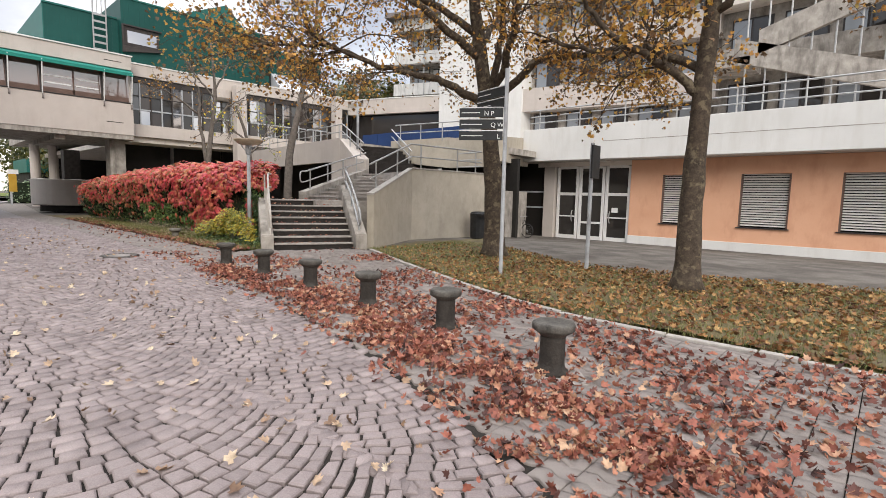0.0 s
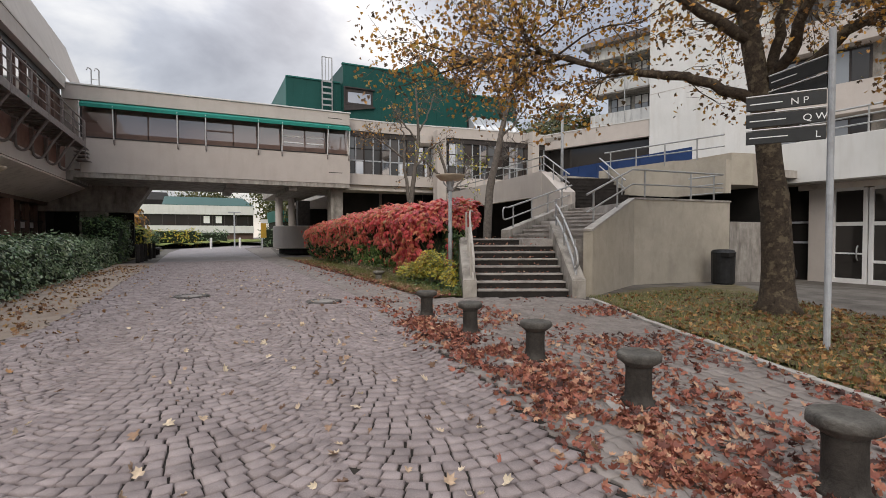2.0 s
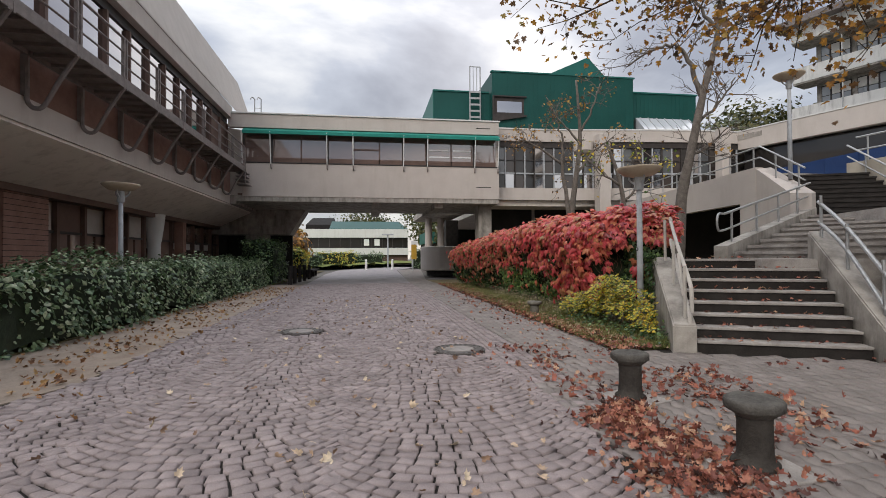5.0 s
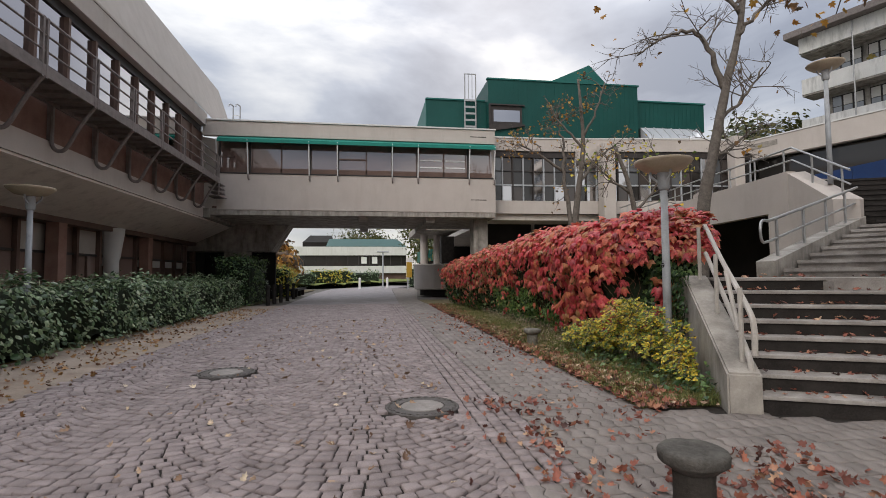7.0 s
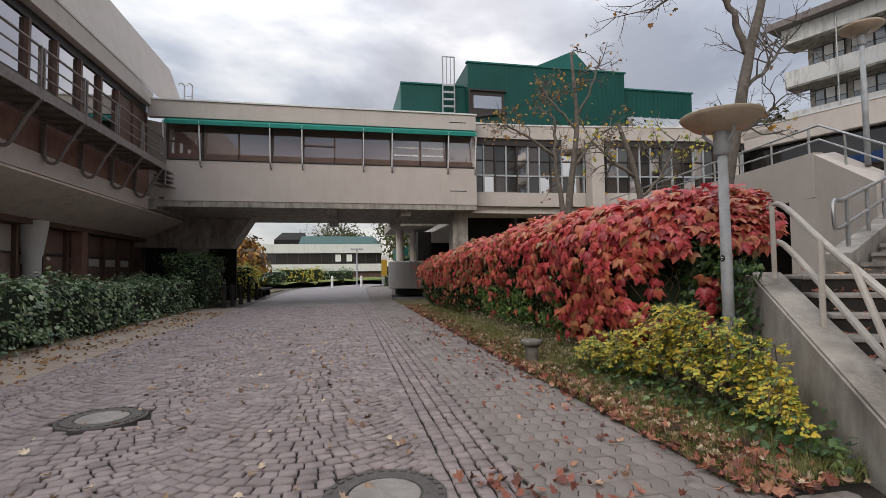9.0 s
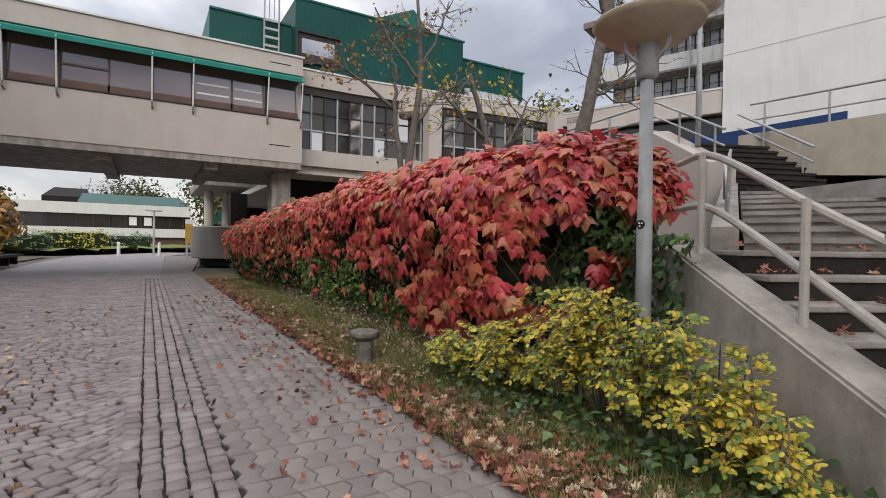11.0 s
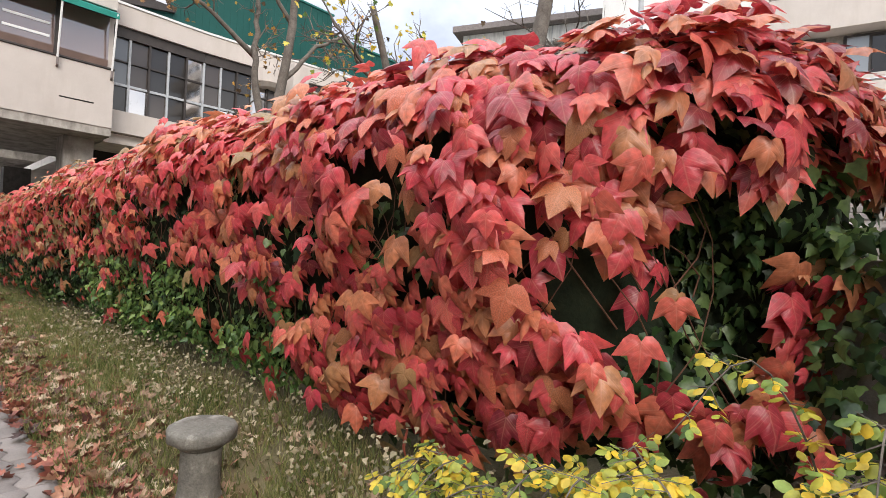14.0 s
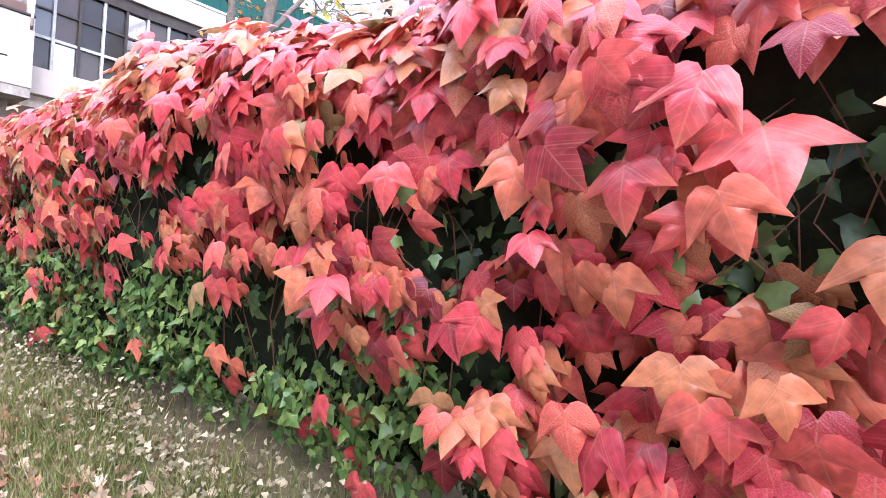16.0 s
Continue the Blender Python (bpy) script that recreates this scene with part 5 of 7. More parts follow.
part("dark_roof", slab(bmesh.new(), [(-122, -12), (-122, -5), (-128, -6), (-128, -11)], 7.5, [9.0, 9.0, 11, 11]), NEARBLACK, far)
side = thing("side_building", (-82, 22, 0), "low dark pavilion with a green fascia behind the columns", "building", kind="structure")
part("wall", B(-90, -80, 11, 40, 0, 3.5), NEARBLACK, side)
part("fascia", B(-90.2, -79.8, 10.8, 40.2, 3.5, 5.2), GREENROOF, side)


# ---- bollards ----
def bollard(stone=STONE, capstone=CAPSTONE):
    b = thing("bollard", label="squat dark stone bollard with a mushroom cap", category="bollard", group="bollards by the road", m=Matrix.Identity(4))
    part("base_slab", B(-0.27, 0.27, -0.27, 0.27, -0.04, 0.014, 0.008), STEP, b, "pale square footing slab")
    part("shaft", lathe(bmesh.new(), [(0.15, 0.01), (0.148, 0.04), (0.118, 0.06), (0.11, 0.12), (0.108, 0.3), (0.112, 0.345)], 20), stone, b, smooth=True)
    bm = lathe(bmesh.new(), [(0.1, 0.335), (0.125, 0.36), (0.172, 0.392), (0.182, 0.4), (0.185, 0.445), (0.178, 0.458), (0.166, 0.464), (0.12, 0.466), (0.06, 0.468), (0.01, 0.468)], 28)
    for v in bm.verts:
        v.co += Vector(noise.noise_vector(v.co * 14)) * 0.007
    part("cap", bm, capstone, b, "lichen-grey worn cap", smooth=True)
    return b


spots = [(-10.36, 4.57), (-8.74, 4.56), (-7.0, 4.45), (-5.37, 4.33), (-3.79, 4.2), (-2.15, 3.77)]
first = bollard()
first.matrix_basis = pose(*spots[0], 0, 0, 0, 20)
for i, (x, y) in enumerate(spots[1:]):
    copy_thing(first, pose(x, y, 0, 0.8 * (-1) ** i, 0.5, 33 * i))
low = bollard(PALESTONE, PALESTONE)
low.matrix_basis = pose(-17.97, 6.22, -0.19, 0, 1.5, 10)
tagged(low, "low grey stone bollard with lichen in the leafy verge")


# ---- lamps with a wide dish ----
def dish_lamp(h, r=0.42):
    l = thing("street_lamp", label="grey post lamp with a wide beige dish reflector", category="street lamp", group="dish lamps", m=Matrix.Identity(4))
    part("pole", lathe(bmesh.new(), [(0.06, -0.05), (0.06, h * 0.5), (0.056, h * 0.52), (0.05, h * 0.86)], 14), POLE, l, smooth=True)
    part("collar", lathe(bmesh.new(), [(0.062, h * 0.86), (0.085, h * 0.87), (0.085, h * 0.94), (0.1, h * 0.96)], 14), POLE, l, smooth=True)
    part("dish", lathe(bmesh.new(), [(0.09, h - 0.17), (0.28, h - 0.13), (r * 0.95, h - 0.035), (r, h), (r * 0.98, h + 0.012), (r * 0.5, h + 0.03), (0.02, h + 0.04)], 32), SHADE, l, "flat beige dish", smooth=True)
    for a in (0, 1, 2):
        c, s = math.cos(a * 2.094), math.sin(a * 2.094)
        part("arm", tube(bmesh.new(), smooth_path([(0.07 * c, 0.07 * s, h * 0.9), (0.17 * c, 0.17 * s, h * 0.93), (0.18 * c, 0.18 * s, h - 0.13)], 4), 0.018, 6), POLE, l)
    return l


lampa = dish_lamp(3.12)
lampa.matrix_basis = pose(-14.65, 7.21, 0)
sticker = part("sticker", lathe(bmesh.new(), [(0.035, 0), (0.035, 0.004)], 16), BLACK, lampa, "small round black sticker")
sticker.matrix_basis = pose(0.012, -0.0615, 1.55, 90, 0, 8)
for a in (0.6, 2.3, 4.2):
    c, s = math.cos(a), math.sin(a)
    part("sticker_mark", B(-0.006 + 0.014 * c, 0.006 + 0.014 * c, -0.006 + 0.014 * s, 0.006 + 0.014 * s, 0.004, 0.006), LETTER, sticker)
lampb = dish_lamp(3.25)
lampb.matrix_basis = pose(-18.9, -4.0, 0)
lampc = dish_lamp(3.1)
lampc.matrix_basis = pose(-18.8, 14.55, 3.75)

# ---- sign posts ----
sp = thing("direction_sign", (-5.75, 8.0, 0), "direction sign with black boards on a grey post", "sign")
SX, SY = -5.75, 8.0
part("post", tube(bmesh.new(), [(SX, SY, -0.05), (SX, SY, 4.0)], 0.04, 10), POLE, sp)


def sign_board(parent, z, words, lengths, letters, turn, flip=1):
    mm = Matrix.Translation((SX, SY, z)) @ Matrix.Rotation(radians(turn), 4, "Z")
    b = part("board", B(-0.9 * flip if flip > 0 else 0.05, -0.05 if flip > 0 else 0.9, -0.02, 0.02, 0.01, 0.178, 0.004, mm), SIGNM, parent, "black direction board")
    part("edge_strip", B(-0.9 if flip > 0 else 0.05, -0.05 if flip > 0 else 0.9, -0.026, 0.026, 0.188, 0.2, 0, mm), LETTER, b)
    part("writing_bar", B(-0.86 if flip > 0 else 0.12, -0.86 + lengths if flip > 0 else 0.12 + lengths, -0.0235, -0.021, 0.085, 0.098, 0, mm), LETTER, b)
    for i, ch in enumerate(letters):
        cu = bpy.data.curves.new("letter", "FONT")
        cu.body, cu.size, cu.extrude = ch, 0.12, 0.001
        tmp = new("letter", cu)
        dg = bpy.context.evaluated_depsgraph_get()
        me = bpy.data.meshes.new_from_object(tmp.evaluated_get(dg))
        bpy.data.objects.remove(tmp)
        me.transform(mm @ Matrix.Translation(((-0.42 + 0.13 * i) if flip > 0 else 0.6 + 0.12 * i, -0.0235, 0.04)) @ Matrix.Rotation(radians(90), 4, "X"))
        link_mesh("letter", me, LETTER, b)
    return b


for z, ln, lt, fl in ((3.08, 0.36, "NP", 1), (2.86, 0.4, " QW", 1), (2.64, 0.42, "  L", 1)):
    sign_board(sp, z, "", ln, lt, 33, fl)
for z, ln, lt in ((3.5, 0.4, ""), (3.28, 0.4, "")):
    sign_board(sp, z, "", ln, lt, -14)
ns = thing("notice_post", (-4.95, 10.1, 0), "dark notice board on a grey post", "sign")
part("post", tube(bmesh.new(), [(-4.95, 10.1, -0.05), (-4.95, 10.1, 2.75)], 0.045, 10), POLE, ns)
part("board", B(-4.9, -4.86, 9.95, 10.3, 2.0, 2.7, 0.008), SIGNM, ns)
es = thing("edge_sign", (0.05, 12.2, 0), "white framed black sign on a post", "sign")
part("post", tube(bmesh.new(), [(0.05, 12.2, 0), (0.05, 12.2, 2.9)], 0.035, 8), POLE, es)
part("board", B(-0.1, 0.5, 12.12, 12.15, 2.3, 2.9, 0.01), SIGNM, es)

# ---- manholes ----
def manhole(r):
    m = thing("manhole_cover", label="round iron manhole ring with a pale concrete centre", category="manhole", group="manholes", m=Matrix.Identity(4))
    bm = bmesh.new()
    lathe(bm, [(r, -0.05), (r, 0.004), (r - 0.01, 0.012), (r * 0.62, 0.012), (r * 0.61, 0.0)], 40)
    part("ring", bm, IRON, m)
    part("lid", lathe(bmesh.new(), [(r * 0.58, -0.04), (r * 0.58, 0.012), (r * 0.56, 0.016), (0.02, 0.018)], 32), LID, m, "pale worn concrete lid")
    for k in range(28):
        a = k * 2 * math.pi / 28
        part("stud", B(-0.015, 0.015, -0.02, 0.02, 0.011, 0.02, 0, Matrix.Rotation(a, 4, "Z") @ Matrix.Translation((r * 0.9, 0, 0))), IRON, m)
    return m


mh = manhole(0.4)
mh.matrix_basis = pose(-13.22, 3.37, 0.006)
copy_thing(mh, pose(-15.58, 0.72, 0.006, 0, 0, 30))

# ---- posts, bin, bicycle, far signs ----
for i, x in enumerate((-33.6, -35.0, -36.6, -38.4, -40.4)):
    p = thing("road_post", (x, -2.2, 0), "dark brown wooden roadside post", "post", group="roadside posts")
    part("stake", lathe(bmesh.new(), [(0.1, -0.05), (0.1, 0.92), (0.085, 0.97), (0.02, 0.98)], 12, (x, -2.2 + 0.06 * i, 0)), RISER, p)
bench = thing("low_bench", (-44, -2.0, 0), "low dark bench beside the road", "bench")
part("seat", B(-46.5, -42.0, -2.5, -1.9, 0.42, 0.55, 0.02), RISER, bench)
for x in (-46, -44.2, -42.4):
    part("leg", B(x - 0.1, x + 0.1, -2.4, -2.0, 0, 0.42), RISER, bench)
for x, y in ((-62, 1.8), (-63, 4.8)):
    p = thing("white_post", (x, y, 0), "short white marker post at the road's end", "post", group="marker posts")
    part("stake", lathe(bmesh.new(), [(0.13, 0), (0.13, 1.15), (0.02, 1.2)], 10, (x, y, 0)), WFRAME, p)
bn = thing("litter_bin", (-12.55, 15.75, -0.1), "black plastic litter bin with a round white badge", "bin")
part("body", lathe(bmesh.new(), [(0.3, 0), (0.33, 0.05), (0.35, 0.95), (0.36, 1.0), (0.3, 1.08), (0.1, 1.1)], 16, (-12.45, 15.75, -0.1)), BLACK, bn)
part("flap", B(-12.3, -12.05, 15.42, 15.75, 0.78, 0.9), NEARBLACK, bn)
bd = part("badge", lathe(bmesh.new(), [(0.07, 0), (0.07, 0.006)], 14), LETTER, bn)
bd.matrix_parent_inverse = Matrix.Identity(4)
bd.matrix_basis = pose(0.32, -0.2, 0.68, 90, 0, 60)
bk = thing("bicycle", (-13.8, 20.6, -0.35), "dark city bicycle leaning by the entrance", "bicycle")
for x in (-14.3, -13.25):
    wheel = part("wheel", tube(bmesh.new(), [(x + 0.33 * math.cos(a), 20.6, 0.0 + 0.33 * math.sin(a)) for a in np.linspace(0, 6.283, 25)], 0.022, 6), BLACK, bk)
    part("hub", tube(bmesh.new(), [(x, 20.55, 0), (x, 20.65, 0)], 0.03, 8), STEEL, wheel)
    for a in np.linspace(0, 3.14159, 7)[:-1]:
        part("spoke", tube(bmesh.new(), [(x + 0.32 * math.cos(a), 20.6, 0.32 * math.sin(a)), (x - 0.32 * math.cos(a), 20.6, -0.32 * math.sin(a))], 0.004, 4), STEEL, wheel)
part("bike_frame", tube(bmesh.new(), [(-14.3, 20.6, 0), (-13.85, 20.6, -0.02), (-13.4, 20.6, 0.5), (-14.0, 20.6, 0.45), (-13.85, 20.6, -0.02)], 0.018, 6), NEARBLACK, bk)
part("fork", tube(bmesh.new(), [(-13.25, 20.6, 0), (-13.42, 20.6, 0.65)], 0.016, 6), NEARBLACK, bk)
part("handlebar", tube(bmesh.new(), smooth_path([(-13.5, 20.3, 0.68), (-13.42, 20.45, 0.7), (-13.42, 20.75, 0.7), (-13.5, 20.9, 0.68)], 4), 0.014, 6), STEEL, bk)
part("saddle", B(-14.15, -13.9, 20.53, 20.67, 0.55, 0.6, 0.02), BLACK, bk)
yb = thing("yellow_sign", (-58, 6.6, 0), "yellow board with white sign by the road", "sign")
part("board", B(-58, -57.9, 6.55, 7.1, 1.2, 2.75), YELLOWP, yb)
part("white_panel", B(-58, -57.9, 6.55, 7.25, 2.76, 3.15), WFRAME, yb)
part("post", B(-58, -57.9, 6.6, 6.75, 0, 1.2), POLE, yb)
fl = thing("street_lamp", (-66, 4.4, 0), "thin grey street lamp at the far bend", "street lamp")
part("pole", tube(bmesh.new(), [(-66, 4.4, 0), (-66, 4.4, 4.1)], 0.09, 8), POLE, fl)
part("head", B(-66.2, -65.8, 3.7, 5.1, 4.1, 4.25, 0.04), POLE, fl)


# ---- leaves: templates and scattering ----
def mirrored(side):
    return side + [(-x, y) for x, y in reversed(side) if x > 1e-6]


def leaf_template(side, centre, fold, curl):
    """Outline from stalk to tip (one side), fanned from the centre; folded along the midrib and curled."""
    out = mirrored(side)
    pts = np.array([centre] + out, float)
    z = -fold * np.abs(pts[:, 0]) ** 1.3 - curl * pts[:, 1] ** 2
    z[0] += 0.03
    n = len(out)
    return np.column_stack([pts, z]), np.array([[0, 1 + i, 1 + (i + 1) % n] for i in range(n)])


def domed_leaf(side, centre, fold, curl, twist):
    """A fuller leaf of two rings: blade swelling between the veins, lobes drooping at their tips."""
    out = np.array(mirrored(side), float)
    c = np.array(centre)
    mid = c + (out - c) * 0.52
    n = len(out)
    pts = np.concatenate([[c], mid, out])
    z = -fold * np.abs(pts[:, 0]) ** 1.4 - curl * np.maximum(pts[:, 1], 0) ** 2 + twist * pts[:, 0] * pts[:, 1]
    keel = np.abs(np.abs(pts[:, 0]) * 0.63 - pts[:, 1] * 0.777)
    z[1:n + 1] += 0.07 * np.minimum(keel[1:n + 1], 0.3) / 0.3
    z[n + 1:] -= 0.05 * np.abs(np.sin(9 * pts[n + 1:, 0] + 5 * pts[n + 1:, 1]))
    f = []
    for k in range(n):
        a, b = 1 + k, 1 + (k + 1) % n
        f += [[0, a, b], [a, a + n, b + n], [a, b + n, b]]
    return np.column_stack([pts, z]), np.array(f)


VINE_T = domed_leaf([(0, 0), (0.12, -0.15), (0.31, -0.2), (0.5, -0.1), (0.62, 0.1), (0.7, 0.34), (0.84, 0.74), (0.62, 0.6), (0.4, 0.52), (0.32, 0.7), (0.2, 0.9), (0, 1.2)], (0, 0.26), 0.2, 0.16, 0.1)
VINE_T2 = domed_leaf([(0, 0), (0.14, -0.14), (0.34, -0.15), (0.5, 0.02), (0.58, 0.3), (0.66, 0.72), (0.46, 0.62), (0.3, 0.56), (0.24, 0.76), (0.13, 0.94), (0, 1.16)], (0, 0.28), 0.42, 0.24, -0.15)
VINE_T3 = domed_leaf([(0, 0), (0.13, -0.17), (0.36, -0.2), (0.57, -0.04), (0.7, 0.16), (0.94, 0.52), (0.66, 0.5), (0.42, 0.46), (0.34, 0.7), (0.22, 0.94), (0, 1.28)], (0, 0.26), 0.08, 0.28, 0.16)
FAR_T = leaf_template([(0, 0), (0.15, -0.14), (0.37, -0.12), (0.52, 0.12), (0.72, 0.58), (0.38, 0.44), (0.25, 0.6), (0.17, 0.8), (0, 1.22)], (0, 0.28), 0.4, 0.25)
IVY_T = leaf_template([(0, 0), (0.22, -0.1), (0.5, 0.2), (0.3, 0.35), (0.22, 0.6), (0, 1.0)], (0, 0.3), 0.3, 0.1)
OVAL_T = leaf_template([(0, 0), (0.2, 0.2), (0.28, 0.5), (0.18, 0.82), (0, 1.0)], (0, 0.5), 0.35, 0.15)
PLANE_T = leaf_template([(0, 0), (0.3, -0.12), (0.62, 0.15), (0.34, 0.28), (0.52, 0.62), (0.2, 0.6), (0, 1.0)], (0, 0.3), 0.1, 0.2)
DRY_T = leaf_template([(0, 0), (0.3, -0.12), (0.6, 0.15), (0.34, 0.28), (0.5, 0.6), (0.2, 0.58), (0, 0.95)], (0, 0.3), -0.5, -0.35)


def frames_of(normal, tip):
    """Rotation matrices with z along normal and y near tip."""
    normal = normal / np.linalg.norm(normal, axis=1, keepdims=True)
    y = tip - (tip * normal).sum(1, keepdims=True) * normal
    y /= np.linalg.norm(y, axis=1, keepdims=True) + 1e-9
    x = np.cross(y, normal)
    return np.stack([x, y, normal], axis=2)


def scatter(template, places, rot, scale, stretch=None):
    tv, tf = template
    n = len(places)
    v = tv[None] * np.asarray(scale)[:, None, None]
    if stretch is not None:
        v = v * np.stack([stretch, np.ones(n), np.ones(n)], 1)[:, None, :]
    v = np.einsum("nij,nkj->nki", rot, v) + places[:, None, :]
    f = tf[None] + (np.arange(n) * len(tv))[:, None, None]
    return v.reshape(-1, 3), f.reshape(-1, 3)


def leaf_coords(me, coords):
    """Each leaf's own plan coordinates, for its veins."""
    me.attributes.new("leaf", "FLOAT_VECTOR", "POINT").data.foreach_set("vector", np.asarray(coords, np.float32).ravel())


def mesh_of(name, chunks, material, parent=None, label="", smooth=True):
    vs, fs, off = [], [], 0
    for v, f in chunks:
        vs.append(v)
        fs.append(f + off)
        off += len(v)
    v, f = np.concatenate(vs), np.concatenate(fs)
    k = f.shape[1]
    me = bpy.data.meshes.new(name)
    me.vertices.add(len(v))
    me.vertices.foreach_set("co", v.astype(np.float32).ravel())
    me.loops.add(f.size)
    me.loops.foreach_set("vertex_index", f.astype(np.int32).ravel())
    me.polygons.add(len(f))
    me.polygons.foreach_set("loop_start", np.arange(0, f.size, k, dtype=np.int32))
    me.update(calc_edges=True)
    me.validate()
    return link_mesh(name, me, material, parent, label, smooth)


def jitter(n, s):
    return RNG.normal(0, s, (n, 3))


# ---- the red vine over its bank ----
PROF = np.array([(0.22, 0.15), (0.0, 0.5), (-0.12, 1.0), (-0.27, 1.6), (-0.3, 1.95), (-0.15, 2.22), (0.25, 2.42), (0.9, 2.5), (1.9, 2.45)])
PLEN = np.concatenate([[0], np.cumsum(np.linalg.norm(np.diff(PROF, axis=0), axis=1))])


def vine_surface(x, s, depth=0.0):
    """A point of the vine's skin at x, s metres up along its cross-section, and the way outwards."""
    y = np.interp(s, PLEN, PROF[:, 0])
    z = np.interp(s, PLEN, PROF[:, 1])
    e = 0.06
    ty = np.interp(s + e, PLEN, PROF[:, 0]) - np.interp(s - e, PLEN, PROF[:, 0])
    tz = np.interp(s + e, PLEN, PROF[:, 1]) - np.interp(s - e, PLEN, PROF[:, 1])
    n = np.stack([np.zeros_like(x), -tz, ty], 1)
    n /= np.linalg.norm(n, axis=1, keepdims=True) + 1e-9
    h = np.interp(x, [-36, -30, -24, -20, -16.5, -15.6, -15.25, -15.1], [0.66, 0.82, 0.96, 1.0, 0.99, 0.95, 0.9, 0.86])
    u = np.clip((x + 16.7) / 1.6, 0, 0.998)
    bend = 1.6 * (1 - np.sqrt(1 - u * u))
    n[:, 0] = -n[:, 1] * u
    n[:, 1] *= np.sqrt(1 - u * u)
    n /= np.linalg.norm(n, axis=1, keepdims=True) + 1e-9
    lump = 0.07 * np.sin(x * 2.1 + 1.3 * z) * np.sin(z * 2.6 + x * 0.7) + 0.045 * np.sin(x * 5.3 + z * 4.1)
    base = np.interp(x, [-36, -30, -22, -14], [6.3, 6.55, 6.88, 7.02])
    p = np.stack([x, base + y + bend, z * h], 1)
    return p + n * (lump - depth)[:, None], n


def vine_x(f):
    """x of a point a share f of the way along the vine, from its rounded end to its far end."""
    a = 0.08 + 17.3 * f
    return np.where(a < 2.513, -16.7 + 1.6 * np.cos(np.minimum(a, 2.513) / 1.6), -16.7 - (a - 2.513))


def patch_noise(p, k, seed):
    return np.array([noise.noise((q[0] * k + seed, q[1] * k, q[2] * k)) for q in p])


vine = thing("red_vine", (-22, 7.5, 0), "dense red and orange vine hanging over a bank beside the path", "climbing vine")
xs_g = vine_x(np.linspace(0, 1, 110))[::-1]
ss_g = np.linspace(0, PLEN[-1], 22)
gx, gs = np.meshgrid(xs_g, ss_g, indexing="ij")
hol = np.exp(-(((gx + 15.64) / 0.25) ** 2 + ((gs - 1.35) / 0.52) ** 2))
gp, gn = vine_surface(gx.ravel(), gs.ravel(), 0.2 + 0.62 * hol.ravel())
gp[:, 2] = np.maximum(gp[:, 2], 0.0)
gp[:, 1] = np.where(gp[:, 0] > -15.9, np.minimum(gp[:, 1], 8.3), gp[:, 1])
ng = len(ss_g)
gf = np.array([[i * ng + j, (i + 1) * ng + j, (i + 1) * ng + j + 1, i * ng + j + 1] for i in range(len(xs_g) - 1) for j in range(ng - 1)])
# Solid backing sheet; its colour paints the shade in the vine's gaps.
mesh_of("inner_mass", [(gp, gf)], LEAFSHADE, vine, "solid backing behind the leaves, coloured as the shade in their gaps")
NV = 19000
vx = vine_x(RNG.random(NV) ** 1.1)
vs_ = 0.15 + (PLEN[-1] - 0.5) * RNG.random(NV)
vp, vn = vine_surface(vx, vs_, RNG.normal(0.02, 0.065, NV))
hole = patch_noise(vp, 2.3, 0.0)
keep = ((hole > np.where((vp[:, 0] > -18) & (vp[:, 2] < 1.0), -0.4, -0.2)) & (patch_noise(vp, 5.2, 11.0) > -0.24)) | (vp[:, 2] > 1.9)
keep &= ~((((vp[:, 0] + 15.64) / 0.22) ** 2 + ((vp[:, 2] - 1.22) / 0.5) ** 2 < 1 + 0.5 * hole) & (RNG.random(NV) > 0.05))
low_edge = 0.35 + 0.5 * patch_noise(np.stack([vp[:, 0] * 1.0, vp[:, 0] * 0, vp[:, 0] * 0], 1), 0.9, 3.0)
low_edge = low_edge + np.interp(vp[:, 0], [-22, -19.5, -18.6, -17.6, -16.4, -15.9, -15.4, -15.2], [0.6, 0.8, 0.6, -0.1, -0.2, 0.15, 0.25, 0.15])
keep &= (vp[:, 2] > low_edge) | (RNG.random(NV) < 0.07)
keep &= ~((vp[:, 0] > -15.7) & (vp[:, 1] > 8.4))
keep &= RNG.random(NV) < np.interp(vx, [-36, -24, -20], [0.75, 0.85, 1.0])
vp, vn, vx = vp[keep], vn[keep], vx[keep]
nk = len(vp)
nrm = vn + np.array([0, 0, 0.25]) + jitter(nk, 0.3)
tip = np.tile([0, -0.25, -1.0], (nk, 1)) + jitter(nk, 0.28) + np.where(vn[:, 2:3] > 0.6, vn * [[0.4, 1, 0]] * 1.2, 0)
vrot = frames_of(nrm, tip)
vsc = RNG.uniform(0.085, 0.15, nk) * np.where(RNG.random(nk) < 0.16, 0.55, 1)
kindv = RNG.integers(0, 3, nk)
near = np.flatnonzero((vp[:, 0] > -18.7) & (vp[:, 0] < -16.0) & (vp[:, 2] > 0.45) & (vp[:, 2] < 2.1))
single = set(near[:: max(1, len(near) // 290)][:290].tolist())
rest = np.array([i for i in range(nk) if i not in single])
close = vp[rest, 0] > -20.5
groups_v = [rest[(kindv[rest] == k) & close] for k in range(3)] + [rest[~close]]
temps_v = (VINE_T, VINE_T2, VINE_T3, FAR_T)
fol = mesh_of("foliage", [scatter(t, vp[q], vrot[q], vsc[q], RNG.uniform(0.85, 1.15, len(q))) for t, q in zip(temps_v, groups_v)], VINE, vine)
fol["kind"] = "stuff"
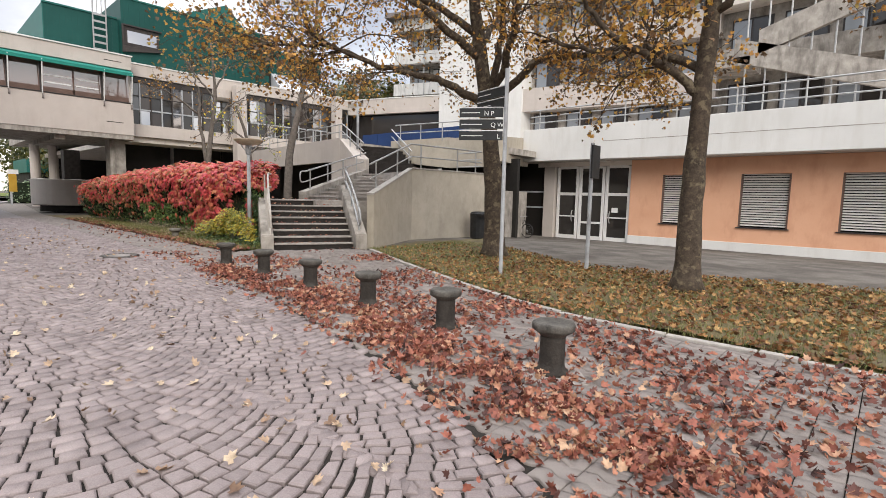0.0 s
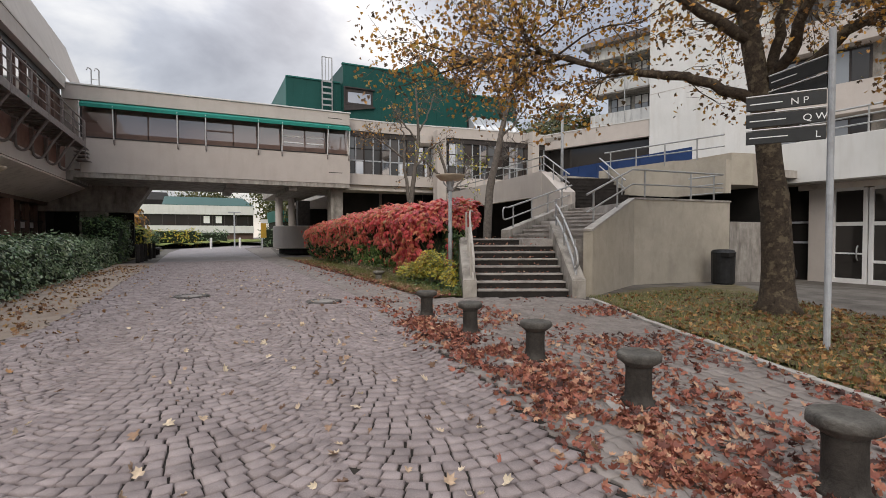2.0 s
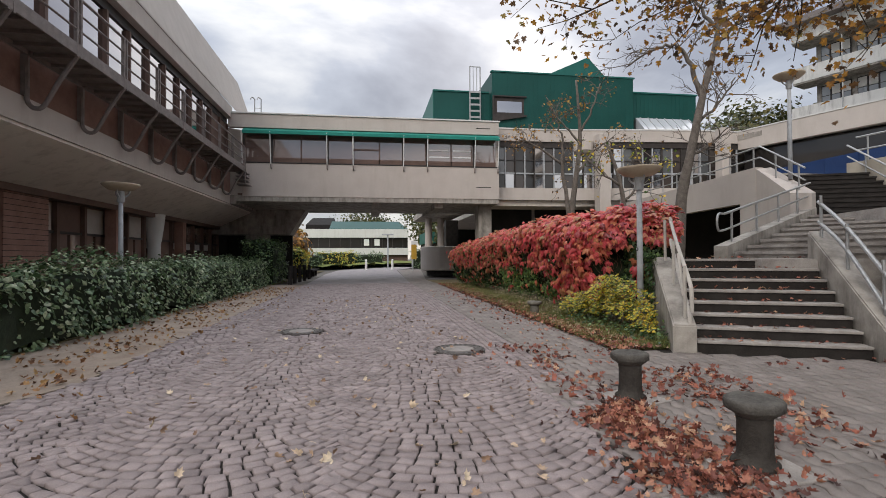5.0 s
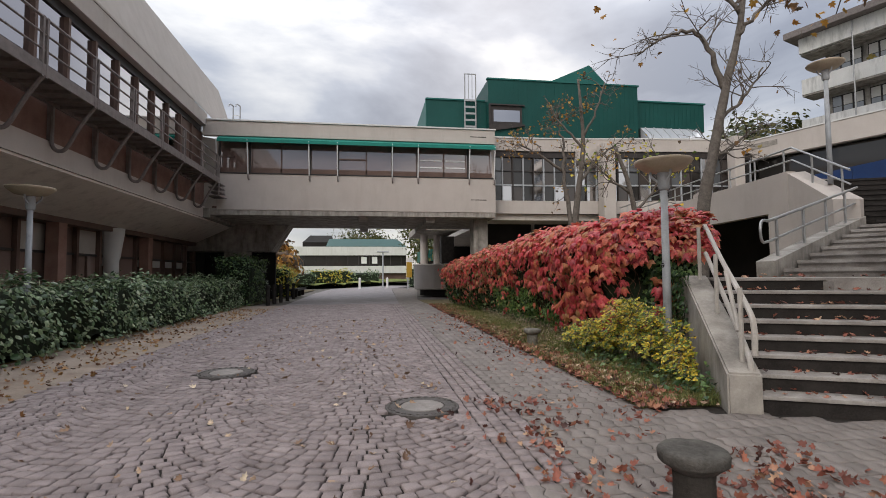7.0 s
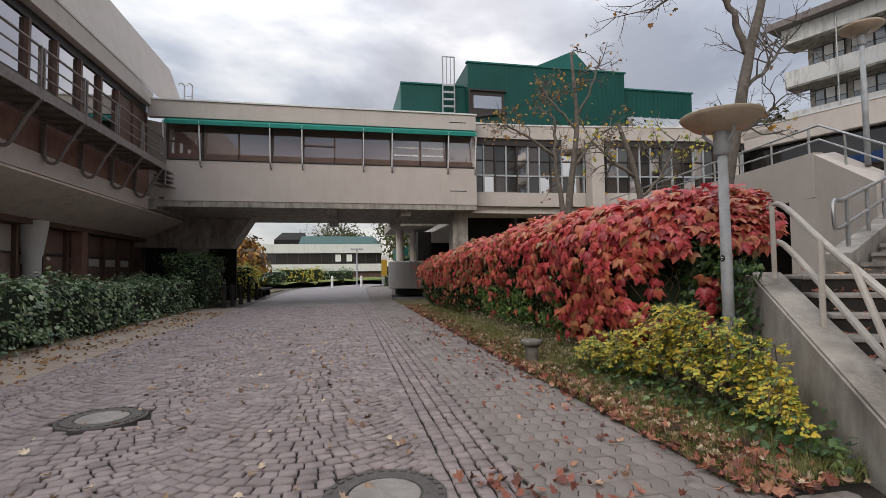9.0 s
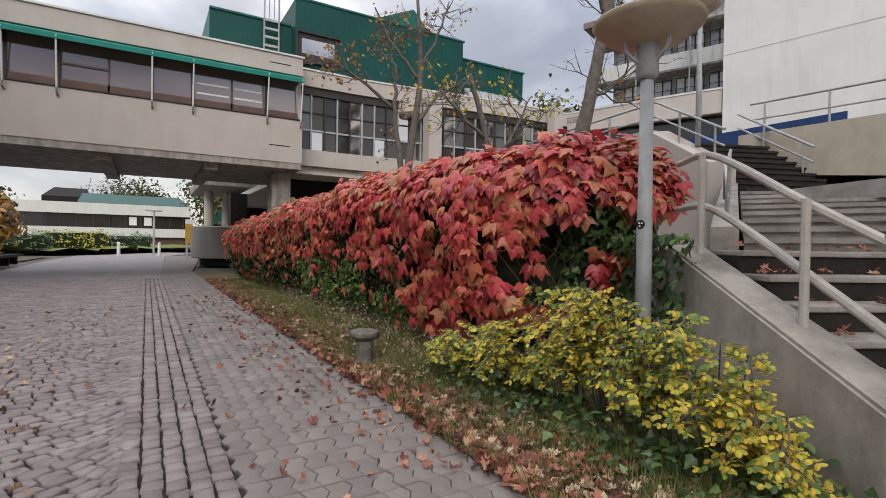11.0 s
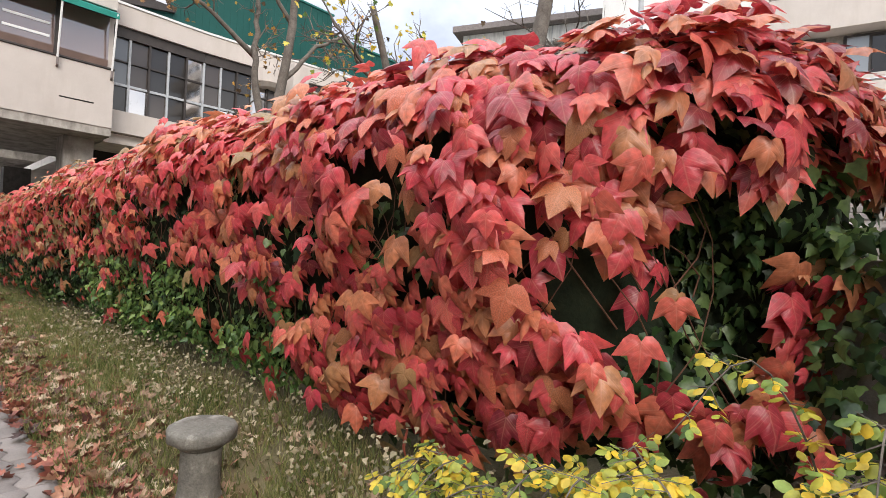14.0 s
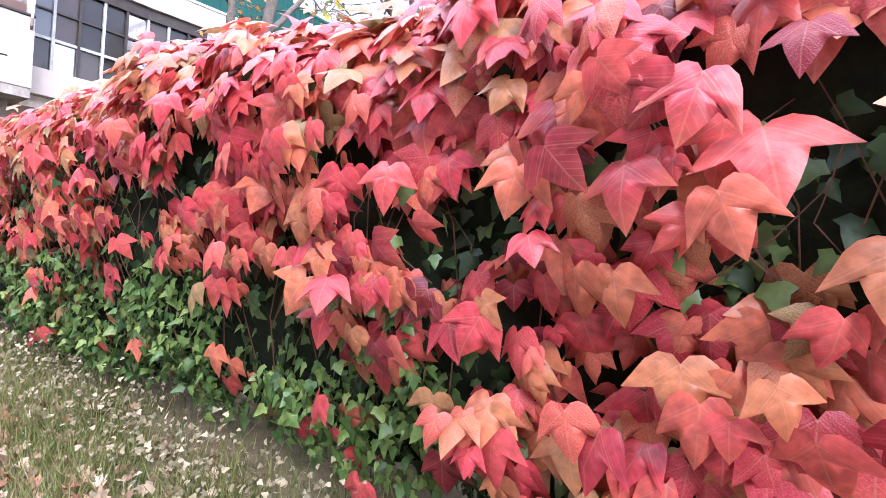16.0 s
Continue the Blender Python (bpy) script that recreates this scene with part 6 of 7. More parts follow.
leaf_coords(fol.data, np.concatenate([np.tile(t[0] * [1, 1, 0], (len(q), 1)) for t, q in zip(temps_v, groups_v)]))
NI = 8500
ix = vine_x(RNG.random(NI))
is_ = (PLEN[-1] - 1.6) * RNG.random(NI) ** 1.35
ihol = np.exp(-(((ix + 15.64) / 0.25) ** 2 + ((is_ - 1.35) / 0.52) ** 2))
ip, inn = vine_surface(ix, is_, RNG.normal(0.13, 0.05, NI) + 0.6 * ihol)
hx, hs_ = np.minimum(RNG.normal(-15.5, 0.3, 900), -15.12), RNG.normal(1.35, 0.45, 900)
hp, hn = vine_surface(hx, np.clip(hs_, 0.05, PLEN[-1]), RNG.normal(0.12, 0.05, 900) + 0.55 * np.exp(-(((hx + 15.64) / 0.25) ** 2 + ((hs_ - 1.35) / 0.52) ** 2)))
ip, inn = np.concatenate([ip, hp]), np.concatenate([inn, hn])
ik = (ip[:, 2] > 0.02) & ~((ip[:, 0] > -15.7) & (ip[:, 1] > 8.35))
ik &= (ip[:, 0] < -18.6) | (ip[:, 0] > -15.9) | (ip[:, 2] < 0.35) | (patch_noise(ip, 1.7, 23.0) > 0.0)
ip, inn = ip[ik], inn[ik]
mesh_of("ivy", [scatter(IVY_T, ip, frames_of(inn + jitter(len(ip), 0.4) + [0, 0, 0.3], np.tile([0, -0.2, -1.0], (len(ip), 1)) + jitter(len(ip), 0.5)), RNG.uniform(0.05, 0.1, len(ip)))], IVY, vine, "dark green ivy leaves")["kind"] = "stuff"
for k in range(80):
    x = float(vine_x(0.06 + 0.4 * RNG.random()))
    s0, s1 = RNG.uniform(0.2, 1.2), RNG.uniform(1.4, 2.3)
    line = [tuple(vine_surface(np.array([min(x + 0.25 * math.sin(3 * f + k), -15.12)]), np.array([s0 + (s1 - s0) * f]), np.array([0.09]))[0][0]) for f in np.linspace(0, 1, 6)]
    part("stem", tube(bmesh.new(), line, 0.004, 4, 0.002), STEM, vine)

nf = 3200
fx, fs_ = RNG.uniform(-23.5, -18.2, nf), RNG.uniform(0.05, 1.05, nf)
fp_, fn_ = vine_surface(fx, fs_, RNG.normal(0.05, 0.04, nf))
fk = (fp_[:, 2] > 0.03) & (patch_noise(fp_, 1.4, 6.0) > -0.12)
fp_, fn_ = fp_[fk], fn_[fk]
mesh_of("fresh_ivy", [scatter(IVY_T, fp_, frames_of(fn_ + jitter(len(fp_), 0.45) + [0, 0, 0.4], np.tile([0, -0.2, -1.0], (len(fp_), 1)) + jitter(len(fp_), 0.6)), RNG.uniform(0.045, 0.085, len(fp_)))], IVY2, vine, "light green ivy leaves")["kind"] = "stuff"

# ---- yellowing shrub by the lamp ----
shrub = thing("yellow_shrub", (-14.5, 6.4, 0), "low shrub with yellow and green autumn leaves", "shrub")
lp, ln_, lt_, lsz = [], [], [], []
bm = bmesh.new()
r1 = np.random.default_rng(11)
STOOLS = [(-16.3, 6.75, 0.5, 10), (-15.85, 6.8, 0.66, 15), (-15.4, 6.85, 0.6, 9), (-15.05, 6.9, 0.98, 15), (-14.65, 6.8, 1.05, 16), (-14.25, 6.8, 1.0, 15), (-13.85, 6.85, 0.82, 11), (-13.5, 6.8, 0.6, 9)]
for sx_, sy_, sh_, sn_ in STOOLS:
    for k in range(sn_):
        h = sh_ * r1.uniform(0.55, 1.08)
        b0 = Vector((sx_ + r1.normal(0, 0.06), sy_ + r1.normal(0, 0.05), -0.02))
        way = r1.uniform(-2.5, -0.64)
        out = Vector((math.cos(way), math.sin(way), 0)) * r1.uniform(0.25, 0.6)
        out.x *= 1.1
        line = smooth_path([b0, b0 + Vector((0, 0, h * 0.65)) + out * 0.2, b0 + Vector((0, 0, h)) + out * 0.6, b0 + Vector((0, 0, h * r1.uniform(0.6, 0.92))) + out * 1.05], 4)
        tube(bm, line, 0.006, 4, 0.002, False)
        for j, q in enumerate(line[4:]):
            d = (line[min(j + 5, len(line) - 1)] - line[j + 3]).normalized()
            for s in (-1, 1):
                if r1.random() < 0.18:
                    continue
                sd = (d.cross(Vector((0, 0, 1))).normalized() * s + d * r1.uniform(0.1, 0.8) + Vector(r1.normal(0, 0.25, 3))).normalized()
                face = Vector((r1.normal(0, 0.3), -0.35 + r1.normal(0, 0.3), 1.0))
                stalk = r1.uniform(0.07, 0.12)
                tube(bm, [q, q + sd * stalk], 0.002, 3, 0.001, False)
                side = sd.cross(face).normalized()
                for f, w in ((0.3, -1), (0.35, 1), (0.6, -1), (0.65, 1), (0.9, -1), (0.95, 1), (1.0, 0)):
                    lp.append(tuple(q + sd * stalk * f + Vector((0, 0, -0.02 * f))))
                    ln_.append(tuple(face + Vector(r1.normal(0, 0.25, 3)) + side * w * 0.3))
                    lt_.append(tuple(side * w * 0.9 + sd * (0.55 if w else 1.0) + Vector((0, 0, -0.25))))
                    lsz.append(r1.uniform(0.03, 0.048))
part("twigwork", bm, BARK2, shrub)["kind"] = "stuff"
mesh_of("leaves", [scatter(OVAL_T, np.array(lp), frames_of(np.array(ln_), np.array(lt_)), np.array(lsz), r1.uniform(1.0, 1.5, len(lp)))], YBUSH, shrub)["kind"] = "stuff"
wi = thing("wall_ivy", (-14.5, 7.5, 0.6), "ivy creeping over the top of the cheek wall", "ivy", kind="stuff")
wv = np.array([tuple(SM @ Vector((RNG.normal(-0.06, 0.05), 3.2 - 1.1 * RNG.random() ** 1.4, min(RNG.uniform(0.1, 1.75), 1.42 + 0.06 * RNG.random())))) for _ in range(900)])
mesh_of("ivy", [scatter(IVY_T, wv, frames_of(jitter(900, 0.4) + [-0.4, -0.9, 0.4], jitter(900, 0.5) + [0, -0.2, -1]), RNG.uniform(0.05, 0.09, 900))], IVY, wi)
gc = thing("ivy_ground_cover", (-14, 6.3, 0), "dark ivy and weeds under the shrub", "ground cover", kind="stuff")
ngc = 1100
gpx = np.column_stack([RNG.uniform(-16.2, -12.7, ngc), RNG.normal(6.6, 0.22, ngc), np.abs(RNG.normal(0.06, 0.1, ngc)) + 0.02])
gpx = gpx[gpx[:, 1] > 6.05]
mesh_of("ivy", [scatter(IVY_T, gpx, frames_of(jitter(len(gpx), 0.4) + [0, -0.5, 1], jitter(len(gpx), 1.0) + [0, -0.6, 0]), RNG.uniform(0.04, 0.09, len(gpx)))], IVY, gc)


# ---- clipped hedge and dark evergreen ----
def leafy_box(name, x0, x1, y0, y1, z1, count, material, label, category, size=(0.045, 0.085), lump=0.13):
    t = thing(name, ((x0 + x1) / 2, (y0 + y1) / 2, 0), label, category)
    nx = max(3, int((x1 - x0) / 0.5))
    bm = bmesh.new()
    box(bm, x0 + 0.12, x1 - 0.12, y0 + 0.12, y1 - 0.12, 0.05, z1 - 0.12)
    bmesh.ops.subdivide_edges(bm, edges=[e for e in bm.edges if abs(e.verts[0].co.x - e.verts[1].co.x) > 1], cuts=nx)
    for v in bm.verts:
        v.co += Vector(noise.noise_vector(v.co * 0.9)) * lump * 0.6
    # Solid core whose near-black colour paints the shade inside the hedge.
    part("inner_mass", bm, LEAFSHADE, t)
    a_top, a_f, a_e = (x1 - x0) * (y1 - y0), (x1 - x0) * z1, (y1 - y0) * z1
    tot = a_top + 2 * a_f + 2 * a_e
    ps, nsv = [], []
    for area, f in ((a_top, "t"), (a_f, "f"), (a_f, "b"), (a_e, "l"), (a_e, "r")):
        n = int(count * area / tot)
        u, w = RNG.random(n), RNG.random(n)
        if f == "t":
            p, nn = np.column_stack([x0 + (x1 - x0) * u, y0 + (y1 - y0) * w, np.full(n, z1)]), (0, 0, 1)
        elif f in "fb":
            p, nn = np.column_stack([x0 + (x1 - x0) * u, np.full(n, y1 if f == "f" else y0), z1 * w]), (0, 1 if f == "f" else -1, 0.4)
        else:
            p, nn = np.column_stack([np.full(n, x0 if f == "l" else x1), y0 + (y1 - y0) * u, z1 * w]), (-1 if f == "l" else 1, 0, 0.4)
        ps.append(p)
        nsv.append(np.tile(nn, (n, 1)).astype(float))
    p, nn = np.concatenate(ps), np.concatenate(nsv)
    amp = np.array([noise.noise((q[0] * 0.8, q[1] * 0.8, q[2] * 1.2)) + 0.6 * noise.noise((q[0] * 2.7, q[1] * 2.7, q[2] * 3.1)) for q in p]) * lump + RNG.normal(0, 0.06, len(p))
    p = p + nn * amp[:, None]
    p[:, 2] = np.maximum(p[:, 2], 0.03)
    mesh_of("leaves", [scatter(OVAL_T, p, frames_of(nn + jitter(len(p), 0.5) + [0, 0, 0.3], jitter(len(p), 0.7) + nn * 0.4), RNG.uniform(*size, len(p)), RNG.uniform(0.9, 1.4, len(p)))], material, t)["kind"] = "stuff"
    return t


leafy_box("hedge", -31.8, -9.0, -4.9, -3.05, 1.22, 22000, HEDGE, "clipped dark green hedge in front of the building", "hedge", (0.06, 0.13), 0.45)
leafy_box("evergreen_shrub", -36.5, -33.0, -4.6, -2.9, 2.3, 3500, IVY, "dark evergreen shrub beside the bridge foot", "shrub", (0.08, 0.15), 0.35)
leafy_box("roadside_shrub", -45, -42.5, -4.2, -2.6, 1.9, 1500, YBUSH, "green and yellow shrub beyond the bridge", "shrub", (0.1, 0.18), 0.5)
for k, (x, y, h) in enumerate(((-68, -6, 1.7), (-72, -2, 2.0), (-75, -11, 2.2), (-80, 2, 1.8), (-70, 10.5, 2.2))):
    leafy_box("meadow_shrub", x - 1.6, x + 1.6, y - 2.6, y + 2.2, h, 1100, YBUSH if k == 1 else HEDGE, "rounded green shrub on the far meadow", "shrub", (0.14, 0.26), 0.7)


# ---- trees ----
def limb_mesh(points, r0, r1_, n=8):
    return tube(bmesh.new(), smooth_path(points, 5), r0, n, r1_)


def tree(name, label, base, trunk, r0, r1_, limbs, leaf_n, leaf_material, bark, seed, twig=1.0, leaf_size=(0.09, 0.16), droop=0.5, twigs_per=9, cover=1.0):
    """trunk: points; limbs: lists of points with start and end radius. Twigs and leaves grow from the limbs' outer halves."""
    rg = np.random.default_rng(seed)
    t = thing(name, base, label, "tree")
    bm = limb_mesh(trunk, r0, r1_, 14)
    for v in bm.verts:
        v.co += Vector(noise.noise_vector(v.co * 2.5)) * r0 * 0.12
        if v.co.z < base[2] + 0.4:
            k = 1 + 0.45 * (1 - (v.co.z - base[2]) / 0.4) ** 2
            v.co.x, v.co.y = base[0] + (v.co.x - base[0]) * k, base[1] + (v.co.y - base[1]) * k
    part("trunk", bm, bark, t, smooth=True)
    ends = []
    for pts_, ra, rb in limbs:
        line = smooth_path(pts_, 6)
        line = [p + Vector(rg.normal(0, ra * 0.35, 3)) if 0 < i < len(line) - 1 else p for i, p in enumerate(line)]
        bm = tube(bmesh.new(), line, ra, 8, rb)
        lm = part("limb", bm, bark, t, smooth=True)
        tw = bmesh.new()
        for j in range(twigs_per):
            f = rg.uniform(0.3, 1.0)
            i = min(len(line) - 2, int(f * (len(line) - 1)))
            p = line[i]
            d = (line[i + 1] - p).normalized()
            out = (d * 0.6 + Vector(rg.normal(0, 0.75, 3))).normalized()
            out.z = max(out.z, -0.12)
            ln = rg.uniform(0.9, 1.9) * twig
            mid = p + out * ln * 0.5 + Vector(rg.normal(0, 0.1, 3))
            end = p + out * ln + Vector((0, 0, -droop * ln * 0.25))
            tube(tw, smooth_path([p, mid, end], 3), 0.022 * twig ** 0.5, 5, 0.008, False)
            ends.append((mid, 0.5))
            for q in range(4):
                o2 = (out + Vector(rg.normal(0, 0.7, 3))).normalized()
                s = mid.lerp(end, rg.random())
                e2 = s + o2 * rg.uniform(0.4, 0.9) * twig + Vector((0, 0, -droop * 0.15))
                tube(tw, [s, s.lerp(e2, 0.5) + Vector(rg.normal(0, 0.04, 3)), e2], 0.01, 4, 0.004, False)
                ends += [(s.lerp(e2, 0.55), 1), (e2, 1)]
                for w in range(2):
                    e3 = s.lerp(e2, rg.uniform(0.3, 0.9))
                    f3 = e3 + (o2 + Vector(rg.normal(0, 0.9, 3))).normalized() * rg.uniform(0.2, 0.45) * twig
                    tube(tw, [e3, f3], 0.006, 3, 0.003, False)
                    ends.append((f3, 1))
        part("twigwork", tw, bark, lm)["kind"] = "stuff"
    if leaf_n:
        c = np.array([tuple(e[0]) for e in ends])
        pick = rg.integers(0, len(c), leaf_n)
        dens = np.array([noise.noise((q[0] * 0.55, q[1] * 0.55, q[2] * 0.55 + seed)) for q in c[pick]])
        pick = pick[(dens > -0.18) | (rg.random(leaf_n) < 0.3 * cover)]
        p = c[pick] + rg.normal(0, 0.16, (len(pick), 3)) * twig
        mesh_of("crown", [scatter(PLANE_T, p, frames_of(rg.normal(0, 0.7, (len(p), 3)) + [0, 0, 0.6], rg.normal(0, 0.5, (len(p), 3)) + [0, 0, -0.9]), rg.uniform(*leaf_size, len(p)), rg.uniform(0.7, 1.1, len(p)))], leaf_material, t)["kind"] = "stuff"
    return t


tree("plane_tree", "large plane tree with mottled bark and thinning orange leaves", (-7.8, 10.55, 0),
     [(-7.8, 10.55, -0.1), (-7.82, 10.5, 1.5), (-7.95, 10.4, 3.2), (-8.15, 10.2, 5.0), (-8.35, 10.0, 7.0), (-8.4, 9.8, 9.5)], 0.29, 0.09,
     [([(-7.95, 10.4, 3.9), (-8.9, 9.3, 4.45), (-9.8, 7.9, 4.75), (-10.5, 6.6, 5.3)], 0.12, 0.03),
      ([(-9.8, 7.9, 4.75), (-10.1, 7.1, 4.95), (-10.5, 6.2, 4.9), (-10.8, 5.4, 4.75)], 0.05, 0.02),
      ([(-8.1, 10.2, 5.0), (-9.1, 8.6, 6.2), (-10.4, 6.8, 7.0), (-11.8, 5.2, 7.2)], 0.11, 0.03),
      ([(-8.2, 10.1, 5.6), (-9.8, 9.6, 6.8), (-11.4, 8.6, 7.4), (-12.6, 7.4, 7.4)], 0.1, 0.03),
      ([(-7.9, 10.4, 4.2), (-6.9, 9.8, 5.4), (-6.0, 8.6, 6.6), (-5.2, 7.2, 7.2)], 0.11, 0.03),
      ([(-7.85, 10.45, 4.0), (-6.6, 10.6, 4.9), (-5.2, 10.7, 4.7), (-3.6, 10.9, 4.7)], 0.12, 0.03),
      ([(-7.95, 10.4, 4.4), (-7.6, 10.3, 5.8), (-7.3, 9.9, 7.4), (-7.0, 9.4, 9.0)], 0.1, 0.03),
      ([(-8.2, 10.2, 5.4), (-8.6, 11.4, 6.4), (-9.4, 12.8, 7.4)], 0.09, 0.03),
      ([(-8.3, 10.0, 6.5), (-8.9, 8.6, 7.9), (-9.3, 7.2, 8.8)], 0.08, 0.03),
      ([(-8.35, 9.9, 7.5), (-7.2, 8.6, 8.6), (-6.4, 7.4, 9.2)], 0.07, 0.025)],
     30000, PLANELEAF, BARK, 21, 1.15, (0.05, 0.095), twigs_per=13)
tree("plane_tree", "plane tree with a blotched trunk standing in the leafy lawn", (-2.6, 9.1, 0),
     [(-2.6, 9.1, -0.1), (-2.62, 9.1, 1.5), (-2.58, 9.1, 3.2), (-2.5, 9.12, 5.0), (-2.35, 9.2, 8.0)], 0.215, 0.09,
     [([(-2.6, 9.1, 3.3), (-3.2, 8.75, 3.9), (-3.9, 8.3, 4.4), (-4.4, 7.9, 5.3)], 0.085, 0.03),
      ([(-2.6, 9.1, 3.7), (-3.6, 9.3, 4.3), (-4.8, 9.4, 4.5), (-6.0, 9.3, 4.9)], 0.08, 0.03),
      ([(-2.5, 9.1, 4.6), (-1.6, 8.8, 5.4), (-0.7, 8.3, 6.2)], 0.08, 0.03),
      ([(-2.5, 9.1, 4.8), (-3.1, 7.8, 6.0), (-3.5, 6.6, 6.8)], 0.08, 0.03),
      ([(-2.45, 9.1, 5.0), (-1.6, 10.2, 5.6), (-0.6, 11.2, 6.0)], 0.08, 0.03),
      ([(-2.4, 9.15, 6.0), (-3.4, 9.9, 7.2), (-4.4, 10.8, 8.0)], 0.07, 0.03)],
     9000, PLANELEAF, BARK, 5, 1.0, (0.05, 0.095))
tree("small_tree", "slim twin-stemmed tree with a few withered leaves", (-24.8, 10.1, 0),
     [(-24.8, 10.1, -0.1), (-24.8, 10.15, 2.6), (-24.7, 10.35, 4.6), (-24.6, 10.5, 6.3), (-24.7, 10.4, 8.6)], 0.17, 0.04,
     [([(-24.8, 10.1, 2.9), (-24.9, 9.9, 4.6), (-25.0, 9.9, 6.2), (-25.1, 9.7, 7.4)], 0.1, 0.02),
      ([(-24.7, 10.4, 4.8), (-24.6, 11.2, 5.8), (-24.5, 11.9, 6.2)], 0.06, 0.02),
      ([(-25.0, 9.9, 5.2), (-25.1, 8.9, 5.9), (-25.2, 8.2, 6.3)], 0.06, 0.02),
      ([(-24.6, 10.5, 6.4), (-24.4, 11.0, 7.5), (-24.4, 11.3, 8.4)], 0.05, 0.02),
      ([(-24.65, 10.5, 6.0), (-24.8, 9.7, 7.0), (-24.9, 9.2, 7.9)], 0.05, 0.02)],
     620, PLANELEAF, BARK2, 31, 0.5, (0.06, 0.11), 0.2, 10)
tree("small_tree", "bare leaning tree with forked branches", (-19.4, 11.2, 0),
     [(-19.4, 11.2, -0.1), (-19.4, 11.35, 2.9), (-19.3, 11.6, 4.4), (-19.25, 12.0, 6.2), (-19.1, 12.4, 8.0), (-19.0, 12.6, 10.5)], 0.19, 0.05,
     [([(-19.25, 12.0, 6.2), (-19.35, 11.7, 7.2), (-19.4, 11.2, 7.8), (-19.5, 10.4, 7.6), (-19.5, 9.7, 7.1)], 0.08, 0.02),
      ([(-19.1, 12.3, 7.6), (-19.0, 13.0, 8.4), (-18.9, 13.6, 8.8)], 0.06, 0.02),
      ([(-19.3, 11.8, 5.4), (-19.2, 12.5, 6.0), (-19.1, 13.0, 6.8)], 0.05, 0.02),
      ([(-19.1, 12.4, 8.2), (-19.3, 11.8, 9.2), (-19.4, 11.2, 9.8)], 0.06, 0.02),
      ([(-19.3, 11.5, 4.4), (-19.2, 12.0, 4.6), (-19.2, 12.6, 5.1)], 0.04, 0.015)],
     90, PLANELEAF, BARK2, 41, 0.75, (0.08, 0.13), 0.0, 10)
tree("small_tree", "pale dead snag with thin bare shoots", (-21.3, 10.6, 0),
     [(-21.3, 10.6, -0.1), (-21.3, 10.6, 2.6), (-21.3, 10.4, 4.0), (-21.35, 10.0, 5.2)], 0.1, 0.05,
     [([(-21.3, 10.5, 3.2), (-21.2, 11.1, 3.9), (-21.1, 11.6, 4.9)], 0.05, 0.015),
      ([(-21.3, 10.4, 3.8), (-21.3, 9.7, 4.3), (-21.3, 9.2, 4.7)], 0.045, 0.015)],
     260, YBUSH, BARK2, 51, 0.6, (0.06, 0.1), 0.1, 9)


def far_crown(x, y, z0, r, h, seed, material=FARTREE):
    rg = np.random.default_rng(seed)
    t = thing("far_tree", (x, y, 0), "rounded dark green tree behind the buildings", "tree", group="far trees")
    part("trunk", tube(bmesh.new(), [(x, y, 0), (x + 0.2, y, z0), (x, y, z0 + h * 0.6)], 0.4, 8, 0.12), BARK2, t)
    c = rg.normal(0, 1, (26, 3))
    c /= np.linalg.norm(c, axis=1, keepdims=True)
    c = c * rg.uniform(0.35, 0.95, (26, 1)) * [r, r, h * 0.5] + [x, y, z0 + h * 0.5]
    n = 3800
    p = c[rg.integers(0, 26, n)] + rg.normal(0, r * 0.17, (n, 3))
    mesh_of("crown", [scatter(OVAL_T, p, frames_of(p - [x, y, z0 + h * 0.3] + rg.normal(0, r * 0.4, (n, 3)), rg.normal(0, 1, (n, 3))), rg.uniform(0.3, 0.6, n), rg.uniform(1, 1.8, n))], material, t)["kind"] = "stuff"


for k, (x, y, z0, r, h) in enumerate(((-52, 37, 6, 5, 9), (-48, 33, 6, 4, 7), (-60, 40, 6, 6, 9), (-78, 16, 2, 5, 8), (-98, 14, 3, 6, 9), (-120, -22, 3, 7, 9), (-130, 2, 4, 8, 10), (-56, 46.0, 10.5, 4.8, 8.8), (-57, 51.5, 10, 4.5, 9))):
    far_crown(x, y, z0, r, h, 60 + k)
far_crown(-58, -6.5, 0.8, 2.6, 4.0, 80, PLANELEAF)

# ---- fallen leaves and grass ----

def fallen(name, label, material, pts2, z, size=(0.07, 0.14), flat=0.35):
    n = len(pts2)
    p = np.column_stack([pts2, np.full(n, 0.0) + z])
    p[:, 2] += np.abs(RNG.normal(0.012, 0.012, n)) - hollow(p[:, 0], p[:, 1])
    rot = frames_of(jitter(n, flat) + [0, 0, 1], jitter(n, 1.0) * [1, 1, 0.1])
    half = RNG.random(n) < 0.88
    sc = RNG.uniform(*size, n)
    ob = mesh_of(name, [scatter(DRY_T, p[half], rot[half], sc[half], RNG.uniform(0.45, 0.95, half.sum())), scatter(PLANE_T, p[~half] + [0, 0, 0.012], rot[~half], sc[~half], RNG.uniform(0.7, 1.1, (~half).sum()))], material, None)
    return tagged(ob, label, "fallen leaves", kind="stuff")


def sample(n, x0, x1, fy):
    x = RNG.uniform(x0, x1, n)
    return np.column_stack([x, fy(x, n)])


edge = np.vectorize(road_edge)
kerbv = np.vectorize(kerb_y)
drift = sample(15500, -10.3, 2.5, lambda x, n: edge(x) + 0.25 + RNG.normal(0.32, 0.3, n) * np.interp(x, [-10, -4, 2], [0.65, 1.0, 1.6]))
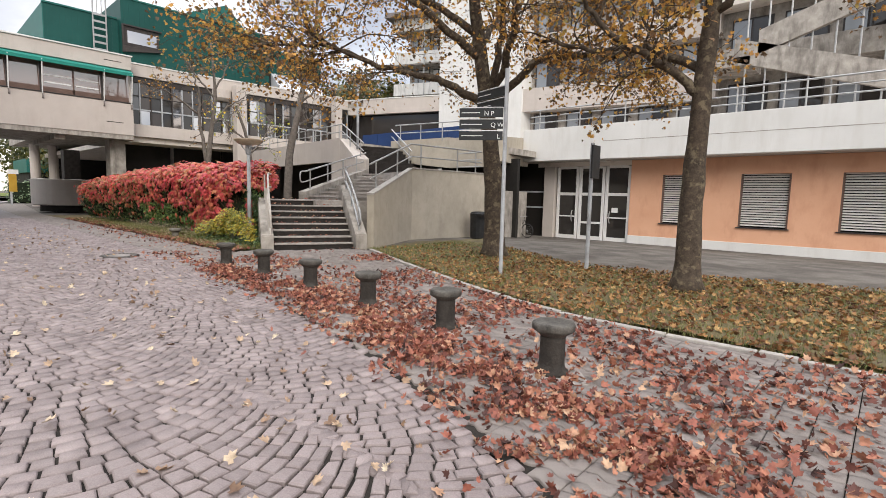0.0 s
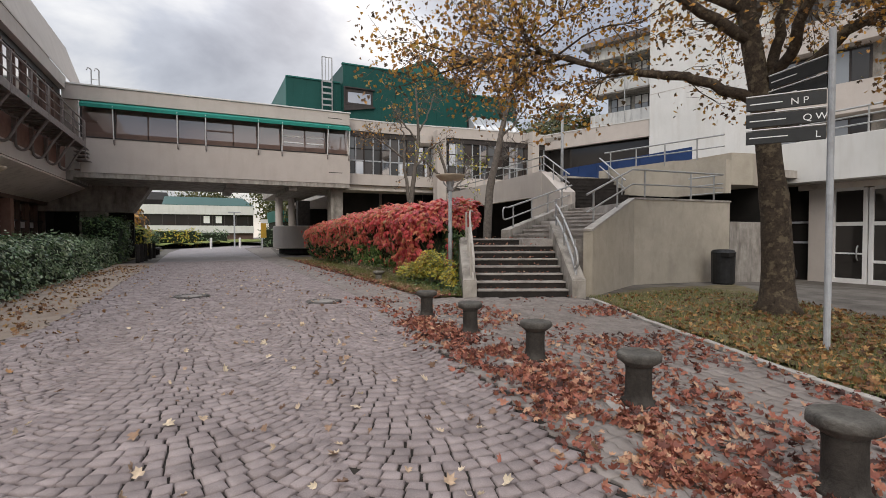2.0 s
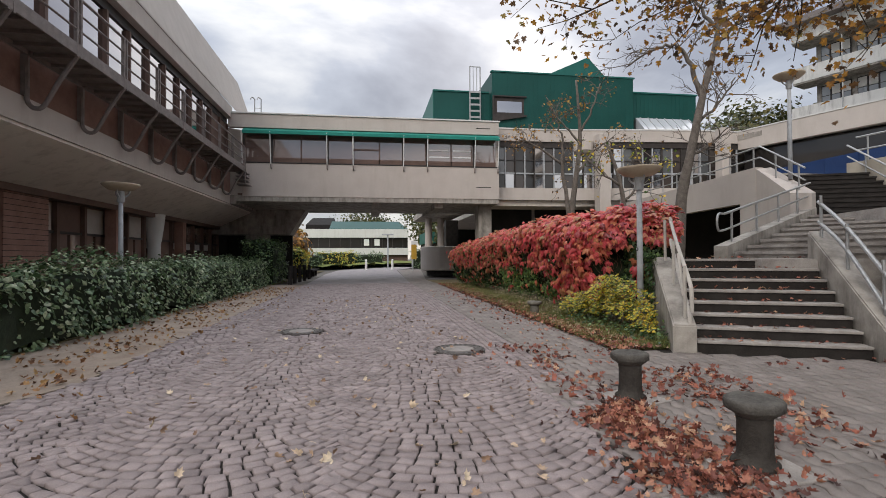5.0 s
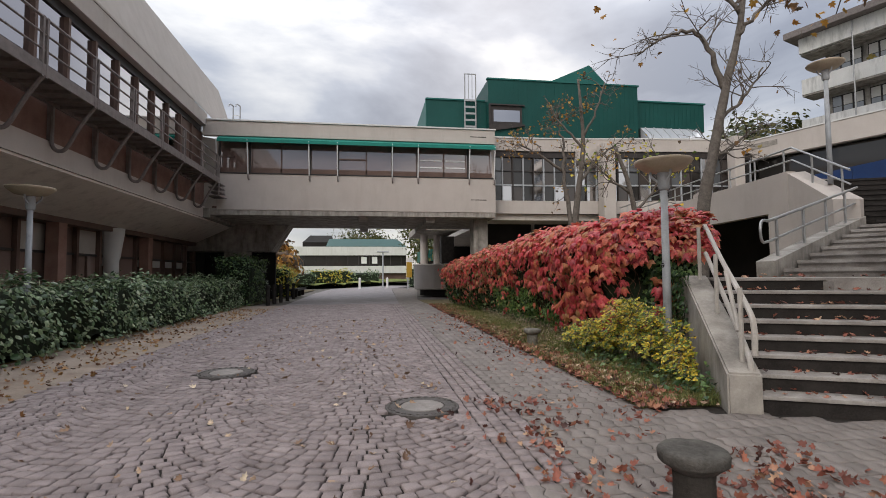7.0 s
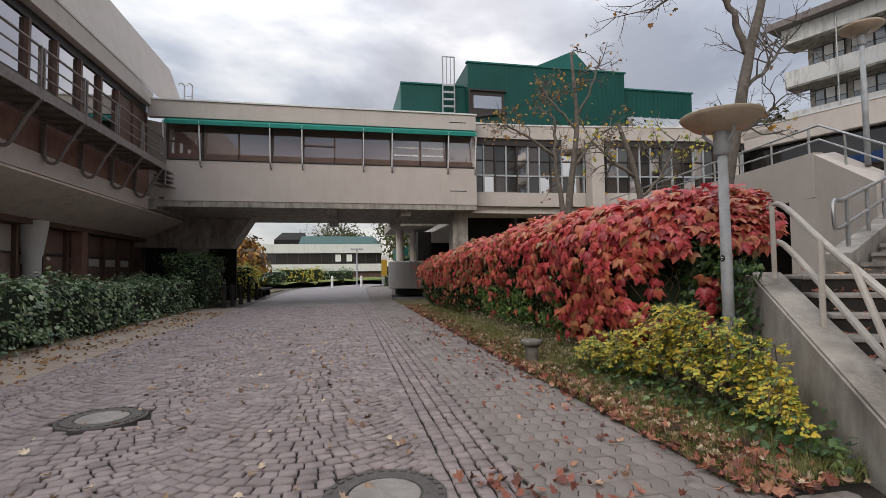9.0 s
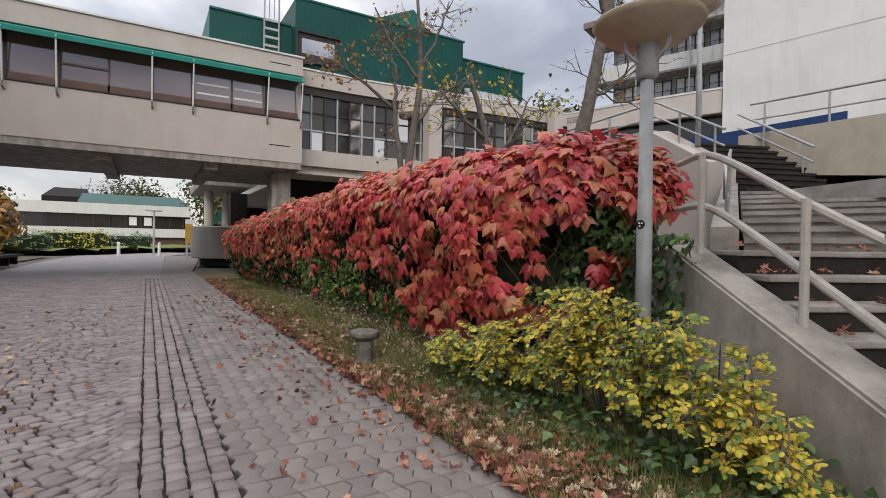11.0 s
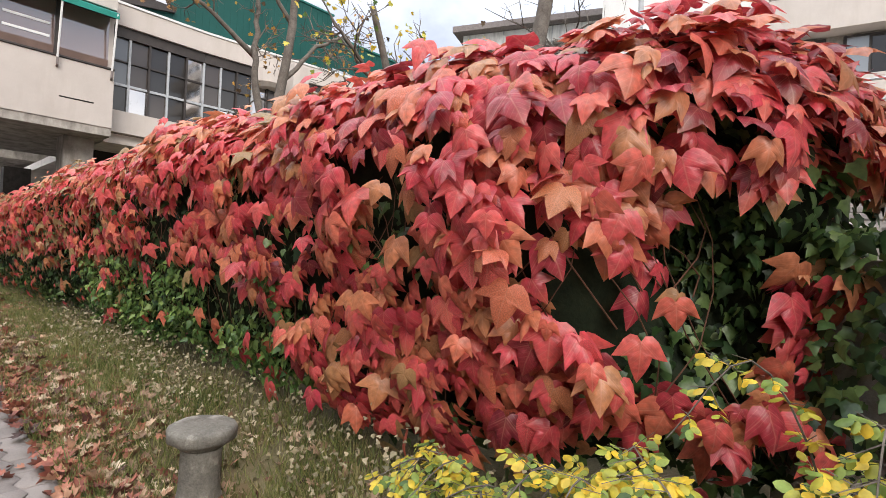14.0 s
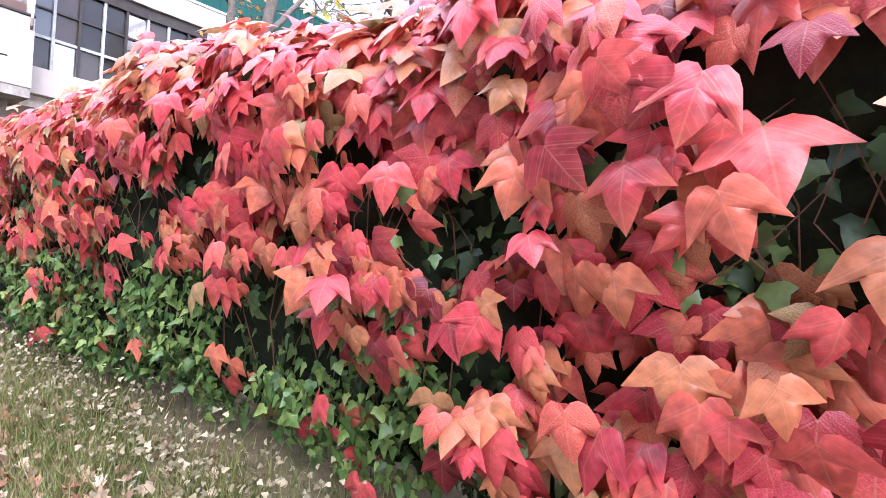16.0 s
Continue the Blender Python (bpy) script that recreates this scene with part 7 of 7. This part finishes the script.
drift = drift[patch_noise(np.column_stack([drift, drift[:, 0] * 0]), 2.6, 17.0) > RNG.normal(0.0, 0.22, len(drift))]
heap = np.clip(patch_noise(np.column_stack([drift, drift[:, 0] * 0]), 1.1, 9.0) * 0.05 + 0.02, 0, 0.08) * RNG.random(len(drift))
fallen("leaf_drift", "thick drift of dry red-brown plane leaves by the bollards", FALLEN, drift, heap, (0.042, 0.08), 1.0)
pv = sample(12500, -11.5, 3.5, lambda x, n: edge(x) + 0.7 + (kerbv(x) - edge(x) - 0.7) * RNG.random(n))
dn = patch_noise(np.column_stack([pv, pv[:, 0] * 0]), 0.8, 4.0)
pv = pv[(dn + np.interp(pv[:, 0], [-10, -4.5, -2], [-0.42, 0.0, 0.1]) > RNG.normal(-0.16, 0.24, len(pv)))]
fallen("scattered_leaves", "red-brown plane leaves scattered over the pavers", FALLEN, pv, 0.008, (0.045, 0.085), 0.7)
lw = np.column_stack([RNG.uniform(-11, 4.5, 17000), RNG.uniform(5.9, 12.5, 17000)])
lw = lw[(lw[:, 1] > kerbv(lw[:, 0]) + 0.08) & (lw[:, 1] < np.interp(lw[:, 0], [-11, -8.7, -5.6, -3.2, 4], [13, 12.6, 10.8, 11.0, 13]))]
lw = lw[RNG.random(len(lw)) < np.interp(lw[:, 0], [-11, -8.5, -6, 0], [0.12, 0.35, 0.9, 1.0])]
fallen("lawn_leaves", "layer of brown fallen plane leaves on the lawn", FALLEN2, lw, 0.03, (0.045, 0.09), 0.6)
rd = sample(620, -24, 1.5, lambda x, n: -1.2 + (edge(x) + 1.2) * RNG.random(n) ** 0.55)
fallen("road_leaves", "single dry tan leaves lying on the cobbles", TANLEAF, rd, 0.008, (0.045, 0.095), 0.5)
ls = sample(2300, -30, -7.5, lambda x, n: -2.2 + RNG.normal(0, 0.65, n))
ls = ls[(ls[:, 1] > -3.1) & (patch_noise(np.column_stack([ls, ls[:, 0] * 0]), 1.3, 2.0) > RNG.normal(-0.1, 0.2, len(ls)))]
fallen("margin_leaves", "brown leaves gathered along the hedge", FALLEN2, ls, 0.0, (0.045, 0.09), 0.5)
vg = sample(6500, -31, -12.6, lambda x, n: 5.6 + np.abs(RNG.normal(0, 0.36, n)))
vt = RNG.random(len(vg)) < 0.66
fallen("verge_leaves", "dry red-brown leaves over the narrow verge", FALLEN, vg[vt], 0.03, (0.05, 0.11), 0.5)
fallen("verge_leaves", "pale tan leaves over the narrow verge", TANLEAF, vg[~vt] + [0, 0.15], 0.03, (0.045, 0.09), 0.5)
vm = np.column_stack([RNG.uniform(-24.5, -13.2, 2200), RNG.uniform(5.75, 6.95, 2200)])
vm = vm[patch_noise(np.column_stack([vm, vm[:, 0] * 0]), 1.5, 31.0) > RNG.normal(-0.05, 0.2, len(vm))]
fallen("verge_litter", "small pale leaf litter among the verge grass", TANLEAF, vm, 0.05, (0.035, 0.09), 0.7)
gt = np.column_stack([RNG.uniform(-13.4, -10.3, 420), 4.3 + RNG.normal(0, 0.3, 420)])
gt = gt[patch_noise(np.column_stack([gt, gt[:, 0] * 0]), 1.6, 8.0) > RNG.normal(0.0, 0.15, len(gt))]
fallen("gutter_leaves", "red-brown leaves gathered by the gutter", FALLEN, gt, 0.008, (0.045, 0.085), 0.8)
pw = sample(380, -26, -11.8, lambda x, n: 5.6 - np.abs(RNG.normal(0, 0.55, n)))
fallen("path_leaves", "curled leaves on the paved path", FALLEN, pw, 0.006, (0.04, 0.085), 0.5)
st_p, st_z = [], []
for k in range(N1):
    for i in range(26):
        q = SM @ Vector((RNG.uniform(W0, W1), A0 + G1 * k + RNG.uniform(0.05, G1), 0))
        st_p.append((q.x, q.y))
        st_z.append(R1 * (k + 1) + 0.004)
fallen("step_leaves", "small dry leaves lying on the steps", FALLEN, np.array(st_p), np.array(st_z), (0.04, 0.09), 0.35)


def grass(name, label, pts2, h):
    n = len(pts2)
    base = np.column_stack([pts2, np.full(n, 0.01) - hollow(pts2[:, 0], pts2[:, 1])])
    a = RNG.uniform(0, 6.283, n)
    w = RNG.uniform(0.003, 0.006, n)
    hh = RNG.uniform(h * 0.5, h, n)
    lean = jitter(n, 0.35) * hh[:, None]
    side = np.column_stack([np.cos(a), np.sin(a), np.zeros(n)]) * w[:, None]
    top = base + lean * [1, 1, 0] + np.column_stack([np.zeros(n), np.zeros(n), hh])
    v = np.stack([base - side, base + side, top], 1).reshape(-1, 3)
    f = np.arange(3 * n).reshape(-1, 3)
    return tagged(mesh_of(name, [(v, f)], GRASS, None, "", False), label, "grass", kind="stuff")


gl = np.column_stack([RNG.uniform(-11.2, 4, 60000), RNG.uniform(5.9, 13, 60000)])
gl = gl[(gl[:, 1] > kerbv(gl[:, 0]) + 0.06) & (gl[:, 1] < np.interp(gl[:, 0], [-11, -8.7, -5.6, -3.2, 4], [13.5, 12.6, 10.8, 11.0, 13]))]
grass("lawn_grass", "thin green-brown lawn grass", gl, 0.09)
gv = sample(45000, -31, -12.7, lambda x, n: 5.64 + np.abs(RNG.normal(0, 0.65, n)))
grass("verge_grass", "dry tufted grass on the verge", gv, 0.12)

tf = sample(26000, -25, -12.7, lambda x, n: 6.55 + RNG.normal(0, 0.3, n))
tf = tf[(tf[:, 1] > 5.66) & (patch_noise(np.column_stack([tf, tf[:, 0] * 0]), 1.8, 5.0) > RNG.normal(-0.05, 0.2, len(tf)))]
tf = tf[(np.abs(tf[:, 0] + 17.85) > 0.4) | (tf[:, 1] > 6.4)]
grass("tufted_grass", "tufts of olive grass below the vine", tf, 0.2)

# dry undergrowth at the vine's foot
un = 2600
up_ = np.column_stack([RNG.uniform(-24, -15.5, un), RNG.normal(6.7, 0.2, un), np.abs(RNG.normal(0.12, 0.13, un)) + 0.02])
up_[:, 2] -= hollow(up_[:, 0], up_[:, 1])
clear_ = (np.abs(up_[:, 0] + 17.9) > 0.3) | (up_[:, 1] > 6.55)
up_, un = up_[clear_], int(clear_.sum())
tagged(mesh_of("undergrowth", [scatter(IVY_T, up_, frames_of(jitter(un, 0.7) + [0, -0.5, 0.6], jitter(un, 1.0)), RNG.uniform(0.02, 0.04, un))], DRYWEED, None), "dry brown weeds along the foot of the vine", "undergrowth", kind="stuff")

# ---- single vine leaves, cobbles, pavers: the pieces ----
one = []
for t in (VINE_T, VINE_T2, VINE_T3):
    me = bpy.data.meshes.new("leaf")
    me.from_pydata([tuple(v) for v in t[0]], [], [tuple(f) for f in t[1]])
    me.materials.append(VINE_ONE)
    me.polygons.foreach_set("use_smooth", [True] * len(me.polygons))
    leaf_coords(me, t[0] * [1, 1, 0])
    one.append(me)
for i in sorted(single):
    ob = new("leaf", one[kindv[i]])
    ob.parent = vine
    ob.matrix_parent_inverse = Matrix.Translation(-vine.location)
    ob.matrix_basis = Matrix.LocRotScale(Vector(vp[i]), Matrix(vrot[i].tolist()).to_quaternion(), Vector((vsc[i],) * 3))


def stones(quads, top, joint, rnd, bevel=0.012):
    """Blocks over plan quads (n,4,2), shrunk by the joint, with rounded shoulders."""
    n = len(quads)
    c = quads.mean(1, keepdims=True)
    d = quads - c
    ln = np.linalg.norm(d, axis=2, keepdims=True)
    ring = c + d * (1 - joint * 0.7 / ln) + rnd.normal(0, joint * 0.28, quads.shape)
    inner = c + (ring - c) * (1 - bevel / np.maximum(ln, 1e-3))
    h = top + rnd.normal(0, 0.003, (n, 1))
    tilt = rnd.normal(0, 0.0022, (n, 4))
    v = np.concatenate([np.dstack([ring, np.full((n, 4), -0.03)]), np.dstack([ring, h + tilt - 0.009]), np.dstack([inner, h + tilt])], 1)
    f = []
    for a, b in ((0, 4), (4, 8)):
        for k in range(4):
            f.append([a + k, a + (k + 1) % 4, b + (k + 1) % 4, b + k])
    f.append([8, 9, 10, 11])
    f = np.array(f)
    return v, f


def rows_quads(x0, x1, y0, y1, lx, ly):
    q = []
    for j in range(int(round((y1 - y0) / ly))):
        for i in range(int((x1 - x0) / lx)):
            x = x0 + i * lx + (j % 2) * lx / 2
            y = y0 + j * ly
            q.append([(x, y), (x + lx, y), (x + lx, y + ly), (x, y + ly)])
    return np.array(q, float)


def fan_quads(x0, x1, y0, y1, size, width, sag, rnd):
    """Courses of setts along a row of round arches bulging to +x, joints square to the courses; y1 is a foot of the arches."""
    half = width / 2
    rad = (half * half + sag * sag) / (2 * sag)
    yy = np.linspace(y0 - 0.3, y1 + 0.3, 4000)

    def across(y):
        return (y - y1) % width - half

    def g(y):
        return np.sqrt(rad ** 2 - across(y) ** 2) - rad + sag
    gy = g(yy)
    arc = np.concatenate([[0], np.cumsum(np.hypot(np.diff(yy), np.diff(gy)))])
    feet = np.arange(y1, yy[0], -width)
    out = []
    for k in range(int((x1 - x0 + sag) / size)):
        n = int(arc[-1] / (size * 0.9)) + 2
        s = np.cumsum(rnd.uniform(0.85, 1.25, n) * size) + rnd.uniform(-size, 0)
        s = s[s < arc[-1]]
        ya = np.interp(s, arc, yy)
        ya = np.sort(np.concatenate([ya[half - np.abs(across(ya)) > 0.045], feet + rnd.uniform(-0.05, 0.05, len(feet))]))
        u = across(ya)
        sl = -u / np.sqrt(rad ** 2 - u ** 2)
        lim = half + rnd.uniform(0.0, 0.06, len(u))
        ub = np.clip(u - sl * size / (1 + sl * sl), -lim, lim)
        yb = ya - u + ub
        wob = rnd.normal(0, 0.005, (2, len(ya)))
        a = np.column_stack([x0 + (k - 1) * size + g(ya) + wob[0], ya])
        b = np.column_stack([x0 + k * size - 0.009 + g(ya - u + np.clip(ub, -half + 1e-4, half - 1e-4)) + wob[1], yb])
        q = np.stack([a[:-1], b[:-1], b[1:], a[1:]], 1)
        out.append(q[((q[:, 2, 1] - q[:, 1, 1]) > 0.006) & ((q[:, 3, 1] - q[:, 0, 1]) > 0.03)])
    return np.concatenate(out)[:, ::-1]


rs = np.random.default_rng(77)
fq = fan_quads(-33.6, 3.5, -4.9, 3.72, 0.128, 1.98, 0.47, rs)
fc = fq.mean(1)
fq = fq[(fc[:, 1] < edge(fc[:, 0]) + 0.05) & (fc[:, 1] > np.interp(fc[:, 0], [-33, -12, -9, -6], [-1.3, -1.3, -2.4, -4.0])) & (fc[:, 0] > -33) & (fc[:, 0] < 3)]
fc = fq.mean(1)
for c in ((-13.22, 3.37), (-15.58, 0.72)):
    fq = fq[np.hypot(fc[:, 0] - c[0], fc[:, 1] - c[1]) > 0.43]
    fc = fq.mean(1)
sv, sf = stones(fq, 0.004, 0.014, rs, 0.012)
lay = np.concatenate([rows_quads(-33, 3, y - 0.075, y + 0.075, 0.128, 0.15) for y in np.arange(3.72, -4.9, -1.98)])
lc = lay.mean(1)
lay = lay[(lc[:, 1] < edge(lc[:, 0]) + 0.05) & (lc[:, 1] > np.interp(lc[:, 0], [-33, -12, -9, -6], [-1.3, -1.3, -2.4, -4.0])) & (np.hypot(lc[:, 0] + 13.22, lc[:, 1] - 3.37) > 0.5) & (np.hypot(lc[:, 0] + 15.58, lc[:, 1] - 0.72) > 0.5)]
lv, lf = stones(lay, -0.003, 0.012, rs, 0.01)
near_s = np.flatnonzero((fc[:, 0] > -3.2) & (fc[:, 0] < -1.0) & (fc[:, 1] > 0.2) & (fc[:, 1] < 2.2))[:300]
mask = np.ones(len(fq), bool)
mask[near_s] = False
nr = mask.sum()
mesh_of("cobbles", [(sv[mask].reshape(-1, 3), (sf[None] + (np.arange(nr) * 12)[:, None, None]).reshape(-1, 4)), (lv.reshape(-1, 3), (lf[None] + (np.arange(len(lay)) * 12)[:, None, None]).reshape(-1, 4))], COBBLE, ROAD, "granite setts laid in fans", False)["kind"] = "stuff"
for i in near_s:
    raw("cobble", sv[i] - [*fc[i], 0], sf, COBBLE_ONE, ROAD).matrix_basis = Matrix.Translation((*fc[i], 0))


def ringed(q, rnd, top, joint, keep):
    c = q.mean(1)
    q = q[keep(c[:, 0], c[:, 1])]
    v, f = stones(q, top, joint, rnd, 0.008)
    return v, f, q


gq = rows_quads(-33, -9.9, 3.72, 4.32, 0.13, 0.12)
gv_, gf_, _ = ringed(gq, rs, 0.002, 0.018, lambda x, y: y > edge(x))
mesh_of("gutter_cobbles", [(gv_.reshape(-1, 3), (gf_[None] + (np.arange(len(gv_)) * 12)[:, None, None]).reshape(-1, 4))], COBBLE, ROAD, "straight rows of setts along the gutter", False)["kind"] = "stuff"


def zigzag(cx, cy, lx, ly, dent=0.022):
    """Plan outline of an interlocking paver."""
    a, b = lx / 2, ly / 2
    return [(cx - a, cy - b), (cx - a / 3, cy - b + dent), (cx + a / 3, cy - b - dent), (cx + a, cy - b), (cx + a, cy + b), (cx + a / 3, cy + b - dent), (cx - a / 3, cy + b + dent), (cx - a, cy + b)]


def pavers(x0, x1, y0, y1, keep, lx=0.22, ly=0.13):
    cs = []
    for j in range(int((y1 - y0) / ly)):
        for i in range(int((x1 - x0) / lx)):
            cx, cy = x0 + i * lx, y0 + (j + 0.5) * ly
            if keep(cx, cy):
                cs.append((cx, cy))
    cs = np.array(cs)
    tpl = np.array(zigzag(0, 0, lx, ly))
    n = len(cs)
    ring = tpl[None] * (1 - 0.03) + cs[:, None]
    inner = tpl[None] * (1 - 0.085) + cs[:, None]
    h = rs.normal(0.002, 0.0025, (n, 1)) + np.zeros((n, 8))
    v = np.concatenate([np.dstack([ring, np.full((n, 8), -0.03)]), np.dstack([ring, h - 0.006]), np.dstack([inner, h])], 1)
    return v, cs


def paver_faces():
    f = []
    for a, b in ((0, 8), (8, 16)):
        f += [[a + k, a + (k + 1) % 8, b + (k + 1) % 8, b + k] for k in range(8)]
    f += [[16, 17, 22, 23], [17, 18, 21, 22], [18, 19, 20, 21]]
    return np.array(f)


pf = paver_faces()


def pave_keep(x, y):
    if x < -12.7:
        return 4.34 < y < 5.71
    if x < -11.0:
        return 4.34 < y < 6.43 + (x + 12.44) * 2.1 + 0.1
    return road_edge(x) + 0.1 < y < kerb_y(x) - 0.1


pvv, pcs = pavers(-33, 4, 0.17, 8.9, pave_keep)
sel = np.flatnonzero((pcs[:, 0] > -16.5) & (pcs[:, 0] < -12.5) & (pcs[:, 1] > 4.4))[:290]
mk = np.ones(len(pcs), bool)
mk[sel] = False
mesh_of("pavers", [(pvv[mk].reshape(-1, 3), (pf[None] + (np.arange(mk.sum()) * 24)[:, None, None]).reshape(-1, 4))], PAVER, PAVE, "interlocking concrete pavers", False)["kind"] = "stuff"
PAVER_ONE = mat("concrete_paver_single", (0.165, 0.142, 0.128), (0.285, 0.25, 0.228), 2.0, 0.88, 0.4, 140, vary="object", spread=0.12, stain=(0.2, 0.18, 0.16))
for i in sel:
    raw("paver", pvv[i] - [*pcs[i], 0], pf, PAVER_ONE, PAVE).matrix_basis = Matrix.Translation((*pcs[i], 0))
